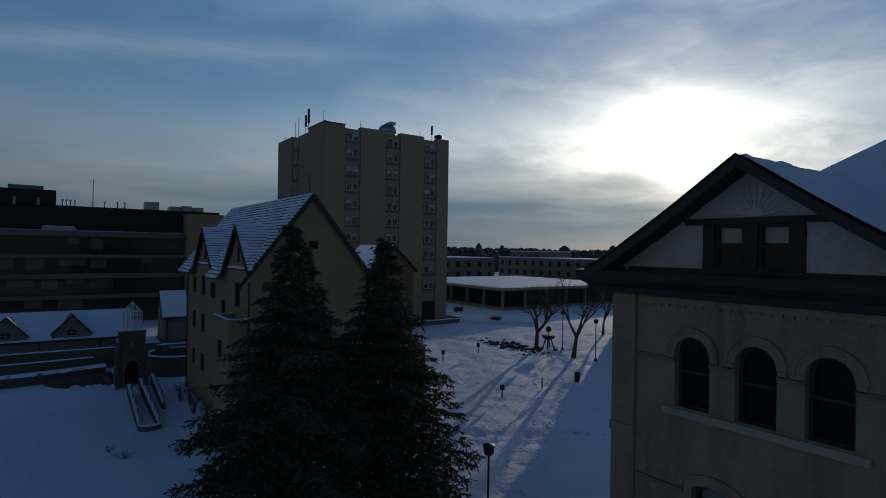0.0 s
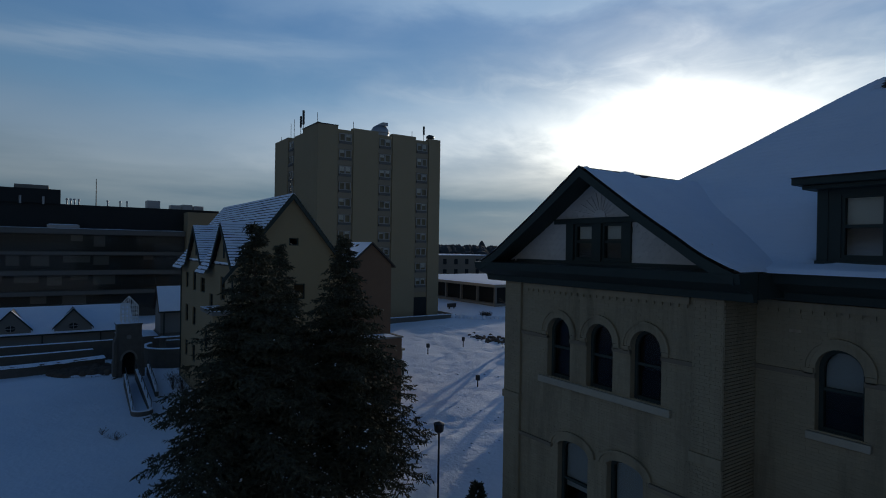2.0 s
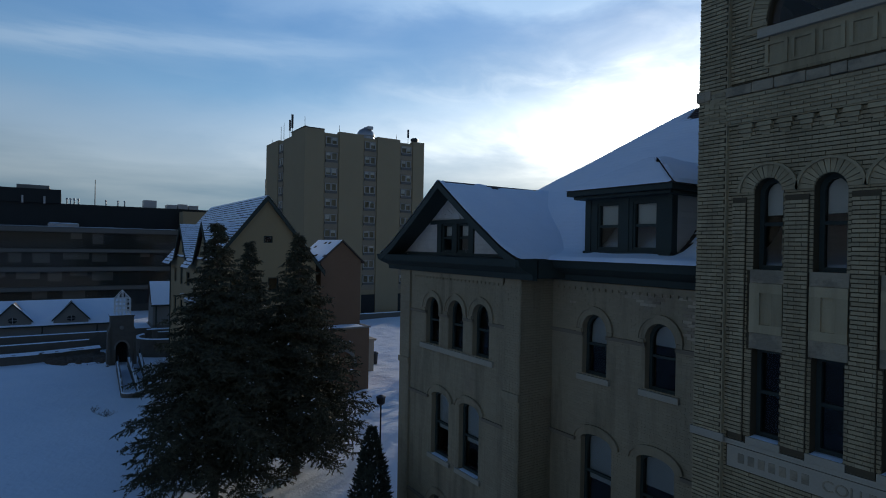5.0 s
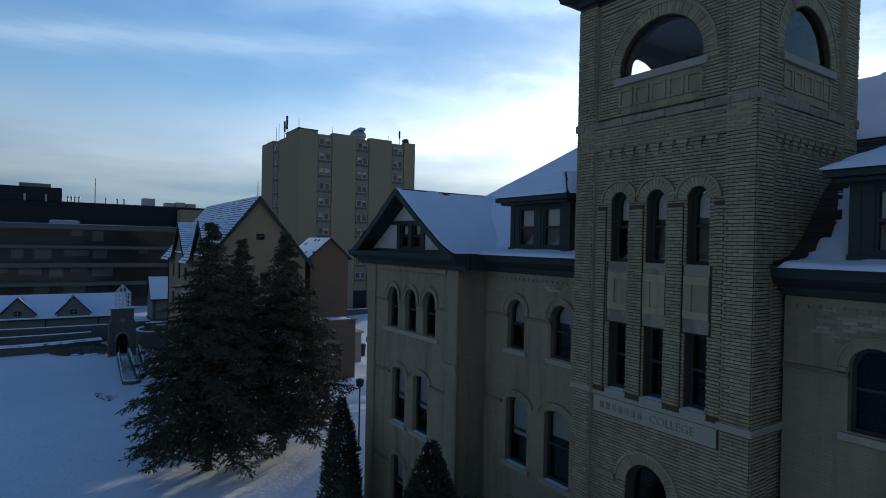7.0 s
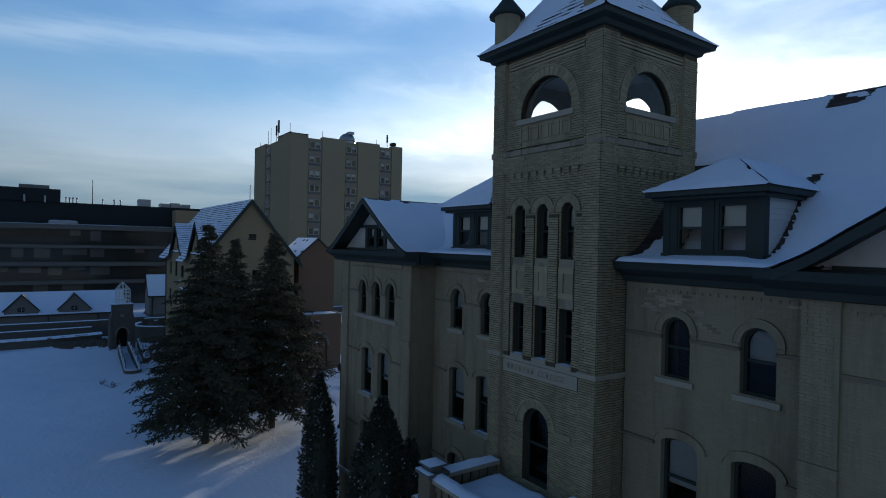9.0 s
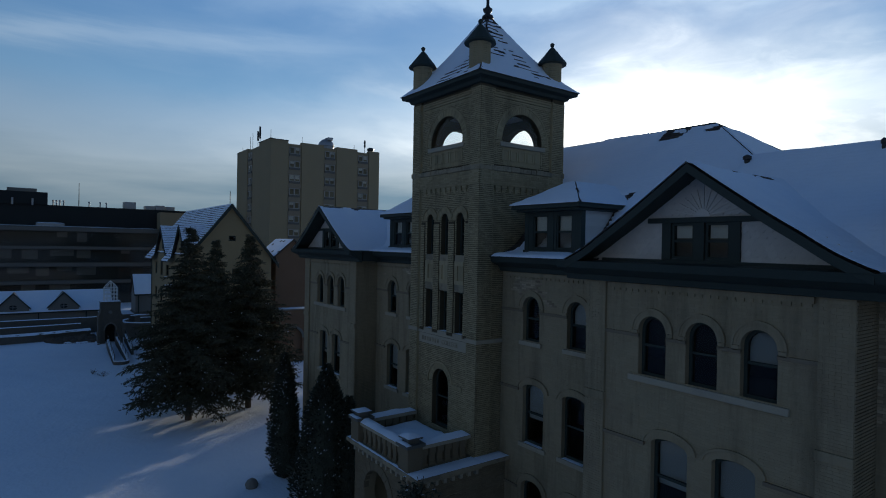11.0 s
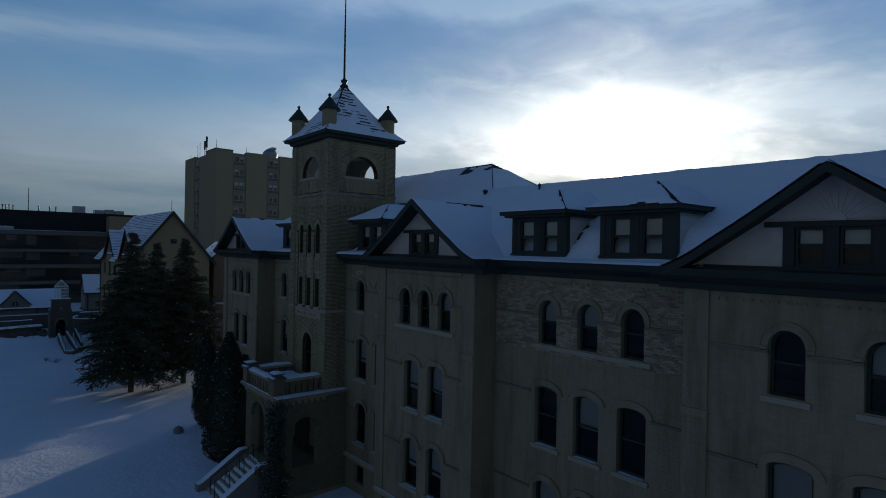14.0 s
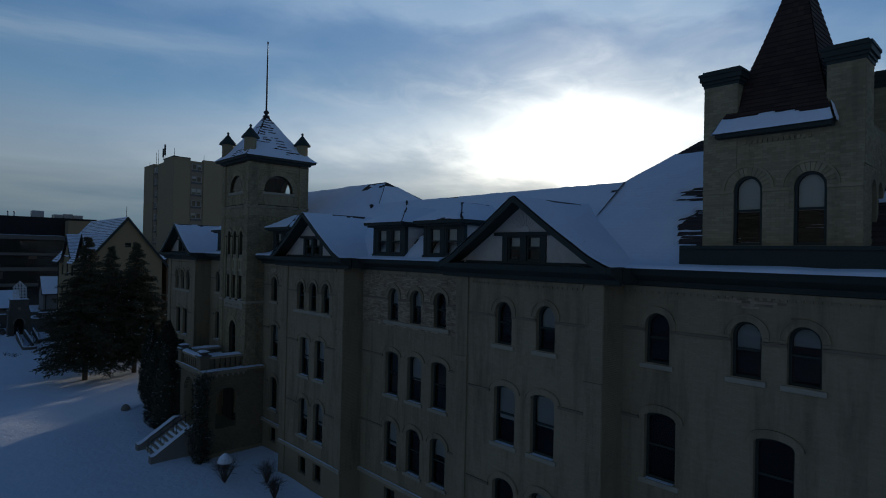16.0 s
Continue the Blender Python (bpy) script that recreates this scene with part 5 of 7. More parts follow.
for name, ops_, place, g in (("voussoir", arch_o, front(PY0), 0.35), ("voussoir", side_o, right(PX1), 0.25)):
    p, q = arch_pts(ops_, 0.0, 11), arch_pts(ops_, g, 11)
    for i in range(11):
        r = M()
        plate(r, place, [lerp(p[i], p[i + 1], 0.03), lerp(p[i], p[i + 1], 0.97), lerp(q[i], q[i + 1], 0.97), lerp(q[i], q[i + 1], 0.03)], -0.05, 0.2)
        part(name, r, PORCH_BRICK, porch, bevel=0.01)
dr = M().box(4.5, 6.2, 11.86, 11.95, 2.66, 5.2)
dr.box(4.6, 5.32, 11.82, 11.87, 2.8, 4.9)
dr.box(5.38, 6.1, 11.82, 11.87, 2.8, 4.9)
part("door", dr, TRIM, porch, "dark double entrance door")
co_ = M()
co_.box(PX0 - 0.3, PX1 + 0.3, PY0 - 0.3, PY1 - 0.1, 6.7, 6.84)
co_.box(8.02, PX1 + 0.3, PY1 - 0.1, 13.2, 6.7, 6.84)
co_.box(PX0 - 0.18, PX1 + 0.18, PY0 - 0.18, PY1 - 0.1, 6.58, 6.7)
part("ledge", co_, WORN_STONE, porch, "projecting stone ledge", bevel=0.015)
for i in range(13):
    u = PX0 + 0.2 + i * 0.37
    part("bracket", M().box(u - 0.06, u + 0.06, PY0 - 0.16, PY0, 6.42, 6.58), STONE, porch)
for i in range(7):
    v = PY0 + 0.3 + i * 0.37
    part("bracket", M().box(PX1, PX1 + 0.16, v - 0.06, v + 0.06, 6.42, 6.58), STONE, porch)
# parapet: corner pedestals, rails and short balusters
BX0, BX1, BY0 = 3.6, 7.9, 8.97
for px, py in ((BX0 + 0.25, BY0 + 0.25), (BX1 - 0.25, BY0 + 0.25)):
    ped = part("pedestal", M().box(px - 0.32, px + 0.32, py - 0.32, py + 0.32, 6.84, 7.72), PORCH_BRICK, porch, bevel=0.015)
    cpd = M().box(px - 0.4, px + 0.4, py - 0.4, py + 0.4, 7.72, 7.84)
    cpd.box(px - 0.22, px + 0.22, py - 0.22, py + 0.22, 7.84, 8.0)
    cpd.box(px - 0.33, px + 0.33, py - 0.33, py + 0.33, 8.0, 8.06)
    part("pedestal_cap", cpd, BAND_CONCRETE, porch, bevel=0.01)
rl = M()
rl.box(BX0 + 0.5, BX1 - 0.5, BY0 + 0.02, BY0 + 0.5, 7.55, 7.7)
part("rail", rl, STONE, porch, "stone parapet coping", bevel=0.015)
part("rail", M().box(BX1 - 0.48, BX1 - 0.02, BY0 + 0.5, 11.85, 7.55, 7.7), STONE, porch, bevel=0.015)
part("rail", M().box(BX0 + 0.02, BX0 + 0.48, BY0 + 0.5, 11.85, 7.55, 7.7), STONE, porch, bevel=0.015)
bal_mesh = mesh_of("baluster", M().box(-0.1, 0.1, -0.12, 0.12, 0, 0.45).box(-0.15, 0.15, -0.15, 0.15, 0.45, 0.71).box(-0.14, 0.14, -0.14, 0.14, 0, 0.12), PORCH_BRICK)
po = ORIGIN[porch.name]
spots = [(BX0 + 0.78 + i * 0.39, BY0 + 0.26) for i in range(8)] + [(BX1 - 0.25, BY0 + 0.78 + i * 0.36) for i in range(6)] + [(BX0 + 0.25, BY0 + 0.78 + i * 0.36) for i in range(6)]
for x, y in spots:
    b = new("baluster", bal_mesh)
    b.parent = porch
    b.location = (x - po[0], y - po[1], 6.84 - po[2])
# steps between two sloping cheek walls
for i in range(8):
    z = 2.66 - (i + 1) * 0.19
    part("step", M().box(4.1, 6.55, PY0 - 0.3 * (i + 1), PY0 - 0.3 * i, 0.6, z + 0.17), STONE, porch, bevel=0.01)
for x0, x1 in ((3.55, 4.05), (6.6, 7.1)):
    ck = M().prism([(PY0 + 0.02, 0.5), (PY0 + 0.02, 2.95), (PY0 - 0.5, 2.95), (PY0 - 2.7, 1.5), (PY0 - 2.9, 1.5), (PY0 - 2.9, 0.5)], x0, x1, "x")
    part("cheek_wall", ck, CONCRETE, porch, "sloping stair wall topped with snow", bevel=0.02)
for x in (5.0, 5.7):
    hr = M()
    hr.cyl((x, PY0 - 0.1, 3.5), (x, PY0 - 2.5, 2.1), 0.025, 0.025)
    for k in range(4):
        y = PY0 - 0.1 - k * 0.8
        z = 3.5 - k * 0.8 * 1.4 / 2.4
        hr.cyl((x, y, z - 0.95), (x, y, z), 0.022, 0.022)
    part("handrail", hr, STEEL, porch, "dark steel stair handrail")
ps = M()
snow_pad(ps, PX0 - 0.28, BX0, PY0 - 0.28, PY1 - 0.2, 6.85)
snow_pad(ps, BX1, PX1 + 0.28, PY0 - 0.28, 11.86, 6.85)
snow_pad(ps, 8.04, PX1 + 0.28, 11.86, 13.16, 6.85)
snow_pad(ps, BX0, BX1, PY0 - 0.28, BY0 + 0.02, 6.85)
snow_pad(ps, BX0 + 0.45, BX1 - 0.45, BY0 + 0.45, 11.85, 7.2, 0.14)
part("terrace_deck", M().box(BX0 + 0.48, BX1 - 0.48, BY0 + 0.48, 11.85, 6.86, 7.19), CONCRETE, porch)
snow_pad(ps, BX0 + 0.4, BX1 - 0.4, BY0 - 0.03, BY0 + 0.53, 7.705, 0.13)
snow_pad(ps, BX1 - 0.51, BX1 + 0.02, BY0 + 0.5, 11.8, 7.705, 0.13)
snow_pad(ps, BX0 - 0.02, BX0 + 0.51, BY0 + 0.5, 11.8, 7.705, 0.13)
for px in (BX0 + 0.25, BX1 - 0.25):
    snow_pad(ps, px - 0.32, px + 0.32, BY0 - 0.07, BY0 + 0.57, 8.06, 0.12)
    snow_pad(ps, px - 0.4, px + 0.4, BY0 - 0.17, BY0 + 0.06, 7.845, 0.09)
for x0, x1 in ((3.55, 4.05), (6.6, 7.1)):
    n0 = len(ps.v)
    snow_pad(ps, x0, x1, -2.9, 0, 0, 0.1)
    for i in range(n0, len(ps.v)):
        x, y, z = ps.v[i]
        ps.v[i] = (x, PY0 + y, z + (2.95 if y > -0.5 else (1.5 if y < -2.7 else 2.95 + (y + 0.5) * 1.45 / 2.2)))
n0 = len(ps.v)
snow_pad(ps, 4.1, 6.55, -2.4, 0, 0, 0.08)
for i in range(n0, len(ps.v)):
    x, y, z = ps.v[i]
    ps.v[i] = (x, PY0 + y, 2.66 + y * 0.63 + z)
# snow on window sills and on the water table
for k, (kind, x0, x1) in enumerate(SECTIONS):
    y0 = BAY_Y if kind == "bay" else WING_Y
    snow_pad(ps, x0 + 0.05, x1 - 0.05, y0 - 0.13, y0 - 0.02, 3.16, 0.03)
    for u in LOWER[k]:
        for z in (7.6, 4.02):
            snow_pad(ps, u - 0.48, u + 0.48, y0 - 0.05, y0 + 0.15, z, 0.022)
for u in (4.66, 5.70, 6.76):
    snow_pad(ps, u - 0.25, u + 0.25, 11.94, 12.18, 11.42, 0.03)
solid("ledge_snow", ps, SNOW, "snow lying on ledges, copings and steps", "snow", kind="stuff", smooth=True)

# ---- trees and shrubs ----


def spruce(name, x, y, top, radius, seed, low=1.0, label=""):
    """A spruce: trunk, whorls of drooping limbs, twigs set with needle tufts, and snow on the boughs."""
    r = random.Random(seed)
    g = ground_z(x, y)
    H = top - g
    t = thing(name, (x, y, g), label, "tree")
    part("trunk", M().cyl((x, y, g - 0.3), (x, y, g + H * 0.98), 0.26, 0.015, 10), BARK, t, "grey-brown scaly trunk")
    crown, limbs, sn = M(), M(), M()
    z = g + low
    lv = 0
    while z < top - 0.15:
        q = (z - g) / H
        R = radius * min(((1 - q) / 0.7) ** 1.06, 0.8 + 0.2 * q / 0.3) + 0.1
        n = 9 if q < 0.8 else 6
        a0 = r.uniform(0, 6.28)
        for b in range(n):
            az = a0 + b * 6.283 / n + r.uniform(-0.3, 0.3)
            L = R * r.uniform(0.62, 1.04) * (1 + 0.32 * noise.noise(Vector((math.cos(az) * 1.2 + seed, math.sin(az) * 1.2, z * 0.55)))) * (1.15 if r.random() < 0.1 else 1)
            d = Vector((math.cos(az), math.sin(az), 0))
            sd = Vector((-d.y, d.x, 0))
            rise, droop = (0.12 + 0.8 * q), r.uniform(0.22, 0.55) * (1 - q * 0.8)
            zb = z + r.uniform(-0.28, 0.28)
            droop = min(droop, max(0.12, (z - g - 0.5) / max(L, 0.5)))

            def on(s):
                return Vector((x, y, zb)) + d * (L * s) + Vector((0, 0, L * (rise * s - (droop + rise) * s * s * (1.0 - 0.35 * s))))

            limbs.cyl(on(0.0), on(0.5), 0.03 * L / 2 + 0.008, 0.02, 4, False)
            limbs.cyl(on(0.5), on(0.95), 0.02, 0.006, 4, False)
            k = max(4, int(L / 0.23))
            for i in range(k):
                s = 0.14 + 0.86 * (i + r.uniform(0, 0.7)) / k
                p = on(min(s, 1.0))
                tl = (0.22 + 0.34 * L * (1 - abs(s - 0.45)) * 0.55) * r.uniform(0.7, 1.2)
                for side in (-1, 1, 0):
                    if side == 0 and s < 0.9 and r.random() < 0.6:
                        continue
                    dr = (sd * side * 0.95 + d * (0.55 if side else 1.0) + Vector((0, 0, r.uniform(-0.75, 0.05)))).normalized()
                    tufts = max(3, int(tl / 0.09))
                    for u in range(tufts):
                        c = p + dr * (tl * (u + 0.5) / tufts)
                        for _ in range(2):
                            nd = (dr * 0.7 + Vector((r.uniform(-1, 1), r.uniform(-1, 1), r.uniform(-1.0, 0.6))) * 0.9).normalized()
                            wv = nd.cross(Vector((r.uniform(-1, 1), r.uniform(-1, 1), r.uniform(-1, 1)))).normalized() * r.uniform(0.025, 0.055)
                            e = c + nd * r.uniform(0.13, 0.26)
                            crown.add([tuple(c - wv), tuple(c + wv), tuple(e)], [(0, 1, 2)])
                    if 0.3 < s and r.random() < 0.11 * (1 - q) ** 2.5 * (1 + 1.6 * noise.noise(Vector((p.x, p.y, p.z)))):
                        for _ in range(3):
                            c = p + dr * tl * r.uniform(0.1, 0.8) + Vector((0, 0, 0.06))
                            a = r.uniform(0, 6.28)
                            w_ = Vector((math.cos(a), math.sin(a), 0)) * r.uniform(0.02, 0.06)
                            l_ = Vector((-math.sin(a), math.cos(a), r.uniform(-0.3, 0.3))) * r.uniform(0.03, 0.1)
                            sn.add([tuple(c - w_), tuple(c - l_), tuple(c + w_), tuple(c + l_), tuple(c + Vector((0, 0, 0.05)))], [(0, 1, 4), (1, 2, 4), (2, 3, 4), (3, 0, 4)])
        z += (0.28 + 0.16 * r.random()) * (1.0 - 0.35 * q)
        lv += 1
    part("limb_wood", limbs, BARK, t, kind="stuff")
    part("crown", crown, NEEDLE, t, "dark drooping needle boughs", kind="stuff")
    part("bough_snow", sn, SNOW, t, "flecks of snow on the boughs", kind="stuff")
    return t


spruce("spruce_tree", -21.9, 7.9, 16.0, 4.5, 3, 1.7, "tall dark spruce with snow-flecked drooping boughs")
spruce("spruce_tree", -23.0, 12.8, 15.6, 4.6, 8, 1.7, "tall dark spruce standing behind another on the snow")
spruce("spruce_tree", -31.3, 12.1, 15.1, 3.9, 14, 1.4, "tall spruce close to the gabled house")


def cedar(x, y, top, radius, seed, label):
    r = random.Random(seed)
    g = ground_z(x, y)
    H = top - g
    t = thing("cedar_tree", (x, y, g), label, "tree")
    part("trunk", M().cyl((x, y, g - 0.2), (x, y, g + H * 0.9), 0.12, 0.02, 8), BARK, t)

    def rad(q, a):
        lump = 1 + 0.16 * noise.noise(Vector((math.cos(a) * 1.3 + seed, math.sin(a) * 1.3, q * 6)))
        return radius * (min(1, q / 0.12) ** 0.5) * (1 - max(0, (q - 0.3) / 0.7) ** 1.9) * lump + 0.03

    core = M()
    n, k = 12, 14
    for j in range(k + 1):
        for i in range(n):
            a = i * 6.283 / n
            q = j / k
            core.v.append((x + 0.78 * rad(q, a) * math.cos(a), y + 0.78 * rad(q, a) * math.sin(a), g + 0.05 + q * H * 0.97))
    core.f = [(j * n + i, j * n + (i + 1) % n, (j + 1) * n + (i + 1) % n, (j + 1) * n + i) for j in range(k) for i in range(n)]
    part("inner_foliage", core, CEDAR, t, kind="stuff")
    m, sn = M(), M()
    for _ in range(int(900 * H * radius)):
        q, a = r.random() ** 0.9, r.uniform(0, 6.283)
        R = rad(q, a) * r.uniform(0.72, 1.08)
        c = Vector((x + R * math.cos(a), y + R * math.sin(a), g + 0.05 + q * H))
        out = Vector((math.cos(a), math.sin(a), r.uniform(0.2, 1.4))).normalized()
        wv = out.cross(Vector((r.uniform(-1, 1), r.uniform(-1, 1), r.uniform(-1, 1)))).normalized() * r.uniform(0.025, 0.05)
        e = c + out * r.uniform(0.10, 0.2)
        m.add([tuple(c - wv), tuple(c + wv), tuple(e + wv * 0.3), tuple(e - wv * 0.3)], [(0, 1, 2, 3)])
        if r.random() < 0.03 * (1 + 2.2 * noise.noise(Vector((c.x * 1.5, c.y * 1.5, c.z * 0.9)))) and a > 3.0:
            b = c + out * 0.08
            w_, l_ = Vector((0.05, 0, 0.03)) * r.uniform(0.3, 1), Vector((0, 0.05, 0.02)) * r.uniform(0.3, 1)
            sn.add([tuple(b - w_), tuple(b - l_), tuple(b + w_), tuple(b + l_), tuple(b + Vector((0, 0, 0.06)))], [(0, 1, 4), (1, 2, 4), (2, 3, 4), (3, 0, 4)])
    part("foliage", m, CEDAR, t, "dense dark scale-leaved foliage", kind="stuff")
    part("foliage_snow", sn, SNOW, t, kind="stuff")


cedar(-8.5, 10.5, 8.2, 0.85, 5, "dark columnar cedar beside the brick hall")
cedar(-7.4, 10.2, 7.0, 0.75, 15, "dark columnar cedar beside the brick hall")
cedar(0.85, 9.0, 9.35, 1.4, 6, "tall dark columnar cedar by the entrance porch")
cedar(1.75, 9.7, 8.0, 0.8, 7, "dark cedar with snow specks near the porch")


def bare_tree(name, x, y, height, spread, seed, label, trunk_r=0.28, forks=3):
    r = random.Random(seed)
    g = ground_z(x, y)
    t = thing(name, (x, y, g), label, "tree")
    trunk, crown = M(), M()

    def grow(p, d, L, rad, depth):
        q = p + d * L
        (trunk if depth < 2 else crown).cyl(p, q, rad, rad * 0.66, 7 if depth < 2 else (5 if depth < 4 else 3), False)
        if depth >= 7:
            return
        for i in range(2 if depth else forks):
            a = Vector((r.uniform(-1, 1), r.uniform(-1, 1), r.uniform(-0.25, 0.7)))
            nd = (d * 0.95 + a * spread * (0.75 if depth else 1.0)).normalized()
            grow(q, nd, L * r.uniform(0.66, 0.88), rad * 0.62, depth + 1)
        if depth > 1 and r.random() < 0.6:
            nd = (d * 0.4 + Vector((r.uniform(-1, 1), r.uniform(-1, 1), r.uniform(-0.3, 0.5)))).normalized()
            grow(p + d * L * 0.5, nd, L * 0.6, rad * 0.4, depth + 2)
            if depth < 5:
                nd = (d * 0.3 + Vector((r.uniform(-1, 1), r.uniform(-1, 1), r.uniform(-0.2, 0.6)))).normalized()
                grow(p + d * L * 0.75, nd, L * 0.55, rad * 0.35, depth + 2)

    grow(Vector((x, y, g - 0.2)), Vector((r.uniform(-0.1, 0.1), r.uniform(-0.1, 0.1), 1)).normalized(), height * 0.24, trunk_r, 0)
    part("trunk", trunk, BARK, t, "dark bare trunk and limbs", smooth=True)
    part("twig_crown", crown, BARK, t, "fine bare twigs", kind="stuff")


bare_tree("bare_tree", -48.0, 53.5, 11.0, 0.62, 2, "leafless broad tree casting long shadows on snow", 0.32)
bare_tree("bare_tree", -55.0, 53.9, 9.5, 1.1, 5, "low spreading leafless tree beside a bowl sculpture", 0.34, 4)
bare_tree("bare_tree", -47.0, 63.5, 9.5, 0.7, 9, "leafless tree before the flat-roofed pavilion", 0.25)
# hidden behind the hall, added to dapple the sun on the snow
bare_tree("bare_tree", -34.5, 60.0, 10.0, 0.75, 33, "unseen leafless tree added to break up the sunlight", 0.26)
bare_tree("bare_tree", -40.5, 58.0, 9.0, 0.75, 12, "leafless tree beyond the yard path", 0.24)
bare_tree("bare_tree", -57.0, 70.0, 9.0, 0.8, 17, "leafless tree before the flat-roofed pavilion", 0.22)


def shrub(x, y, h, spread, seed, label, n=26, snow_top=False, mat=BARK):
    r = random.Random(seed)
    g = ground_z(x, y)
    t = thing("shrub", (x, y, g), label, "shrub")
    m = M()
    for _ in range(n):
        a = r.uniform(0, 6.283)
        d = Vector((math.cos(a) * spread * r.random(), math.sin(a) * spread * r.random(), h * r.uniform(0.6, 1)))
        p = Vector((x, y, g - 0.05))
        m.cyl(p, p + d * 0.6, 0.014, 0.009, 4, False)
        for _ in range(3):
            e = Vector((r.uniform(-1, 1), r.uniform(-1, 1), r.uniform(0, 1))).normalized() * h * 0.35
            m.cyl(p + d * 0.6, p + d * 0.6 + e, 0.008, 0.004, 3, False)
    part("stem_tangle", m, mat, t, "tangled bare stems", kind="stuff")
    if snow_top:
        part("snow_cap", M().lathe((x, y, g + h * 0.62), [(spread * 0.3, 0), (spread * 0.42, 0.04), (spread * 0.34, h * 0.16), (spread * 0.16, h * 0.26), (0.02, h * 0.3)], 10), SNOW, t, "rounded cap of snow", smooth=True)


shrub(13.0, 8.7, 1.9, 1.1, 21, "bare shrub with a cap of snow on the lawn", 70, True)
shrub(14.6, 10.6, 1.7, 0.9, 23, "bare shrub by the basement wall", 46)
shrub(17.0, 9.9, 1.6, 0.7, 22, "small bare shrub by the basement wall", 60)
shrub(-42.1, 4.0, 0.7, 1.3, 24, "low bare shrub poking through the snow", 18)
shrub(-44.0, 3.2, 0.6, 1.0, 26, "low bare shrub poking through the snow", 14)
for i, (x, y) in enumerate(((-53.5, 10.2), (-50.5, 9.9), (-47.5, 10.3), (-55.6, 9.7))):
    shrub(x, y, 2.4, 1.0, 30 + i, "bare shrub along the gabled house", 34)
shrub(-77.4, 65.6, 1.5, 2.2, 40, "low dark shrub on the snowy verge", 220)


def vine():
    """A climber with snow on it, up the porch's corner."""
    r = random.Random(9)
    t = thing("climbing_vine", (8.5, 9.0, 1.1), "dark climbing vine dusted with snow on the porch", "vine")
    st, lf, sn = M(), M(), M()
    for k in range(34):
        p = Vector((8.45 + r.uniform(-0.5, 0.5) * (1 if k < 22 else 1.7), 9.0 + r.uniform(-0.25, 0.15) * (1 if k < 22 else 2.2), 1.0))
        for _ in range(9 if k < 22 else 4):
            q = p + Vector((r.uniform(-0.22, 0.22), r.uniform(-0.12, 0.12), r.uniform(0.4, 0.8)))
            q.y = min(q.y, 9.12 if q.x < 8.4 else 9.8)
            if q.z > 7.1:
                break
            st.cyl(p, q, 0.016, 0.012, 4, False)
            for _ in range(22):
                c = p.lerp(q, r.random()) + Vector((r.uniform(-0.3, 0.3), r.uniform(-0.28, 0.1), r.uniform(-0.2, 0.2)))
                a, b = Vector((r.uniform(-1, 1), r.uniform(-1, 1), r.uniform(-1, 1))).normalized() * 0.05, Vector((r.uniform(-1, 1), r.uniform(-1, 1), r.uniform(-1, 1))).normalized() * 0.09
                lf.add([tuple(c - a), tuple(c + b), tuple(c + a), tuple(c - b)], [(0, 1, 2, 3)])
                if r.random() < 0.05:
                    sn.add([tuple(c + Vector((0.06, 0, 0.03))), tuple(c + Vector((0, 0.06, 0.03))), tuple(c + Vector((-0.06, 0, 0.03))), tuple(c + Vector((0, -0.06, 0.03)))], [(0, 1, 2, 3)])
            p = q
    part("stem_tangle", st, BARK, t, kind="stuff")
    part("leaf_cover", lf, CEDAR, t, kind="stuff")
    part("leaf_snow", sn, SNOW, t, kind="stuff")


vine()

# ---- gabled house behind the spruces ----
HX, HY0, HY1, HC = -39.6, 11.3, 20.3, 15.75
house = thing("gabled_house", (-50, 15.8, 1.1), "steep-roofed ochre stucco house with snowy tiled gables", "house")
hw_ = M()
EZ, AZ = 13.5, 19.1
hops = [opening(16.4, 0.95, 10.7, 11.95, 0), opening(15.9, 0.75, 15.0, 15.6, 0), opening(13.2, 0.95, 10.7, 11.95, 0), opening(18.6, 0.95, 7.0, 8.4, 0), opening(16.4, 0.95, 7.0, 8.4, 0)]
wall(hw_, right(HX), HY0, HY1, 0.8, EZ, [o for o in hops if o[4] < EZ], 0.35)
for a, b in ((HY0, 15.5), (16.3, HY1)):
    za = EZ + (AZ - 0.25 - EZ) * (1 - abs(a - HC) / (HC - HY0)) if a != HY0 else EZ
    zb = EZ + (AZ - 0.25 - EZ) * (1 - abs(b - HC) / (HC - HY0)) if b != HY1 else EZ
    pts = [(a, EZ), (b, EZ), (b, max(zb, EZ)), (a, max(za, EZ))]
    hw_.prism(pts, HX - 0.35, HX, "x")
hw_.prism([(15.5, 15.6), (16.3, 15.6), (16.3, 18.3), (HC, AZ - 0.25), (15.5, 18.5)], HX - 0.35, HX, "x")
hw_.prism([(15.5, EZ), (16.3, EZ), (16.3, 15.0), (15.5, 15.0)], HX - 0.35, HX, "x")
side = [opening(-58.3, 1.4, z0, z1, 0) for z0, z1 in ((3.6, 5.2), (7.1, 8.85), (10.55, 12.1))]
side += [opening(-54.5, 1.5, z0, z1, 0) for z0, z1 in ((3.6, 5.25), (7.15, 8.9), (10.5, 12.4))]
side += [opening(-50.7, 1.9, 10.6, 11.95, 0), opening(-47.1, 1.3, 9.4, 10.75, 0), opening(-43.0, 1.5, 10.55, 12.4, 0), opening(-48.4, 1.2, 6.6, 8.3, 0), opening(-48.4, 1.2, 3.2, 4.9, 0)]
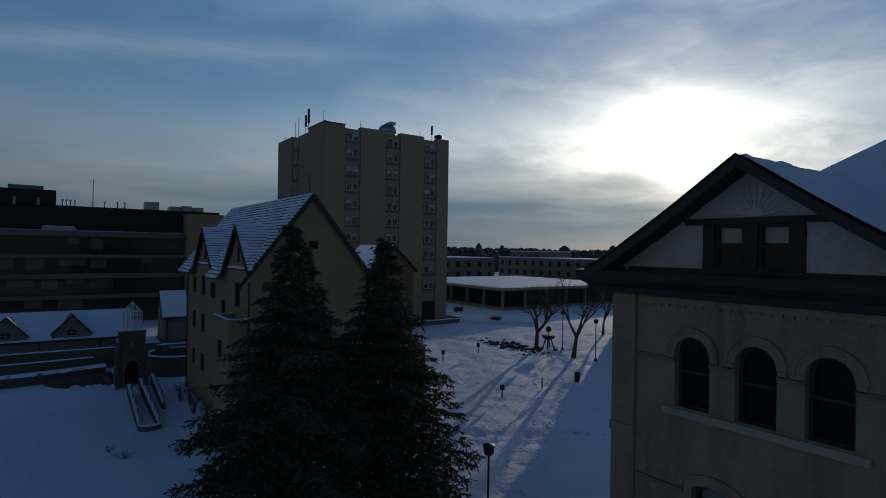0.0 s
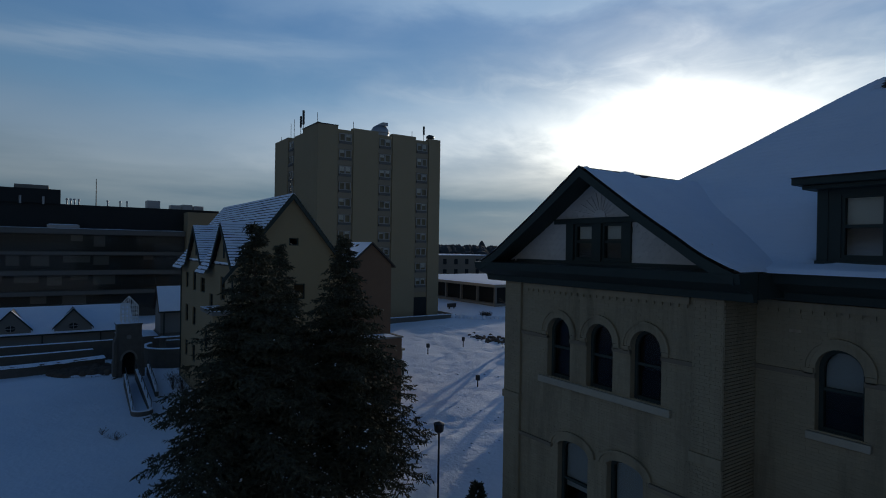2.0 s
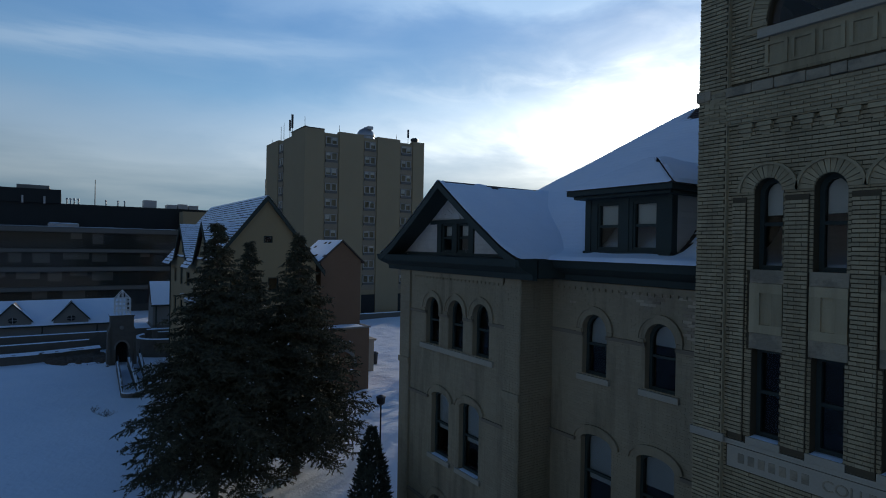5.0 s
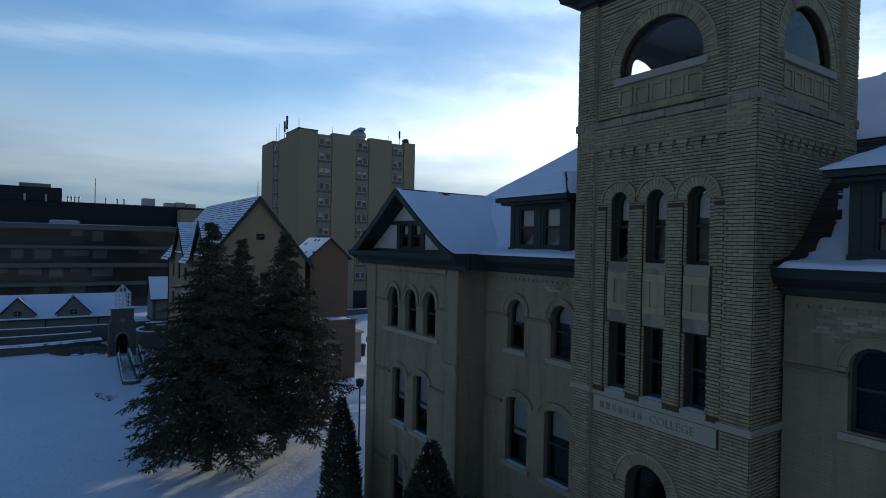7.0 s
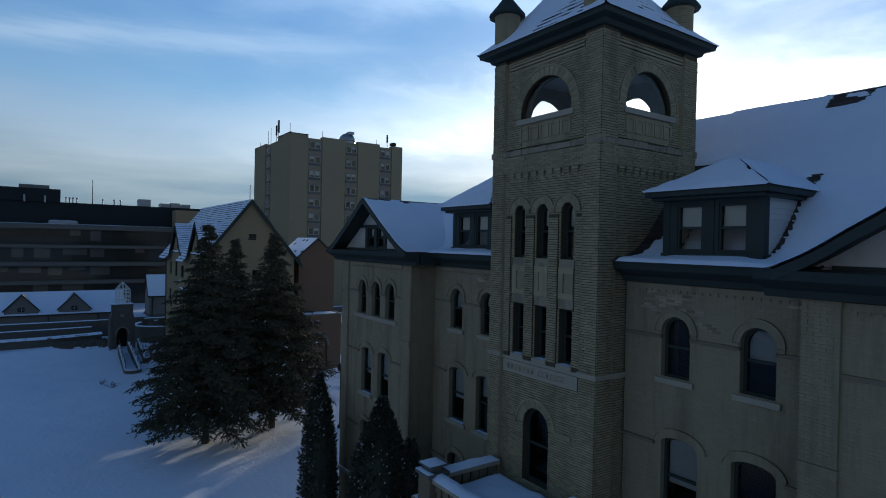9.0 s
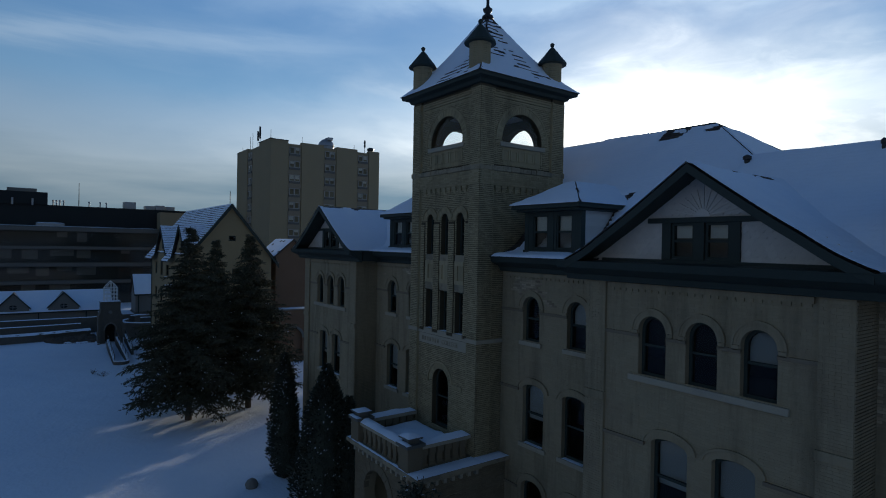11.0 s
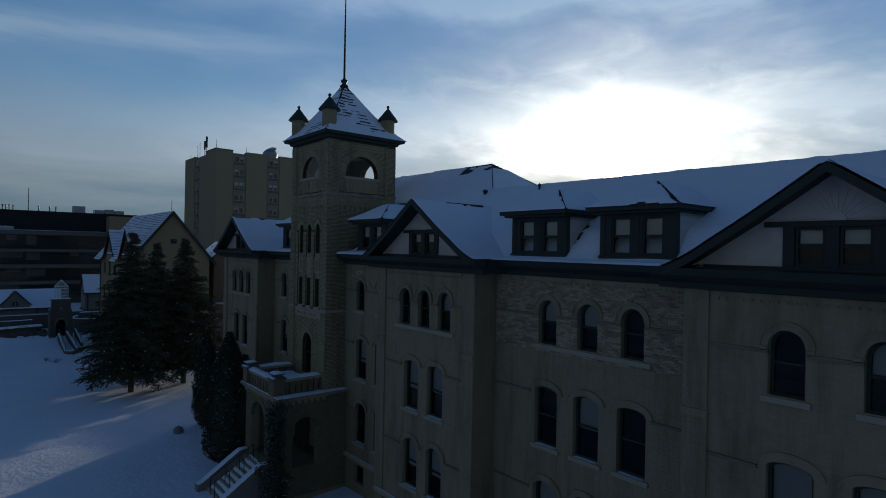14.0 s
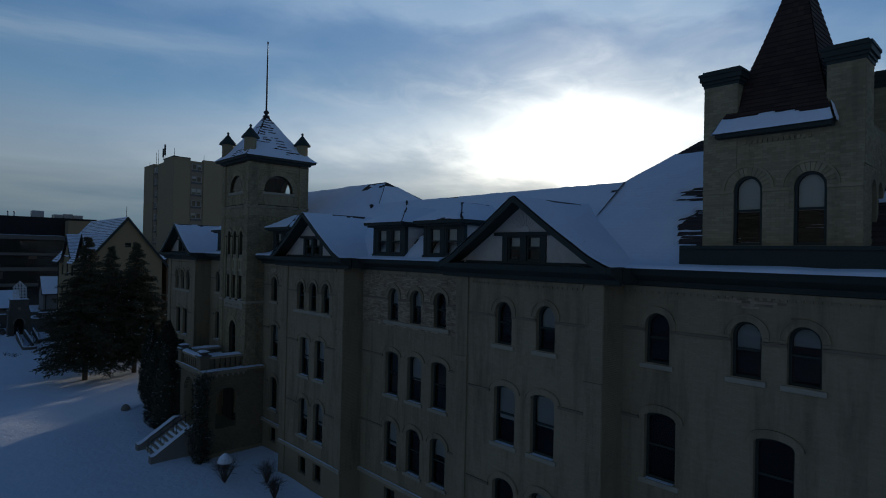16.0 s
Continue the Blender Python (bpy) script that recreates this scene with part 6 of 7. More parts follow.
wall(hw_, front(HY0), -62.0, HX - 0.35, 0.8, EZ, side, 0.35)
hw_.box(-62.0, -61.65, HY0 + 0.35, HY1, 0.8, EZ)
hw_.box(-61.65, HX - 0.35, HY1 - 0.35, HY1, 0.8, EZ)
part("wall", hw_, STUCCO, house, "ochre stucco walls")
for o in hops:
    window(right(HX), o, house, recess=0.15, sill=False, rail=False)
for o in side:
    window(front(HY0), o, house, recess=0.15, sill=False)
tiles, hsnow = M(), M()


def tile_face(e0, e1, r1, r0, bare=0.3, seed=1, course=0.31):
    """Tile courses; a strip of snow lies on most of each one, its edge ragged."""
    rr = random.Random(seed)
    slope = (Vector(r0) - Vector(e0)).length
    rows = int(slope / course)
    nrm = (Vector(e1) - Vector(e0)).cross(Vector(r0) - Vector(e0) if (Vector(r0) - Vector(e0)).length > 0.1 else Vector(r1) - Vector(e1)).normalized()
    if nrm.z < 0:
        nrm = -nrm
    for i in range(rows):
        a, b = i / rows, (i + 1) / rows
        p = [Vector(lerp(e0, r0, a)), Vector(lerp(e1, r1, a)), Vector(lerp(e1, r1, b)), Vector(lerp(e0, r0, b))]
        tiles.add([tuple(p[0] + nrm * 0.06), tuple(p[1] + nrm * 0.06), tuple(p[2]), tuple(p[3]), tuple(p[0]), tuple(p[1])], [(0, 1, 2, 3), (4, 5, 1, 0)])
        n = max(2, int((p[1] - p[0]).length / 0.4))
        for j in range(n):
            s0, s1 = j / n, (j + 1) / n
            c = p[0].lerp(p[1], s0)
            v = noise.noise(Vector((c.x * 0.5, c.y * 0.5, c.z * 1.4 + seed))) * 0.5 + rr.uniform(-0.12, 0.12)
            if v < -0.56:
                continue
            lo = bare * (0.75 + 0.5 * rr.random()) - v * 0.3
            q = [p[0].lerp(p[3], lo).lerp(p[1].lerp(p[2], lo), s0), p[0].lerp(p[3], lo).lerp(p[1].lerp(p[2], lo), s1), p[3].lerp(p[2], s1), p[3].lerp(p[2], s0)]
            h = nrm * 0.075
            hsnow.add([tuple(q[0] + h * 0.7), tuple(q[1] + h * 0.7), tuple(q[2] + h), tuple(q[3] + h)], [(0, 1, 2, 3)])


OVH = 0.85
k_ = (AZ - EZ) / (HC - HY0)
ze_ = EZ - OVH * k_
ZB = 13.33
YB = HC - (AZ - ZB) / k_
tile_face((-62.4, YB, ZB), (HX + 0.3, YB, ZB), (HX + 0.3, HC, AZ), (-62.4, HC, AZ), 0.33, 3)
for xa, xb in ((-62.4, -57.3), (-50.1, -46.2)):
    tile_face((xa, HY0 - OVH, ze_), (xb, HY0 - OVH, ze_), (xb, YB, ZB), (xa, YB, ZB), 0.3, 5)
tile_face((HX + 0.3, HY1 + OVH - 0.05, ze_), (-62.4, HY1 + OVH - 0.05, ze_), (-62.4, HC, AZ), (HX + 0.3, HC, AZ), 0.3, 4)
for gx, hw2, pk in ((-42.6, 3.6, 16.75), (-53.7, 3.6, 16.75)):
    gw = M()
    gw.prism([(gx - hw2 + 0.3, 12.9), (gx + hw2 - 0.3, 12.9), (gx + hw2 - 0.3, 13.4), (gx, pk - 0.3), (gx - hw2 + 0.3, 13.4)], HY0 - 0.02, HY0 + 0.35, "y")
    part("gable_wall", gw, STUCCO, house)
    zb = pk - hw2 * 0.95
    yb = HC - (AZ - pk) / k_
    yv = HC - (AZ - zb) / k_
    tile_face((gx - hw2, yv, zb), (gx - hw2, HY0 - 0.35, zb), (gx, HY0 - 0.35, pk), (gx, yb, pk), 0.24, 7, 0.3)
    tile_face((gx + hw2, HY0 - 0.35, zb), (gx + hw2, yv, zb), (gx, yb, pk), (gx, HY0 - 0.35, pk), 0.24, 8, 0.3)
    for s in (-1, 1):
        bb = M().prism([(gx, pk - 0.05), (gx, pk - 0.4), (gx + s * hw2, zb - 0.4), (gx + s * hw2, zb - 0.05)], HY0 - 0.4, HY0 - 0.3, "y")
        part("bargeboard", bb, TRIM, house)
    part("slit_window", M().box(gx - 0.25, gx + 0.25, HY0 - 0.05, HY0 - 0.02, 13.9, 15.2), DARKWALL, house)
for s, y in ((-1, HY0 - OVH), (1, HY1 + OVH - 0.05)):
    bb = M().prism([(HC, AZ - 0.02), (HC, AZ - 0.42), (y, ze_ - 0.4), (y, ze_ - 0.02)], HX + 0.2, HX + 0.34, "x")
    part("bargeboard", bb, TRIM, house, "dark raking gable board")
for x in (HX + 0.02, -61.2):
    part("downpipe", M().cyl((x, HY0 - 0.09, 0.9), (x, HY0 - 0.09, 12.6), 0.06, 0.06, 8), TRIM, house, "dark downpipe at the corner")
part("roof", tiles, SHINGLE, house, "dark tile courses", kind="stuff")
solid("house_snow", hsnow, SNOW, "strips of snow along roof tile courses", "snow", kind="stuff")
# a flat-topped bay with a low parapet against the side wall
BAY = (-43.8, HX - 0.2, 9.9, HY0 - 0.004)
bay = M()
wall(bay, front(BAY[2]), BAY[0], BAY[1], 0.8, 9.7, [opening(-42.2, 1.3, 6.95, 8.3, 0)], 0.3)
bay.box(BAY[0], BAY[0] + 0.3, BAY[2] + 0.3, BAY[3], 0.8, 9.7).box(BAY[1] - 0.3, BAY[1], BAY[2] + 0.3, BAY[3], 0.8, 9.7).box(BAY[0] + 0.3, BAY[1] - 0.3, BAY[2] + 0.3, BAY[3], 9.4, 9.55)
part("bay", bay, STUCCO, house, "flat-topped projecting stucco bay")
part("bay_parapet", M().box(BAY[0] - 0.08, BAY[1] + 0.08, BAY[2] - 0.08, BAY[2] + 0.25, 9.7, 10.0).box(BAY[0] - 0.08, BAY[0] + 0.25, BAY[2] + 0.25, BAY[3], 9.7, 10.0).box(BAY[1] - 0.25, BAY[1] + 0.08, BAY[2] + 0.25, BAY[3], 9.7, 10.0), CONCRETE, house, "low parapet of the bay", bevel=0.02)
bsn = M()
snow_pad(bsn, BAY[0] - 0.1, BAY[1] + 0.1, BAY[2] - 0.1, BAY[2] + 0.22, 10.0, 0.09)
snow_pad(bsn, BAY[0] - 0.1, BAY[0] + 0.22, BAY[2] + 0.22, BAY[3], 10.0, 0.09)
snow_pad(bsn, BAY[1] - 0.22, BAY[1] + 0.1, BAY[2] + 0.22, BAY[3], 10.0, 0.05)
snow_pad(bsn, BAY[0] + 0.3, BAY[1] - 0.3, BAY[2] + 0.3, BAY[3], 9.55, 0.12)
part("bay_snow", bsn, SNOW, house, "snow on the bay and its parapet", smooth=True)
window(front(BAY[2]), opening(-42.2, 1.3, 6.95, 8.3, 0), house, recess=0.15, sill=False)
part("mast", M().cyl((-40.2, HC, AZ - 0.2), (-40.2, HC, AZ + 1.5), 0.04, 0.03), STEEL, house)
# stair tower and low annex of orange brick
annex = thing("stair_tower", (-43, 23.3, 1.2), "narrow orange-brown brick stair tower with a snowy gable", "tower")
part("wall", M().prism([(21.2, 1.0), (25.3, 1.0), (25.3, 13.5), (23.3, 15.2), (21.2, 13.5)], -46.5, -40.6, "x"), ORANGE_BRICK, annex, "orange-brown brick walls")
an_roof = M()
for y, z in ((20.95, 13.3), (25.6, 13.3)):
    an_roof.prism([(y, z), (23.3, 15.42), (23.3, 15.25), (y, z - 0.17)], -46.7, -40.35, "x")
part("roof", an_roof, SHINGLE, annex)
an_s = M()
for i in range(12):
    for j in range(10):
        a, b = i / 12, (i + 1) / 12
        c, d = j / 10, (j + 1) / 10
        if noise.noise(Vector((i * 0.5, j * 0.6, 2))) > -0.42:
            an_s.add([(-46.6 + 6.2 * a, 20.95 + 2.3 * c, 13.36 + 2.05 * c), (-46.6 + 6.2 * b, 20.95 + 2.3 * c, 13.36 + 2.05 * c), (-46.6 + 6.2 * b, 20.95 + 2.3 * d, 13.36 + 2.05 * d), (-46.6 + 6.2 * a, 20.95 + 2.3 * d, 13.36 + 2.05 * d)], [(0, 1, 2, 3)])
snow_pad(an_s, -45.0, -38.6, 21.1, 25.3, 7.12, 0.12, 0.4)
low_block = thing("brick_annex", (-41, 24, 1.2), "low flat-roofed orange brick annex with an arched panel", "annex")
lbw = M()
wall(lbw, right(-38.6), 21.0, 25.35, 0.9, 7.1, [opening(22.6, 2.4, 2.0, 5.0, 1.2)], 0.3)
lbw.box(-45, -38.9, 21.0, 25.35, 0.9, 7.1)
part("wall", lbw, ORANGE_BRICK, low_block)
part("coping", M().box(-45.1, -38.5, 25.15, 25.45, 7.1, 7.22).box(-38.7, -38.5, 21.0, 25.15, 7.1, 7.22), CONCRETE, low_block)
ar = M()
hood(ar, right(-38.6), opening(22.6, 2.4, 2.0, 5.0, 1.2), 0.0, 0.3, 0.04)
part("arch_ring", ar, CONCRETE, low_block, "pale arch ring")
part("shed", M().box(-48.5, -45.1, 26.0, 29.2, 1.0, 4.6).box(-48.8, -44.9, 25.8, 29.4, 4.6, 4.8), TAN_PALE, low_block, "pale lean-to shed")
solid("annex_snow", an_s, SNOW, "snow on the annex roofs", "snow", kind="stuff", smooth=True)


def bin_(x, y, s=1.0, label="dark lidded waste bin on the snow"):
    g = ground_z(x, y)
    b = thing("waste_bin", (x, y, g), label, "bin")
    part("body", M().lathe((x, y, g - 0.05), [(0.30 * s, 0), (0.36 * s, 0.95 * s), (0.38 * s, 0.98 * s)], 10), STEEL, b)
    part("lid", M().lathe((x, y, g + 0.93 * s), [(0.4 * s, 0), (0.41 * s, 0.08 * s), (0.22 * s, 0.2 * s), (0.05 * s, 0.23 * s)], 10), STEEL, b)


bin_(-48.3, 30.9, 1.2)
bin_(-39.1, 44.3, 0.85)

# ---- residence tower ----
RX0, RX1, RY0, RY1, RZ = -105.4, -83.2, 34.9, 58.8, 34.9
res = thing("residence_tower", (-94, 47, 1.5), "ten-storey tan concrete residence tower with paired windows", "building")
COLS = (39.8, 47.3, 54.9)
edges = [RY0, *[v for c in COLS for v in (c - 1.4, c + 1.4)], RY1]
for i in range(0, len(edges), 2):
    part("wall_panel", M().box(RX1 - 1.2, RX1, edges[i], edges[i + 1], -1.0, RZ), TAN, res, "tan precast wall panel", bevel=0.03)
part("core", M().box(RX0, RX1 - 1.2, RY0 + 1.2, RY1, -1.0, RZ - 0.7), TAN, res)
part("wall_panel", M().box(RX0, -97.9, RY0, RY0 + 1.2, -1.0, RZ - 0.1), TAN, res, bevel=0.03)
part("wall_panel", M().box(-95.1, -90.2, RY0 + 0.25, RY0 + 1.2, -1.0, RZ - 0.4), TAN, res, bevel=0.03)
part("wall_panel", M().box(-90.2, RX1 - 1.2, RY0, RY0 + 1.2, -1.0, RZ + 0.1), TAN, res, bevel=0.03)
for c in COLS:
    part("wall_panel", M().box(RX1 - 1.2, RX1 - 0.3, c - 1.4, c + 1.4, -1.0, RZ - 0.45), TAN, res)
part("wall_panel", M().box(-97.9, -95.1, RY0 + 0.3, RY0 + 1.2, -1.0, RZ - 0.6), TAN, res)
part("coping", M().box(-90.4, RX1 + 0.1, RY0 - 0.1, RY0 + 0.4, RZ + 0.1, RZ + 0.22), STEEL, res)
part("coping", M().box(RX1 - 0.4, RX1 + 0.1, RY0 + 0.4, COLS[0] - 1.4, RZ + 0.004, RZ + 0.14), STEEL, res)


def res_window(place, u, z, hw):
    """Paired panes in a pale frame, with a dark grille below and a brown panel down to the next floor."""
    f = M()
    w = hw * 0.82
    slab(f, place, u - w, u + w, 0.0, 0.15, z + 0.65, z + 0.77)
    slab(f, place, u - w, u + w, 0.0, 0.15, z - 0.56, z - 0.43)
    for a, b in ((-w, -w + 0.16), (-0.13, 0.13), (w - 0.16, w)):
        slab(f, place, u + a, u + b, 0.0, 0.15, z - 0.43, z + 0.65)
    wn = part("window", f, PALE_FRAME, res)
    for a, b in ((-w + 0.16, -0.13), (0.13, w - 0.16)):
        pane(place, [[(u + a, z - 0.43), (u + b, z - 0.43), (u + b, z + 0.65), (u + a, z + 0.65)]], 0.08, wn)
        if rngw.random() < 0.4:
            bl = M()
            slab(bl, place, u + a, u + b, 0.12, 0.14, z + rngw.choice((-0.1, 0.2, 0.4)), z + 0.65)
            part("blind", bl, BLIND, wn)
    gr = M()
    slab(gr, place, u - w, u + w, -0.1, 0.12, z - 0.97, z - 0.57)
    part("grille", gr, BAND_CONCRETE, wn, "dark air grille below a window")
    sp = M()
    slab(sp, place, u - hw, u + hw, 0.0, 0.15, z - 1.89, z - 0.98)
    part("spandrel", sp, SPANDREL, wn, "brown panel between windows")


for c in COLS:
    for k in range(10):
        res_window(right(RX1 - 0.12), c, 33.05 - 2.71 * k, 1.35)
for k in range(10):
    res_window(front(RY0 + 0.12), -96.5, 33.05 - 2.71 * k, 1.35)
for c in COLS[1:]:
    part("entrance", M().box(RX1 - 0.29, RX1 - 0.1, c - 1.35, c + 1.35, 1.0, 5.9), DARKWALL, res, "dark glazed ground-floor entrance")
DX, DY = -86.0, 47.6
dome = thing("observatory_dome", (DX, DY, 34.2), "small pale round observatory dome on a flat roof", "dome")
part("drum", M().lathe((DX, DY, 34.1), [(1.6, 0), (1.6, 1.0)], 20), GALV, dome)
part("shell", M().lathe((DX, DY, 35.1), [(1.7, 0)] + [(1.7 * math.cos(radians(a)), 1.7 * math.sin(radians(a))) for a in range(10, 90, 10)] + [(0.05, 1.7)], 20), GALV, dome, smooth=True)
part("shutter", M().box(DX - 0.3, DX + 1.5, DY - 0.2, DY + 0.8, 36.4, 36.95), GALV, dome)
for x, y, h, w_ in ((-104.6, 35.9, 1.4, 0.05), (-98.6, 35.7, 3.0, 0.05), (-96.6, 35.6, 3.4, 0.06), (-93.2, 35.6, 3.3, 0.14), (-91.9, 35.6, 4.1, 0.16), (-85.6, 35.7, 2.6, 0.04), (-84.2, 41.6, 1.6, 0.03), (-84.2, 53.2, 1.4, 0.03), (-84.0, 55.6, 2.6, 0.13)):
    an = thing("roof_antenna", (x, y, 34.0), "slim dark antenna mast on the tower roof", "antenna", group="roof antennas")
    part("pole", M().cyl((x, y, 33.8), (x, y, 34.6 + h), 0.06, 0.04, 6), STEEL, an)
    if w_ > 0.1:
        part("panel", M().box(x - w_, x + w_, y - w_, y + w_, 34.6 + h * 0.4, 34.6 + h), STEEL, an)
fan = thing("roof_fan", (-84.3, 57.2, 34.2), "dark round ventilator hood on the tower roof", "ventilator")
part("hood", M().lathe((-84.3, 57.2, 34.1), [(0.5, 0), (0.5, 1.0), (0.75, 1.1), (0.75, 1.5), (0.4, 1.7)], 12), STEEL, fan)

# ---- science building ----
sci = thing("science_building", (-130, -8, 1), "long concrete science building with dark glazed bands", "building")
SX = -120.0
part("core", M().box(-150, SX - 1.3, -70, 21.5, 0, 17.2), SCI_BAND, sci, "dark recessed window bands")
for z0, z1 in ((16.4, 17.4), (12.55, 13.2), (8.85, 9.7), (5.15, 5.9)):
    part("floor_band", M().box(-150, SX, -70, 21.5, z0, z1), BAND_CONCRETE, sci, "pale concrete floor band", bevel=0.04)
rs = random.Random(6)
for z0, z1 in ((13.2, 16.4), (9.7, 12.55), (5.9, 8.85), (2.0, 5.15)):
    y = -40.0
    while y < 21.0:
        wd = rs.choice((2.4, 3.6, 4.8))
        pane(right(SX - 1.25), [[(y + 0.06, z0 + 0.1), (y + wd - 0.06, z0 + 0.1), (y + wd - 0.06, z1 - 0.1), (y + 0.06, z1 - 0.1)]], 0.0, sci)
        if rs.random() < 0.55:
            part("blind", M().box(SX - 1.3 + 0.01, SX - 1.28, y + 0.1, y + wd * rs.uniform(0.5, 0.95), z0 + (z1 - z0) * rs.uniform(0.2, 0.7), z1 - 0.15), CONCRETE, sci)
        y += wd
part("plant_storey", M().box(-150, SX - 3.0, -70, 28.5, 17.2, 22.0), DARKWALL, sci, "black clad plant storey")
part("penthouse", M().box(-145, SX - 2.5, -30, 0.4, 22.0, 24.6), DARKWALL, sci)
part("roof_unit", M().box(-140, SX - 4, -6.6, -1.5, 24.6, 25.4), CONCRETE, sci)
part("end_block", M().box(-140, SX + 1.5, 21.6, 28.4, 0, 21.3), TAN, sci, "plain tan end block")
for y in (1.4, 2.0, 2.6, 3.3, 8.0, 10.1, 11.3):
    part("vent_pipe", M().cyl((SX - 3.5, y, 22.0), (SX - 3.5, y, 23.0), 0.13, 0.13, 6).cyl((SX - 3.5, y, 22.9), (SX - 3.5, y, 23.15), 0.24, 0.2, 6), GALV, sci)
for y in (-5.6, -2.2):
    part("vent_pipe", M().cyl((SX - 2.3, y, 21.8), (SX - 2.3, y, 23.2), 0.2, 0.2, 6), GALV, sci)
part("mast", M().cyl((SX - 4, 6.1, 22.0), (SX - 4, 6.1, 27.2), 0.1, 0.06, 6), STEEL, sci)
part("chiller", M().box(SX - 7, SX - 4, 14.9, 17.3, 22.0, 23.6), GALV, sci, "boxy rooftop chiller")
for i in range(3):
    part("chiller", M().box(SX - 7, SX - 4, 19.3 + 2.2 * i, 21.2 + 2.2 * i, 22.0, 22.9 + 0.2 * (i % 2)), GALV, sci)
part("terrace_unit", M().box(SX - 2.4, SX - 0.9, -1.6, 3.4, 17.45, 18.05), GALV, sci, "long low ventilation unit on the terrace", bevel=0.03)
for z in (17.7, 17.9):
    part("unit_rail", M().box(SX - 0.9, SX - 0.84, -1.6, 3.4, z, z + 0.05), GALV, sci)
sci_s = M()
snow_pad(sci_s, SX - 2.45, SX - 0.85, -1.65, 3.45, 18.05, 0.22, 0.5)
snow_pad(sci_s, SX - 3.0, SX, -60, 21.4, 17.4, 0.15, 1.5)
solid("terrace_snow", sci_s, SNOW, "snow on the setback terrace", "snow", kind="stuff", smooth=True)

# ---- low chapel range, garden arch and terraces ----
chapel = thing("chapel_range", (-84, -4, 1), "low grey range with snowy roof and small gables", "building")
CX = -80.0
cw = M()
cgab = (1.95, -4.3, -10.6, -16.9)
cw.box(-90, CX, -40, 8.4, 0.2, 3.72)
for y in cgab:
    cw.prism([(y - 1.95, 3.6), (y + 1.95, 3.6), (y + 1.95, 4.35), (y, 6.5), (y - 1.95, 4.35)], CX - 5.0, CX + 0.05, "x")
cw.prism([(-90, 3.7), (CX, 3.7), (-85.0, 6.3)], 8.1, 8.4, "y")
part("wall", cw, CONCRETE, chapel, "grey rendered walls")
cs = M()
NX = 40
for j in range(NX):
    y0, y1 = -40 + 48.6 * j / NX, -40 + 48.6 * (j + 1) / NX
    for s0, s1 in ((0, 0.5), (0.5, 1)):
        cs.add([(CX + 0.4 - 5.4 * s0, y0, 3.75 + 2.87 * s0), (CX + 0.4 - 5.4 * s0, y1, 3.75 + 2.87 * s0), (CX + 0.4 - 5.4 * s1, y1, 3.75 + 2.87 * s1), (CX + 0.4 - 5.4 * s1, y0, 3.75 + 2.87 * s1)], [(0, 1, 2, 3)])
cs.add([(-85.0, -40, 6.62), (-85, 8.6, 6.62), (-90.4, 8.6, 3.75), (-90.4, -40, 3.75)], [(0, 1, 2, 3)])
for y in cgab:
    for s in (-1, 1):
        cs.add([(CX + 0.25, y, 6.75), (CX - 4.3, y, 6.22), (CX - 1.2, y + s * 2.15, 4.4), (CX + 0.25, y + s * 2.15, 4.4)], [(0, 1, 2, 3)])
        part("bargeboard", M().prism([(y, 6.72), (y, 6.5), (y + s * 2.15, 4.15), (y + s * 2.15, 4.37)], CX + 0.2, CX + 0.3, "x"), TRIM, chapel)
    rg = M()
    n = 16
    for i in range(n):
        a, b = 6.283 * i / n, 6.283 * (i + 1) / n
        rg.prism([(y + rh * math.cos(t), 4.52 + rv * math.sin(t)) for rh, rv, t in ((0.5, 0.36, a), (0.5, 0.36, b), (0.66, 0.5, b), (0.66, 0.5, a))], CX, CX + 0.14, "x")
    rw_ = part("oval_window", rg, CONCRETE, chapel, "oval window in a stone ring")
    part("pane", M().prism([(y + 0.52 * math.cos(6.283 * i / n), 4.52 + 0.38 * math.sin(6.283 * i / n)) for i in range(n)], CX + 0.052, CX + 0.09, "x"), DARKWALL, rw_)
    part("bar", M().box(CX + 0.09, CX + 0.12, y - 0.03, y + 0.03, 4.15, 4.89), GALV, rw_)
    part("bar", M().box(CX + 0.09, CX + 0.12, y - 0.5, y + 0.5, 4.49, 4.55), GALV, rw_)
part("gutter", M().box(CX + 0.3, CX + 0.45, -40, 8.5, 3.58, 3.72), TRIM, chapel)
for y in (-1.2, 4.9, -7.4):
    part("downpipe", M().cyl((CX + 0.15, y, 1.0), (CX + 0.15, y, 3.6), 0.07, 0.07, 6), TRIM, chapel)
solid("chapel_snow", cs, SNOW, "smooth snow on the chapel roof", "snow", kind="stuff")
shed = thing("link_house", (-76, 12.2, 1), "small gabled link house with a snowy roof", "house")
part("wall", M().prism([(-78.4, 0.5), (-73.9, 0.5), (-73.9, 6.7), (-76.15, 9.15), (-78.4, 6.7)], 10.95, 13.6, "y"), CONCRETE, shed, "grey rendered walls")
part("plinth", M().box(-78.5, -73.8, 10.87, 13.6, 3.4, 3.75), FIELDSTONE, shed)
part("roof", M().prism([(-73.45, 6.5), (-76.15, 9.4), (-78.9, 6.5), (-78.9, 6.33), (-76.15, 9.22), (-73.45, 6.33)], 10.68, 13.8, "y"), SHINGLE, shed, "dark steep roof")
part("gutter", M().box(-73.5, -73.36, 10.68, 13.8, 6.3, 6.42), TRIM, shed)
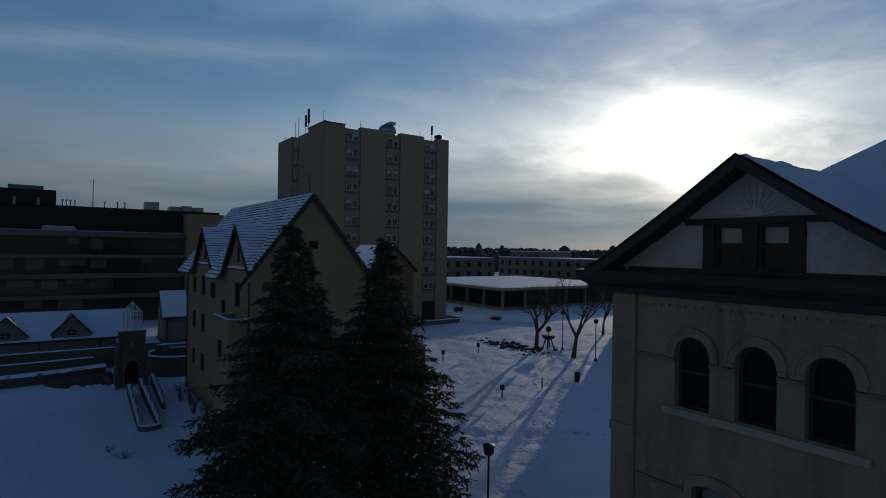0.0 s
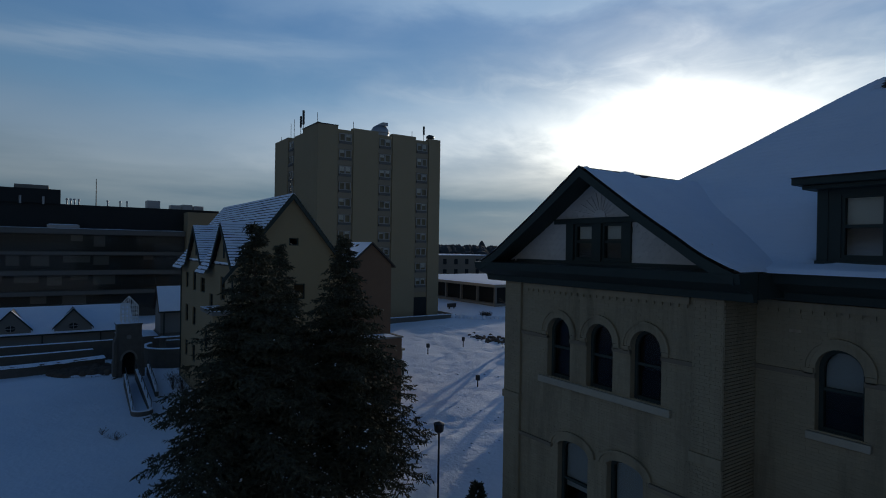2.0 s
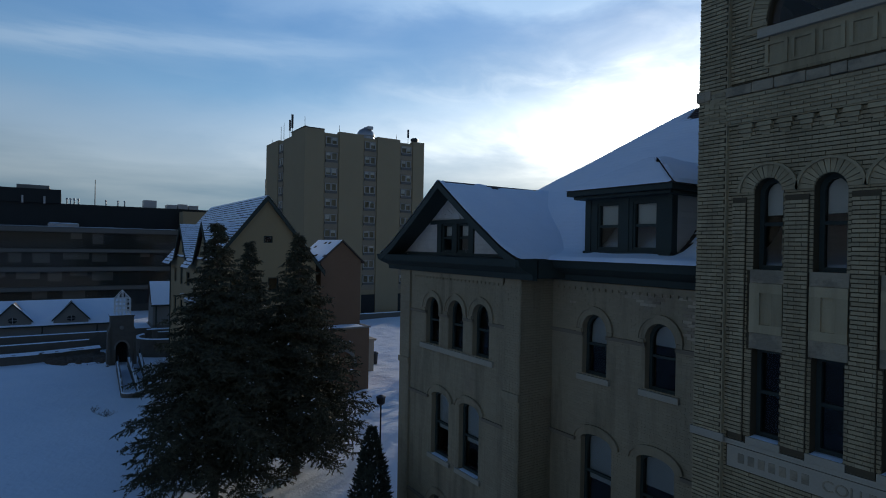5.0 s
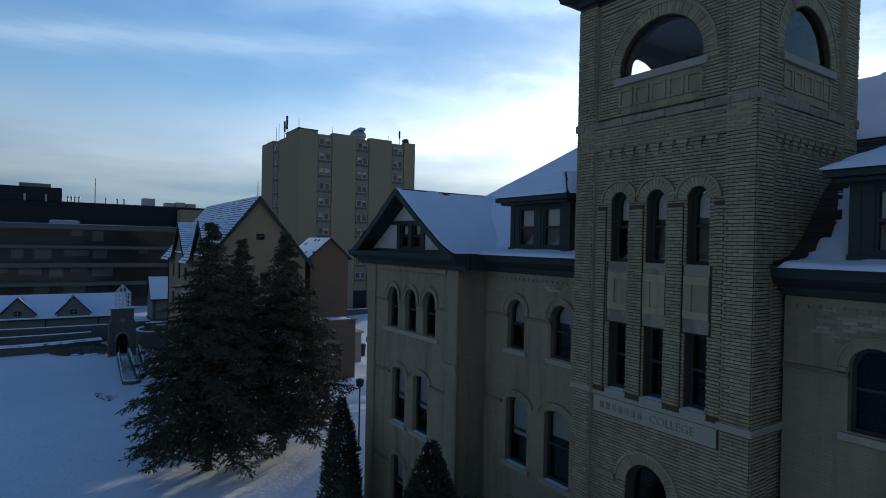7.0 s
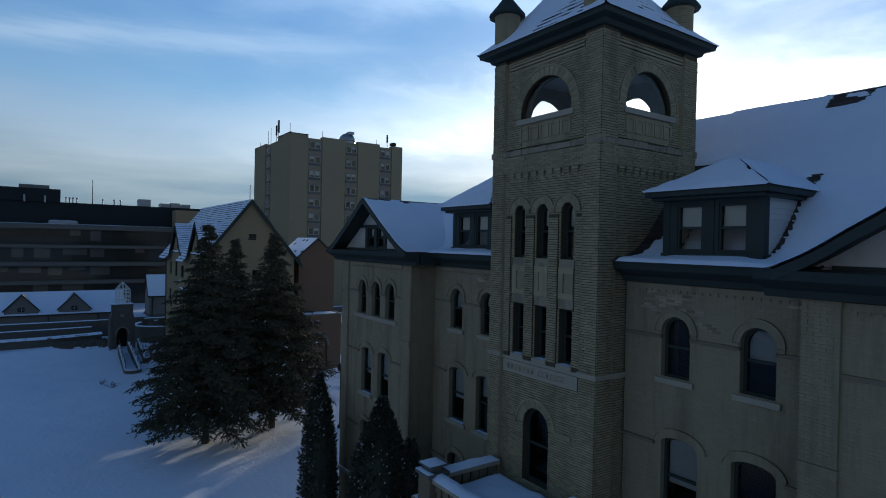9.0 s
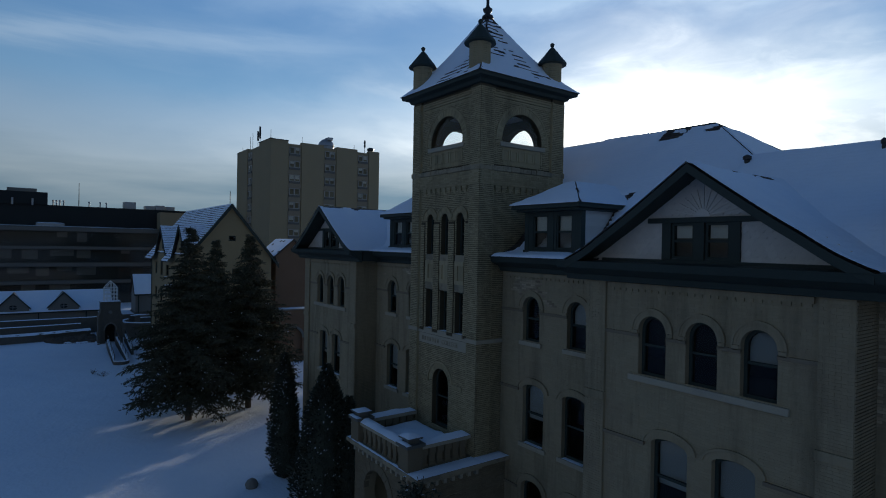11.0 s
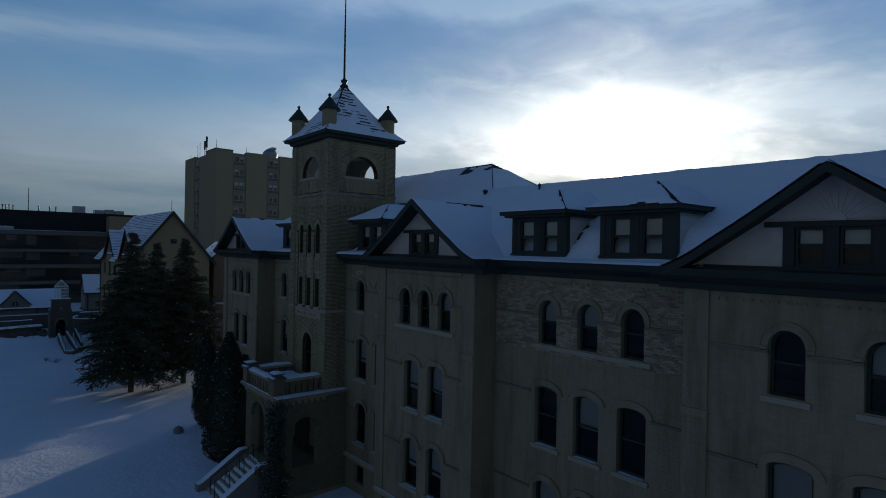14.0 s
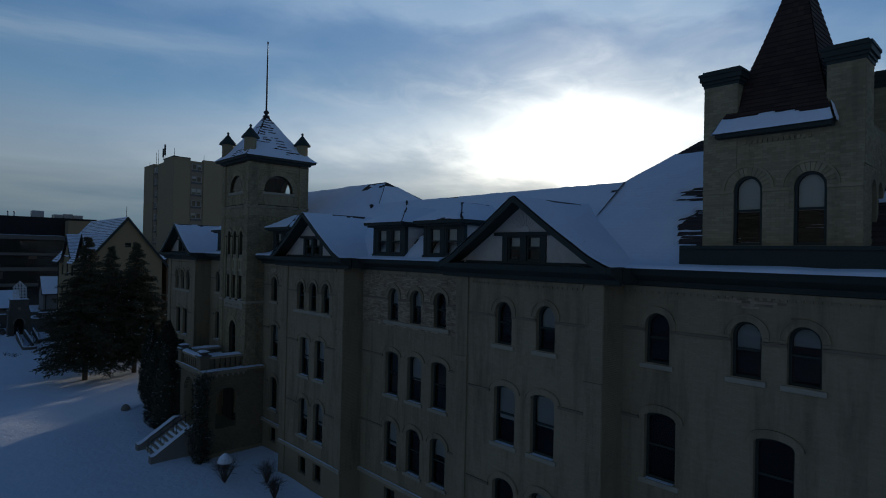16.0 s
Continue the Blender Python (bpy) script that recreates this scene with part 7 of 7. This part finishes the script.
part("downpipe", M().cyl((-73.8, 11.35, 3.5), (-73.8, 11.35, 6.35), 0.08, 0.08, 8), TRIM, shed, "dark downpipe")
ls = M()
ls.prism([(-73.42, 6.56), (-76.15, 9.5), (-76.15, 9.42), (-73.42, 6.5)], 10.76, 13.74, "y")
ls.prism([(-78.85, 6.62), (-76.15, 9.5), (-76.15, 9.42), (-78.85, 6.55)], 10.76, 13.74, "y")
solid("link_snow", ls, SNOW, "snow on the link house roof", "snow", kind="stuff")
solid("upper_terrace", M().box(-79.9, -74.4, 6.4, 16.0, 0.0, 3.4), FIELDSTONE, "raised stone terrace below the link house", "terrace", kind="structure")
uts = M()
snow_pad(uts, -79.9, -74.35, 6.4, 10.85, 3.4, 0.14, 0.5)
snow_pad(uts, -73.78, -72.9, 10.2, 14.5, 3.3, 0.16, 0.4)
solid("upper_terrace_snow", uts, SNOW, "snow on the raised terrace", "snow", kind="stuff", smooth=True)

garden = thing("garden_arch", (-65, 6.8, 0.7), "rough fieldstone arch tower with a white steel spire frame", "arch")
aw = M()
ao = opening(6.68, 1.25, 0.6, 3.4, 0.85)
wall(aw, right(-64.0), 5.5, 7.86, 0.4, 6.3, [ao], 1.6)
for a, b in ((5.24, 5.52), (8.1, 7.84)):
    aw.prism([(a, 0.4), (b, 0.4), (b, 5.2), (a, 4.4)], -65.75, -63.85, "x")
    aw.prism([(a - 0.06 if a < b else a + 0.06, 0.4), (b, 0.4), (b, 2.6), (a - 0.06 if a < b else a + 0.06, 2.2)], -65.8, -63.7, "x")
part("wall", aw, FIELDSTONE, garden, weld=True)
# black plate added in the passage: its shade is put into the colour
part("doorway_shade", M().box(-65.7, -65.62, 6.0, 7.4, 0.5, 4.2), DARKWALL, garden)
ring = M()
hood(ring, right(-64.0), ao, 0.0, 0.2, 0.05)
part("arch_ring", ring, CONCRETE, garden, "dressed stone ring of the arch")
part("roundel", M().cyl((-64.0, 6.65, 5.0), (-63.93, 6.65, 5.0), 0.24, 0.2, 14), CONCRETE, garden, "small pale stone roundel")
part("cap", M().box(-65.7, -63.9, 5.4, 7.95, 6.3, 6.42), FIELDSTONE, garden, bevel=0.03)
gcap = M()
snow_pad(gcap, -65.65, -63.92, 5.42, 7.93, 6.42, 0.07)
part("snow_cap", gcap, SNOW, garden, "snow lying on the arch tower", smooth=True)
cg = M()
c0, c1 = 5.95, 7.5
cm = (c0 + c1) / 2
for x in (-65.5, -64.1):
    for k in range(5):
        y = c0 + (c1 - c0) * k / 4
        cg.cyl((x, y, 6.4), (x, y, 9.2 - 0.9 * abs(y - cm) / (cm - c0)), 0.045, 0.045, 6)
    for z in (6.9, 7.4, 7.9, 8.3):
        cg.cyl((x, c0, z), (x, c1, z), 0.045, 0.045, 6)
    for y in (c0, c1):
        cg.cyl((x, y, 8.3), (x, cm, 9.2), 0.05, 0.05, 6)
for y in (c0, c1):
    for z in (7.4, 8.3):
        cg.cyl((-65.5, y, z), (-64.1, y, z), 0.045, 0.045, 6)
cg.cyl((-65.5, cm, 9.2), (-64.1, cm, 9.2), 0.05, 0.05, 6)
part("spire_frame", cg, WHITE_PAINT, garden, "white steel lattice spire")


def coped(pts, top, thick, label, cap=0.12, rag=0.0):
    """A low garden wall along a line, with snow on its coping; rag breaks the snow's edge."""
    m, s = M(), M()
    for (xa, ya), (xb, yb) in zip(pts, pts[1:]):
        d = Vector((xb - xa, yb - ya, 0)).normalized()
        n = Vector((d.y, -d.x, 0))
        a, b = Vector((xa, ya, 0)), Vector((xb, yb, 0))

        def at(p, off, z):
            q = p + n * off
            return (q.x, q.y, z)
        m.add([at(a, 0, 0), at(b, 0, 0), at(b, 0, top), at(a, 0, top), at(a, -thick, 0), at(b, -thick, 0), at(b, -thick, top), at(a, -thick, top)],
              [(0, 1, 2, 3), (3, 2, 6, 7), (5, 4, 7, 6), (0, 3, 7, 4), (1, 5, 6, 2)])
        ra, rb = (0.05 + rag * (0.5 + noise.noise(p * 1.3)) for p in (a, b))
        s.add([at(a, ra, top - rag * 0.3), at(b, rb, top - rag * 0.3), at(b, -thick / 2, top + cap), at(a, -thick / 2, top + cap), at(a, -thick - 0.05, top), at(b, -thick - 0.05, top)], [(0, 1, 2, 3), (3, 2, 5, 4)])
    p = pts[len(pts) // 2]
    t_ = thing("terrace_wall", (p[0], p[1], 0.5), label, "wall")
    part("wall", m, FIELDSTONE, t_)
    part("snow_coping", s, SNOW, t_, "snow along the coping", smooth=True)


def along(x, y0, y1, sweep, n=40):
    """A line along y whose last nine metres sweep back."""
    return [(x - sweep * clip((y - y1 + 9) / 9, 0, 1) ** 1.6, y) for y in (y0 + (y1 - y0) * i / n for i in range(n + 1))]


coped(along(-75.5, -40, 6.4, 0.0), 3.05, 0.4, "grey garden wall with snow coping below the chapel", 0.1)
coped(along(-72.0, -40, 3.8, 0.7), 2.55, 0.4, "low curved terrace wall with snow coping", 0.1)
coped(along(-69.4, -40, 4.9, 1.9, 90), 1.85, 0.5, "low stone edging half buried in ragged snow", 0.16, 0.45)
coped([(-69.9 + 3.5 * math.cos(math.pi * (0.1 + 1.8 * i / 30) + 3.6), 12.0 + 3.5 * math.sin(math.pi * (0.1 + 1.8 * i / 30) + 3.6)) for i in range(31)], 2.9, 0.45, "round grey garden wall with snow coping", 0.12)
coped([(-69.4, -0.4), (-67.9, 0.4), (-66.6, 1.8), (-65.7, 3.4), (-66.2, 5.1), (-63.4, 5.1)], 0.85, 0.3, "low snowy edging round the planting bed", 0.1, 0.2)
bed = M()
rb_ = random.Random(31)
for i in range(150):
    y = rb_.uniform(-0.2, 5.1)
    x = rb_.uniform(-70.8, -67.6 + 1.3 * min(1, max(0, y / 3)))
    h = rb_.uniform(0.15, 0.5)
    bed.lathe((x, y, 0.55), [(0.6, 0), (0.5, 0.25 + h * 0.5), (0.25, 0.25 + h), (0.05, 0.3 + h)], 7)
solid("planting_bed", bed, BARK, "dark bare planting bed below the terrace", "garden bed", kind="stuff")
for (ya, yb), (xa, xb) in (((6.05, 5.6), (-60.5, -48.4)), ((7.25, 6.95), (-62.5, -48.4)), ((8.55, 8.1), (-64.5, -54.0))):
    rp = thing("ramp_wall", (-55, ya, 0.8), "low dark ramp wall with a railing and snow", "wall", group="ramp walls")
    wm, sm = M(), M()
    n = 8
    for i in range(n):
        p, q = i / n, (i + 1) / n
        x0, x1, y0, y1 = xa + (xb - xa) * p, xa + (xb - xa) * q, ya + (yb - ya) * p, ya + (yb - ya) * q
        z0, z1 = 1.75 - 0.55 * p, 1.75 - 0.55 * q
        for m_, lo0, lo1, up0, up1, wd in ((wm, 0.3, 0.3, z0, z1, 0.14), (sm, z0 + 0.004, z1 + 0.004, z0 + 0.09, z1 + 0.09, 0.12)):
            m_.add([(x0, y0 - wd, lo0), (x1, y1 - wd, lo1), (x1, y1 + wd, lo1), (x0, y0 + wd, lo0), (x0, y0 - wd, up0), (x1, y1 - wd, up1), (x1, y1 + wd, up1), (x0, y0 + wd, up0)],
                   [(0, 3, 2, 1), (4, 5, 6, 7), (0, 1, 5, 4), (1, 2, 6, 5), (2, 3, 7, 6), (3, 0, 4, 7)])
    part("wall", wm, FIELDSTONE, rp)
    part("snow_coping", sm, SNOW, rp)
    part("railing", M().cyl((xa, ya, 2.45), (xb, yb, 1.9), 0.035, 0.035, 6), STEEL, rp)
    for k in range(6):
        t = k / 5
        x, y, z = xa + (xb - xa) * t, ya + (yb - ya) * t, 1.75 - 0.55 * t
        part("post", M().cyl((x, y, z), (x, y, z + 0.7), 0.03, 0.03, 6), STEEL, rp)
end = thing("ramp_wall", (-48.3, 6.3, 0.8), "low curved end wall of the ramp with snow", "wall", group="ramp walls")
em, es = M(), M()
for i in range(8):
    a, b = math.pi * (i / 8 - 0.5), math.pi * ((i + 1) / 8 - 0.5)
    q = [(-48.4 + r * math.cos(t), 6.28 + (r - 0.02) * math.sin(t)) for r, t in ((0.58, a), (0.58, b), (0.84, b), (0.84, a))]
    for m_, z0, z1 in ((em, 0.3, 1.19), (es, 1.194, 1.27)):
        m_.add([(x, y, z) for z in (z0, z1) for x, y in q], [(0, 3, 2, 1), (4, 5, 6, 7), (0, 1, 5, 4), (1, 2, 6, 5), (2, 3, 7, 6), (3, 0, 4, 7)])
part("wall", em, FIELDSTONE, end)
part("snow_coping", es, SNOW, end)

# ---- pavilion and far buildings ----
pav = thing("flat_roof_pavilion", (-105, 95, 2.3), "low glazed pavilion with a wide snowy flat roof", "building")
part("core", M().box(-130, -91.5, 79.5, 118, 1.8, 6.6), DARKWALL, pav, "dark glazed walls behind the columns")
part("plinth", M().box(-131, -90, 78, 119, 1.5, 3.0), CONCRETE, pav)
part("roof_edge", M().box(-132, -89.3, 77.3, 120, 6.6, 7.2), TAN_PALE, pav, bevel=0.04)
for i in range(7):
    part("column", M().box(-90.6, -90.1, 78.1 + i * 6.4, 78.6 + i * 6.4, 3.0, 6.6), CONCRETE, pav)
for i in range(1, 7):
    part("column", M().box(-90.6 - i * 6.2, -90.1 - i * 6.2, 78.1, 78.6, 3.0, 6.6), CONCRETE, pav)
pvs = M()
snow_pad(pvs, -131.8, -89.5, 77.5, 119.8, 7.2, 0.2, 2.0)
solid("pavilion_snow", pvs, SNOW, "snow on the pavilion roof", "snow", kind="stuff", smooth=True)


def block(name, x0, x1, y0, y1, z1, label, rows, face):
    """A plain far block with rows of windows on the side that is seen."""
    t = thing(name, ((x0 + x1) / 2, (y0 + y1) / 2, 2), label, "building")
    part("wall", M().box(x0, x1, y0, y1, 1, z1), FAR_BRICK, t)
    sn = M().box(x0, x1, y0, y1, z1 + 0.004, z1 + 0.25)
    part("roof_snow", sn, SNOW, t, "flat snowy roof")
    place, u0, u1 = (front(y0), x0, x1) if face == "y" else (right(x1), y0, y1)
    n = int((u1 - u0) / 4.2)
    for z in rows:
        for i in range(n):
            u = u0 + (i + 0.5) * (u1 - u0) / n
            wn = M()
            slab(wn, place, u - 0.7, u + 0.7, -0.03, 0.1, z - 0.9, z + 0.9)
            part("window", wn, DARKWALL, t)


block("dormitory_block", -170, -150, 90, 126, 12.4, "three-storey pale brick block beyond the yard", (10.3, 6.9, 3.6), "x")
block("dormitory_block", -176, -105, 150, 165, 12.4, "long three-storey pale brick block with snowy roof", (10.4, 7.0, 3.7), "y")
block("dormitory_block", -178, -160, 158, 175, 14.8, "taller part of a pale brick block", (12.6,), "y")

# unseen, added as caster of the yard's long shadow edge; its form is assumed
block("unseen_block", -60, -40, 77.3, 92, 14.0, "unseen block behind the hall, added to shade the yard", (11.5, 8.0, 4.5), "y")

# distant woods to the horizon
wood = M()
rw2 = random.Random(77)
for i in range(2600):
    a = radians(rw2.uniform(-12, 100))
    d = rw2.uniform(330, 900)
    x, y = -math.sin(a) * d, math.cos(a) * d
    h = rw2.uniform(8, 13) * (1 + 0.3 * noise.noise(Vector((a * 9, 0, 0)))) + d * 0.006 + (4 if rw2.random() < 0.02 else 0)
    g = ground_z(x, y) - 1
    R = rw2.uniform(2.5, 6.0)
    pts = [(R * rw2.uniform(0.6, 1), 0.05), (R * rw2.uniform(0.8, 1.1), h * 0.4), (R * rw2.uniform(0.75, 1.0), h * 0.72), (R * rw2.uniform(0.45, 0.7), h * 0.92), (R * rw2.uniform(0.05, 0.2), h)]
    wood.lathe((x, y, g), pts, 6)
solid("far_woods", wood, FARWOOD, "dark leafless woods along the horizon", "trees", kind="stuff")

kerb = thing("garden_kerb", (-82, 52, 1.8), "low dark concrete kerb wall with snow before the tower", "kerb")
part("wall", M().box(-82.2, -81.9, 42.0, 62.0, 1.0, 2.55), BAND_CONCRETE, kerb, bevel=0.02)
part("wall", M().box(-100.0, -82.2, 61.7, 62.0, 1.0, 2.6), BAND_CONCRETE, kerb, bevel=0.02)
part("snow_coping", M().box(-82.24, -81.86, 42.0, 62.0, 2.554, 2.68), SNOW, kerb, bevel=0.04)
rubble = M()
rr5 = random.Random(31)
for _ in range(150):
    x, y = rr5.gauss(-57.5, 3.0), rr5.gauss(52.8, 1.1)
    r = rr5.uniform(0.12, 0.42)
    rubble.lathe((x, y, ground_z(x, y) + ruts(x, y) - 0.08), [(r, 0), (r * rr5.uniform(0.8, 1.05), r * 0.4), (r * 0.5, r * 0.8), (r * 0.1, r * 0.9)], 7)
solid("snow_rubble", rubble, BARK, "dark frozen clods and stones round the sculpture", "rubble", kind="stuff")

# ---- yard furniture ----


def lamp(x, y, top, label="dark street lamp with a lantern head beside the path"):
    g = ground_z(x, y)
    l = thing("street_lamp", (x, y, g), label, "lamp", group="yard lamps")
    part("base", M().lathe((x, y, g - 0.1), [(0.2, 0), (0.2, 0.25), (0.1, 0.4)], 10), STEEL, l)
    part("pole", M().cyl((x, y, g), (x, y, top - 0.5), 0.06, 0.05, 8), STEEL, l)
    part("lantern", M().lathe((x, y, top - 0.55), [(0.1, 0), (0.24, 0.1), (0.27, 0.42), (0.3, 0.45), (0.3, 0.5), (0.05, 0.6)], 10), STEEL, l)


lamp(-20.15, 17.0, 5.9)
lamp(-52.0, 55.8, 7.2)
lamp(-44.6, 53.6, 7.0)


def outlet_post(x, y, h, head=True):
    g = ground_z(x, y)
    p = thing("outlet_post", (x, y, g), "short dark parking outlet post in the snow", "post", group="parking posts")
    part("pole", M().cyl((x, y, g - 0.1), (x, y, g + h), 0.06, 0.06, 8), STEEL, p)
    if head:
        part("box", M().box(x - 0.16, x + 0.16, y - 0.16, y + 0.16, g + h - 0.1, g + h + 0.42), STEEL, p, bevel=0.03)


outlet_post(-39.1, 34.2, 0.8)
outlet_post(-55.9, 39.2, 0.9)
outlet_post(-39.1, 39.3, 1.1, False)
outlet_post(-57.1, 45.6, 0.9)
outlet_post(-50.0, 66.0, 0.8)
outlet_post(-47.6, 66.0, 0.8)
sgn = thing("low_sign", (-92.9, 68.7, 2.2), "low dark rectangular sign on the snow", "sign")
part("board", M().box(-93.0, -92.8, 67.6, 69.8, 2.5, 3.3), STEEL, sgn, bevel=0.03)
part("foot", M().box(-93.0, -92.8, 68.0, 68.2, 2.0, 2.5), STEEL, sgn)
part("foot", M().box(-93.0, -92.8, 69.2, 69.4, 2.0, 2.5), STEEL, sgn)
gs = ground_z(-53.7, 54.9)
bowl = thing("bowl_sculpture", (-53.7, 54.9, gs), "dark bowl-shaped sculpture on splayed legs with a ball above", "sculpture")
part("bowl", M().lathe((-53.7, 54.9, gs + 1.2), [(0.25, 0), (0.75, 0.2), (0.98, 0.6), (0.85, 0.63)], 16), STEEL, bowl, smooth=True)
for k in range(4):
    a = 0.6 + k * 1.571
    part("leg", M().cyl((-53.7 + 0.8 * math.cos(a), 54.9 + 0.8 * math.sin(a), gs - 0.1), (-53.7 + 0.35 * math.cos(a), 54.9 + 0.35 * math.sin(a), gs + 1.35), 0.09, 0.09, 6), STEEL, bowl)
part("ball", M().lathe((-53.7, 54.9, gs + 2.2), [(0.05, 0)] + [(0.4 * math.sin(radians(a)), 0.4 - 0.4 * math.cos(radians(a))) for a in range(20, 180, 20)] + [(0.03, 0.8)], 12), STEEL, bowl, smooth=True)
part("stem", M().cyl((-53.7, 54.9, gs + 1.2), (-53.7, 54.9, gs + 2.3), 0.06, 0.06, 6), STEEL, bowl)
hedge = M()
for i in range(26):
    x = -86 + i * 0.6
    y = 58.2 + i * 0.45
    hedge.lathe((x, y, ground_z(x, y) - 0.2), [(0.5, 0), (0.55, 0.4), (0.3, 0.75 + 0.2 * noise.noise(Vector((x, y, 0))))], 7)
solid("snow_bank", hedge, SNOW, "ploughed bank of snow along the road", "snow bank", kind="stuff", smooth=True)
prints = M()
rp3 = random.Random(19)


def trail(pts, gap, wide, size):
    """Kicked-up clods of snow along a trodden line."""
    for (xa, ya), (xb, yb) in zip(pts, pts[1:]):
        n = int(math.hypot(xb - xa, yb - ya) / gap)
        for i in range(n):
            t = (i + rp3.random()) / n
            x, y = xa + (xb - xa) * t + rp3.uniform(-wide, wide), ya + (yb - ya) * t + rp3.uniform(-wide, wide)
            r = size * rp3.uniform(0.5, 1.2)
            prints.lathe((x, y, ground_z(x, y) + ruts(x, y) - 0.03), [(r, 0), (r * 0.8, r * 0.45), (r * 0.2, r * 0.6)], 6)


trail([(-22.5, 21.5), (-31.5, 33.0), (-38.0, 41.0), (-46.0, 50.0)], 0.32, 0.35, 0.13)
trail([(-24.5, 21.0), (-33.5, 33.5), (-45.0, 44.0)], 0.4, 0.3, 0.12)
trail([(-36.0, 28.0), (-29.0, 32.0), (-25.0, 36.0)], 0.3, 0.12, 0.12)
trail([(-60.0, 50.0), (-52.0, 52.0), (-46.0, 51.0)], 0.28, 0.5, 0.2)
trail([(-58.0, 53.5), (-55.0, 56.5), (-50.0, 57.5)], 0.3, 0.6, 0.2)
trail([(-47.0, 34.0), (-42.0, 38.0), (-38.0, 44.0)], 0.4, 0.4, 0.14)
solid("snow_clods", prints, GROUND_SNOW, "clods of snow kicked up along footpaths", "snow", kind="stuff", smooth=True)
rk = M().lathe((-7.2, 8.2, 1.0), [(0.3, 0), (0.38, 0.25), (0.25, 0.5), (0.05, 0.62)], 9)
solid("lawn_post", rk, CONCRETE, "small grey stone marker in the snow", "marker")
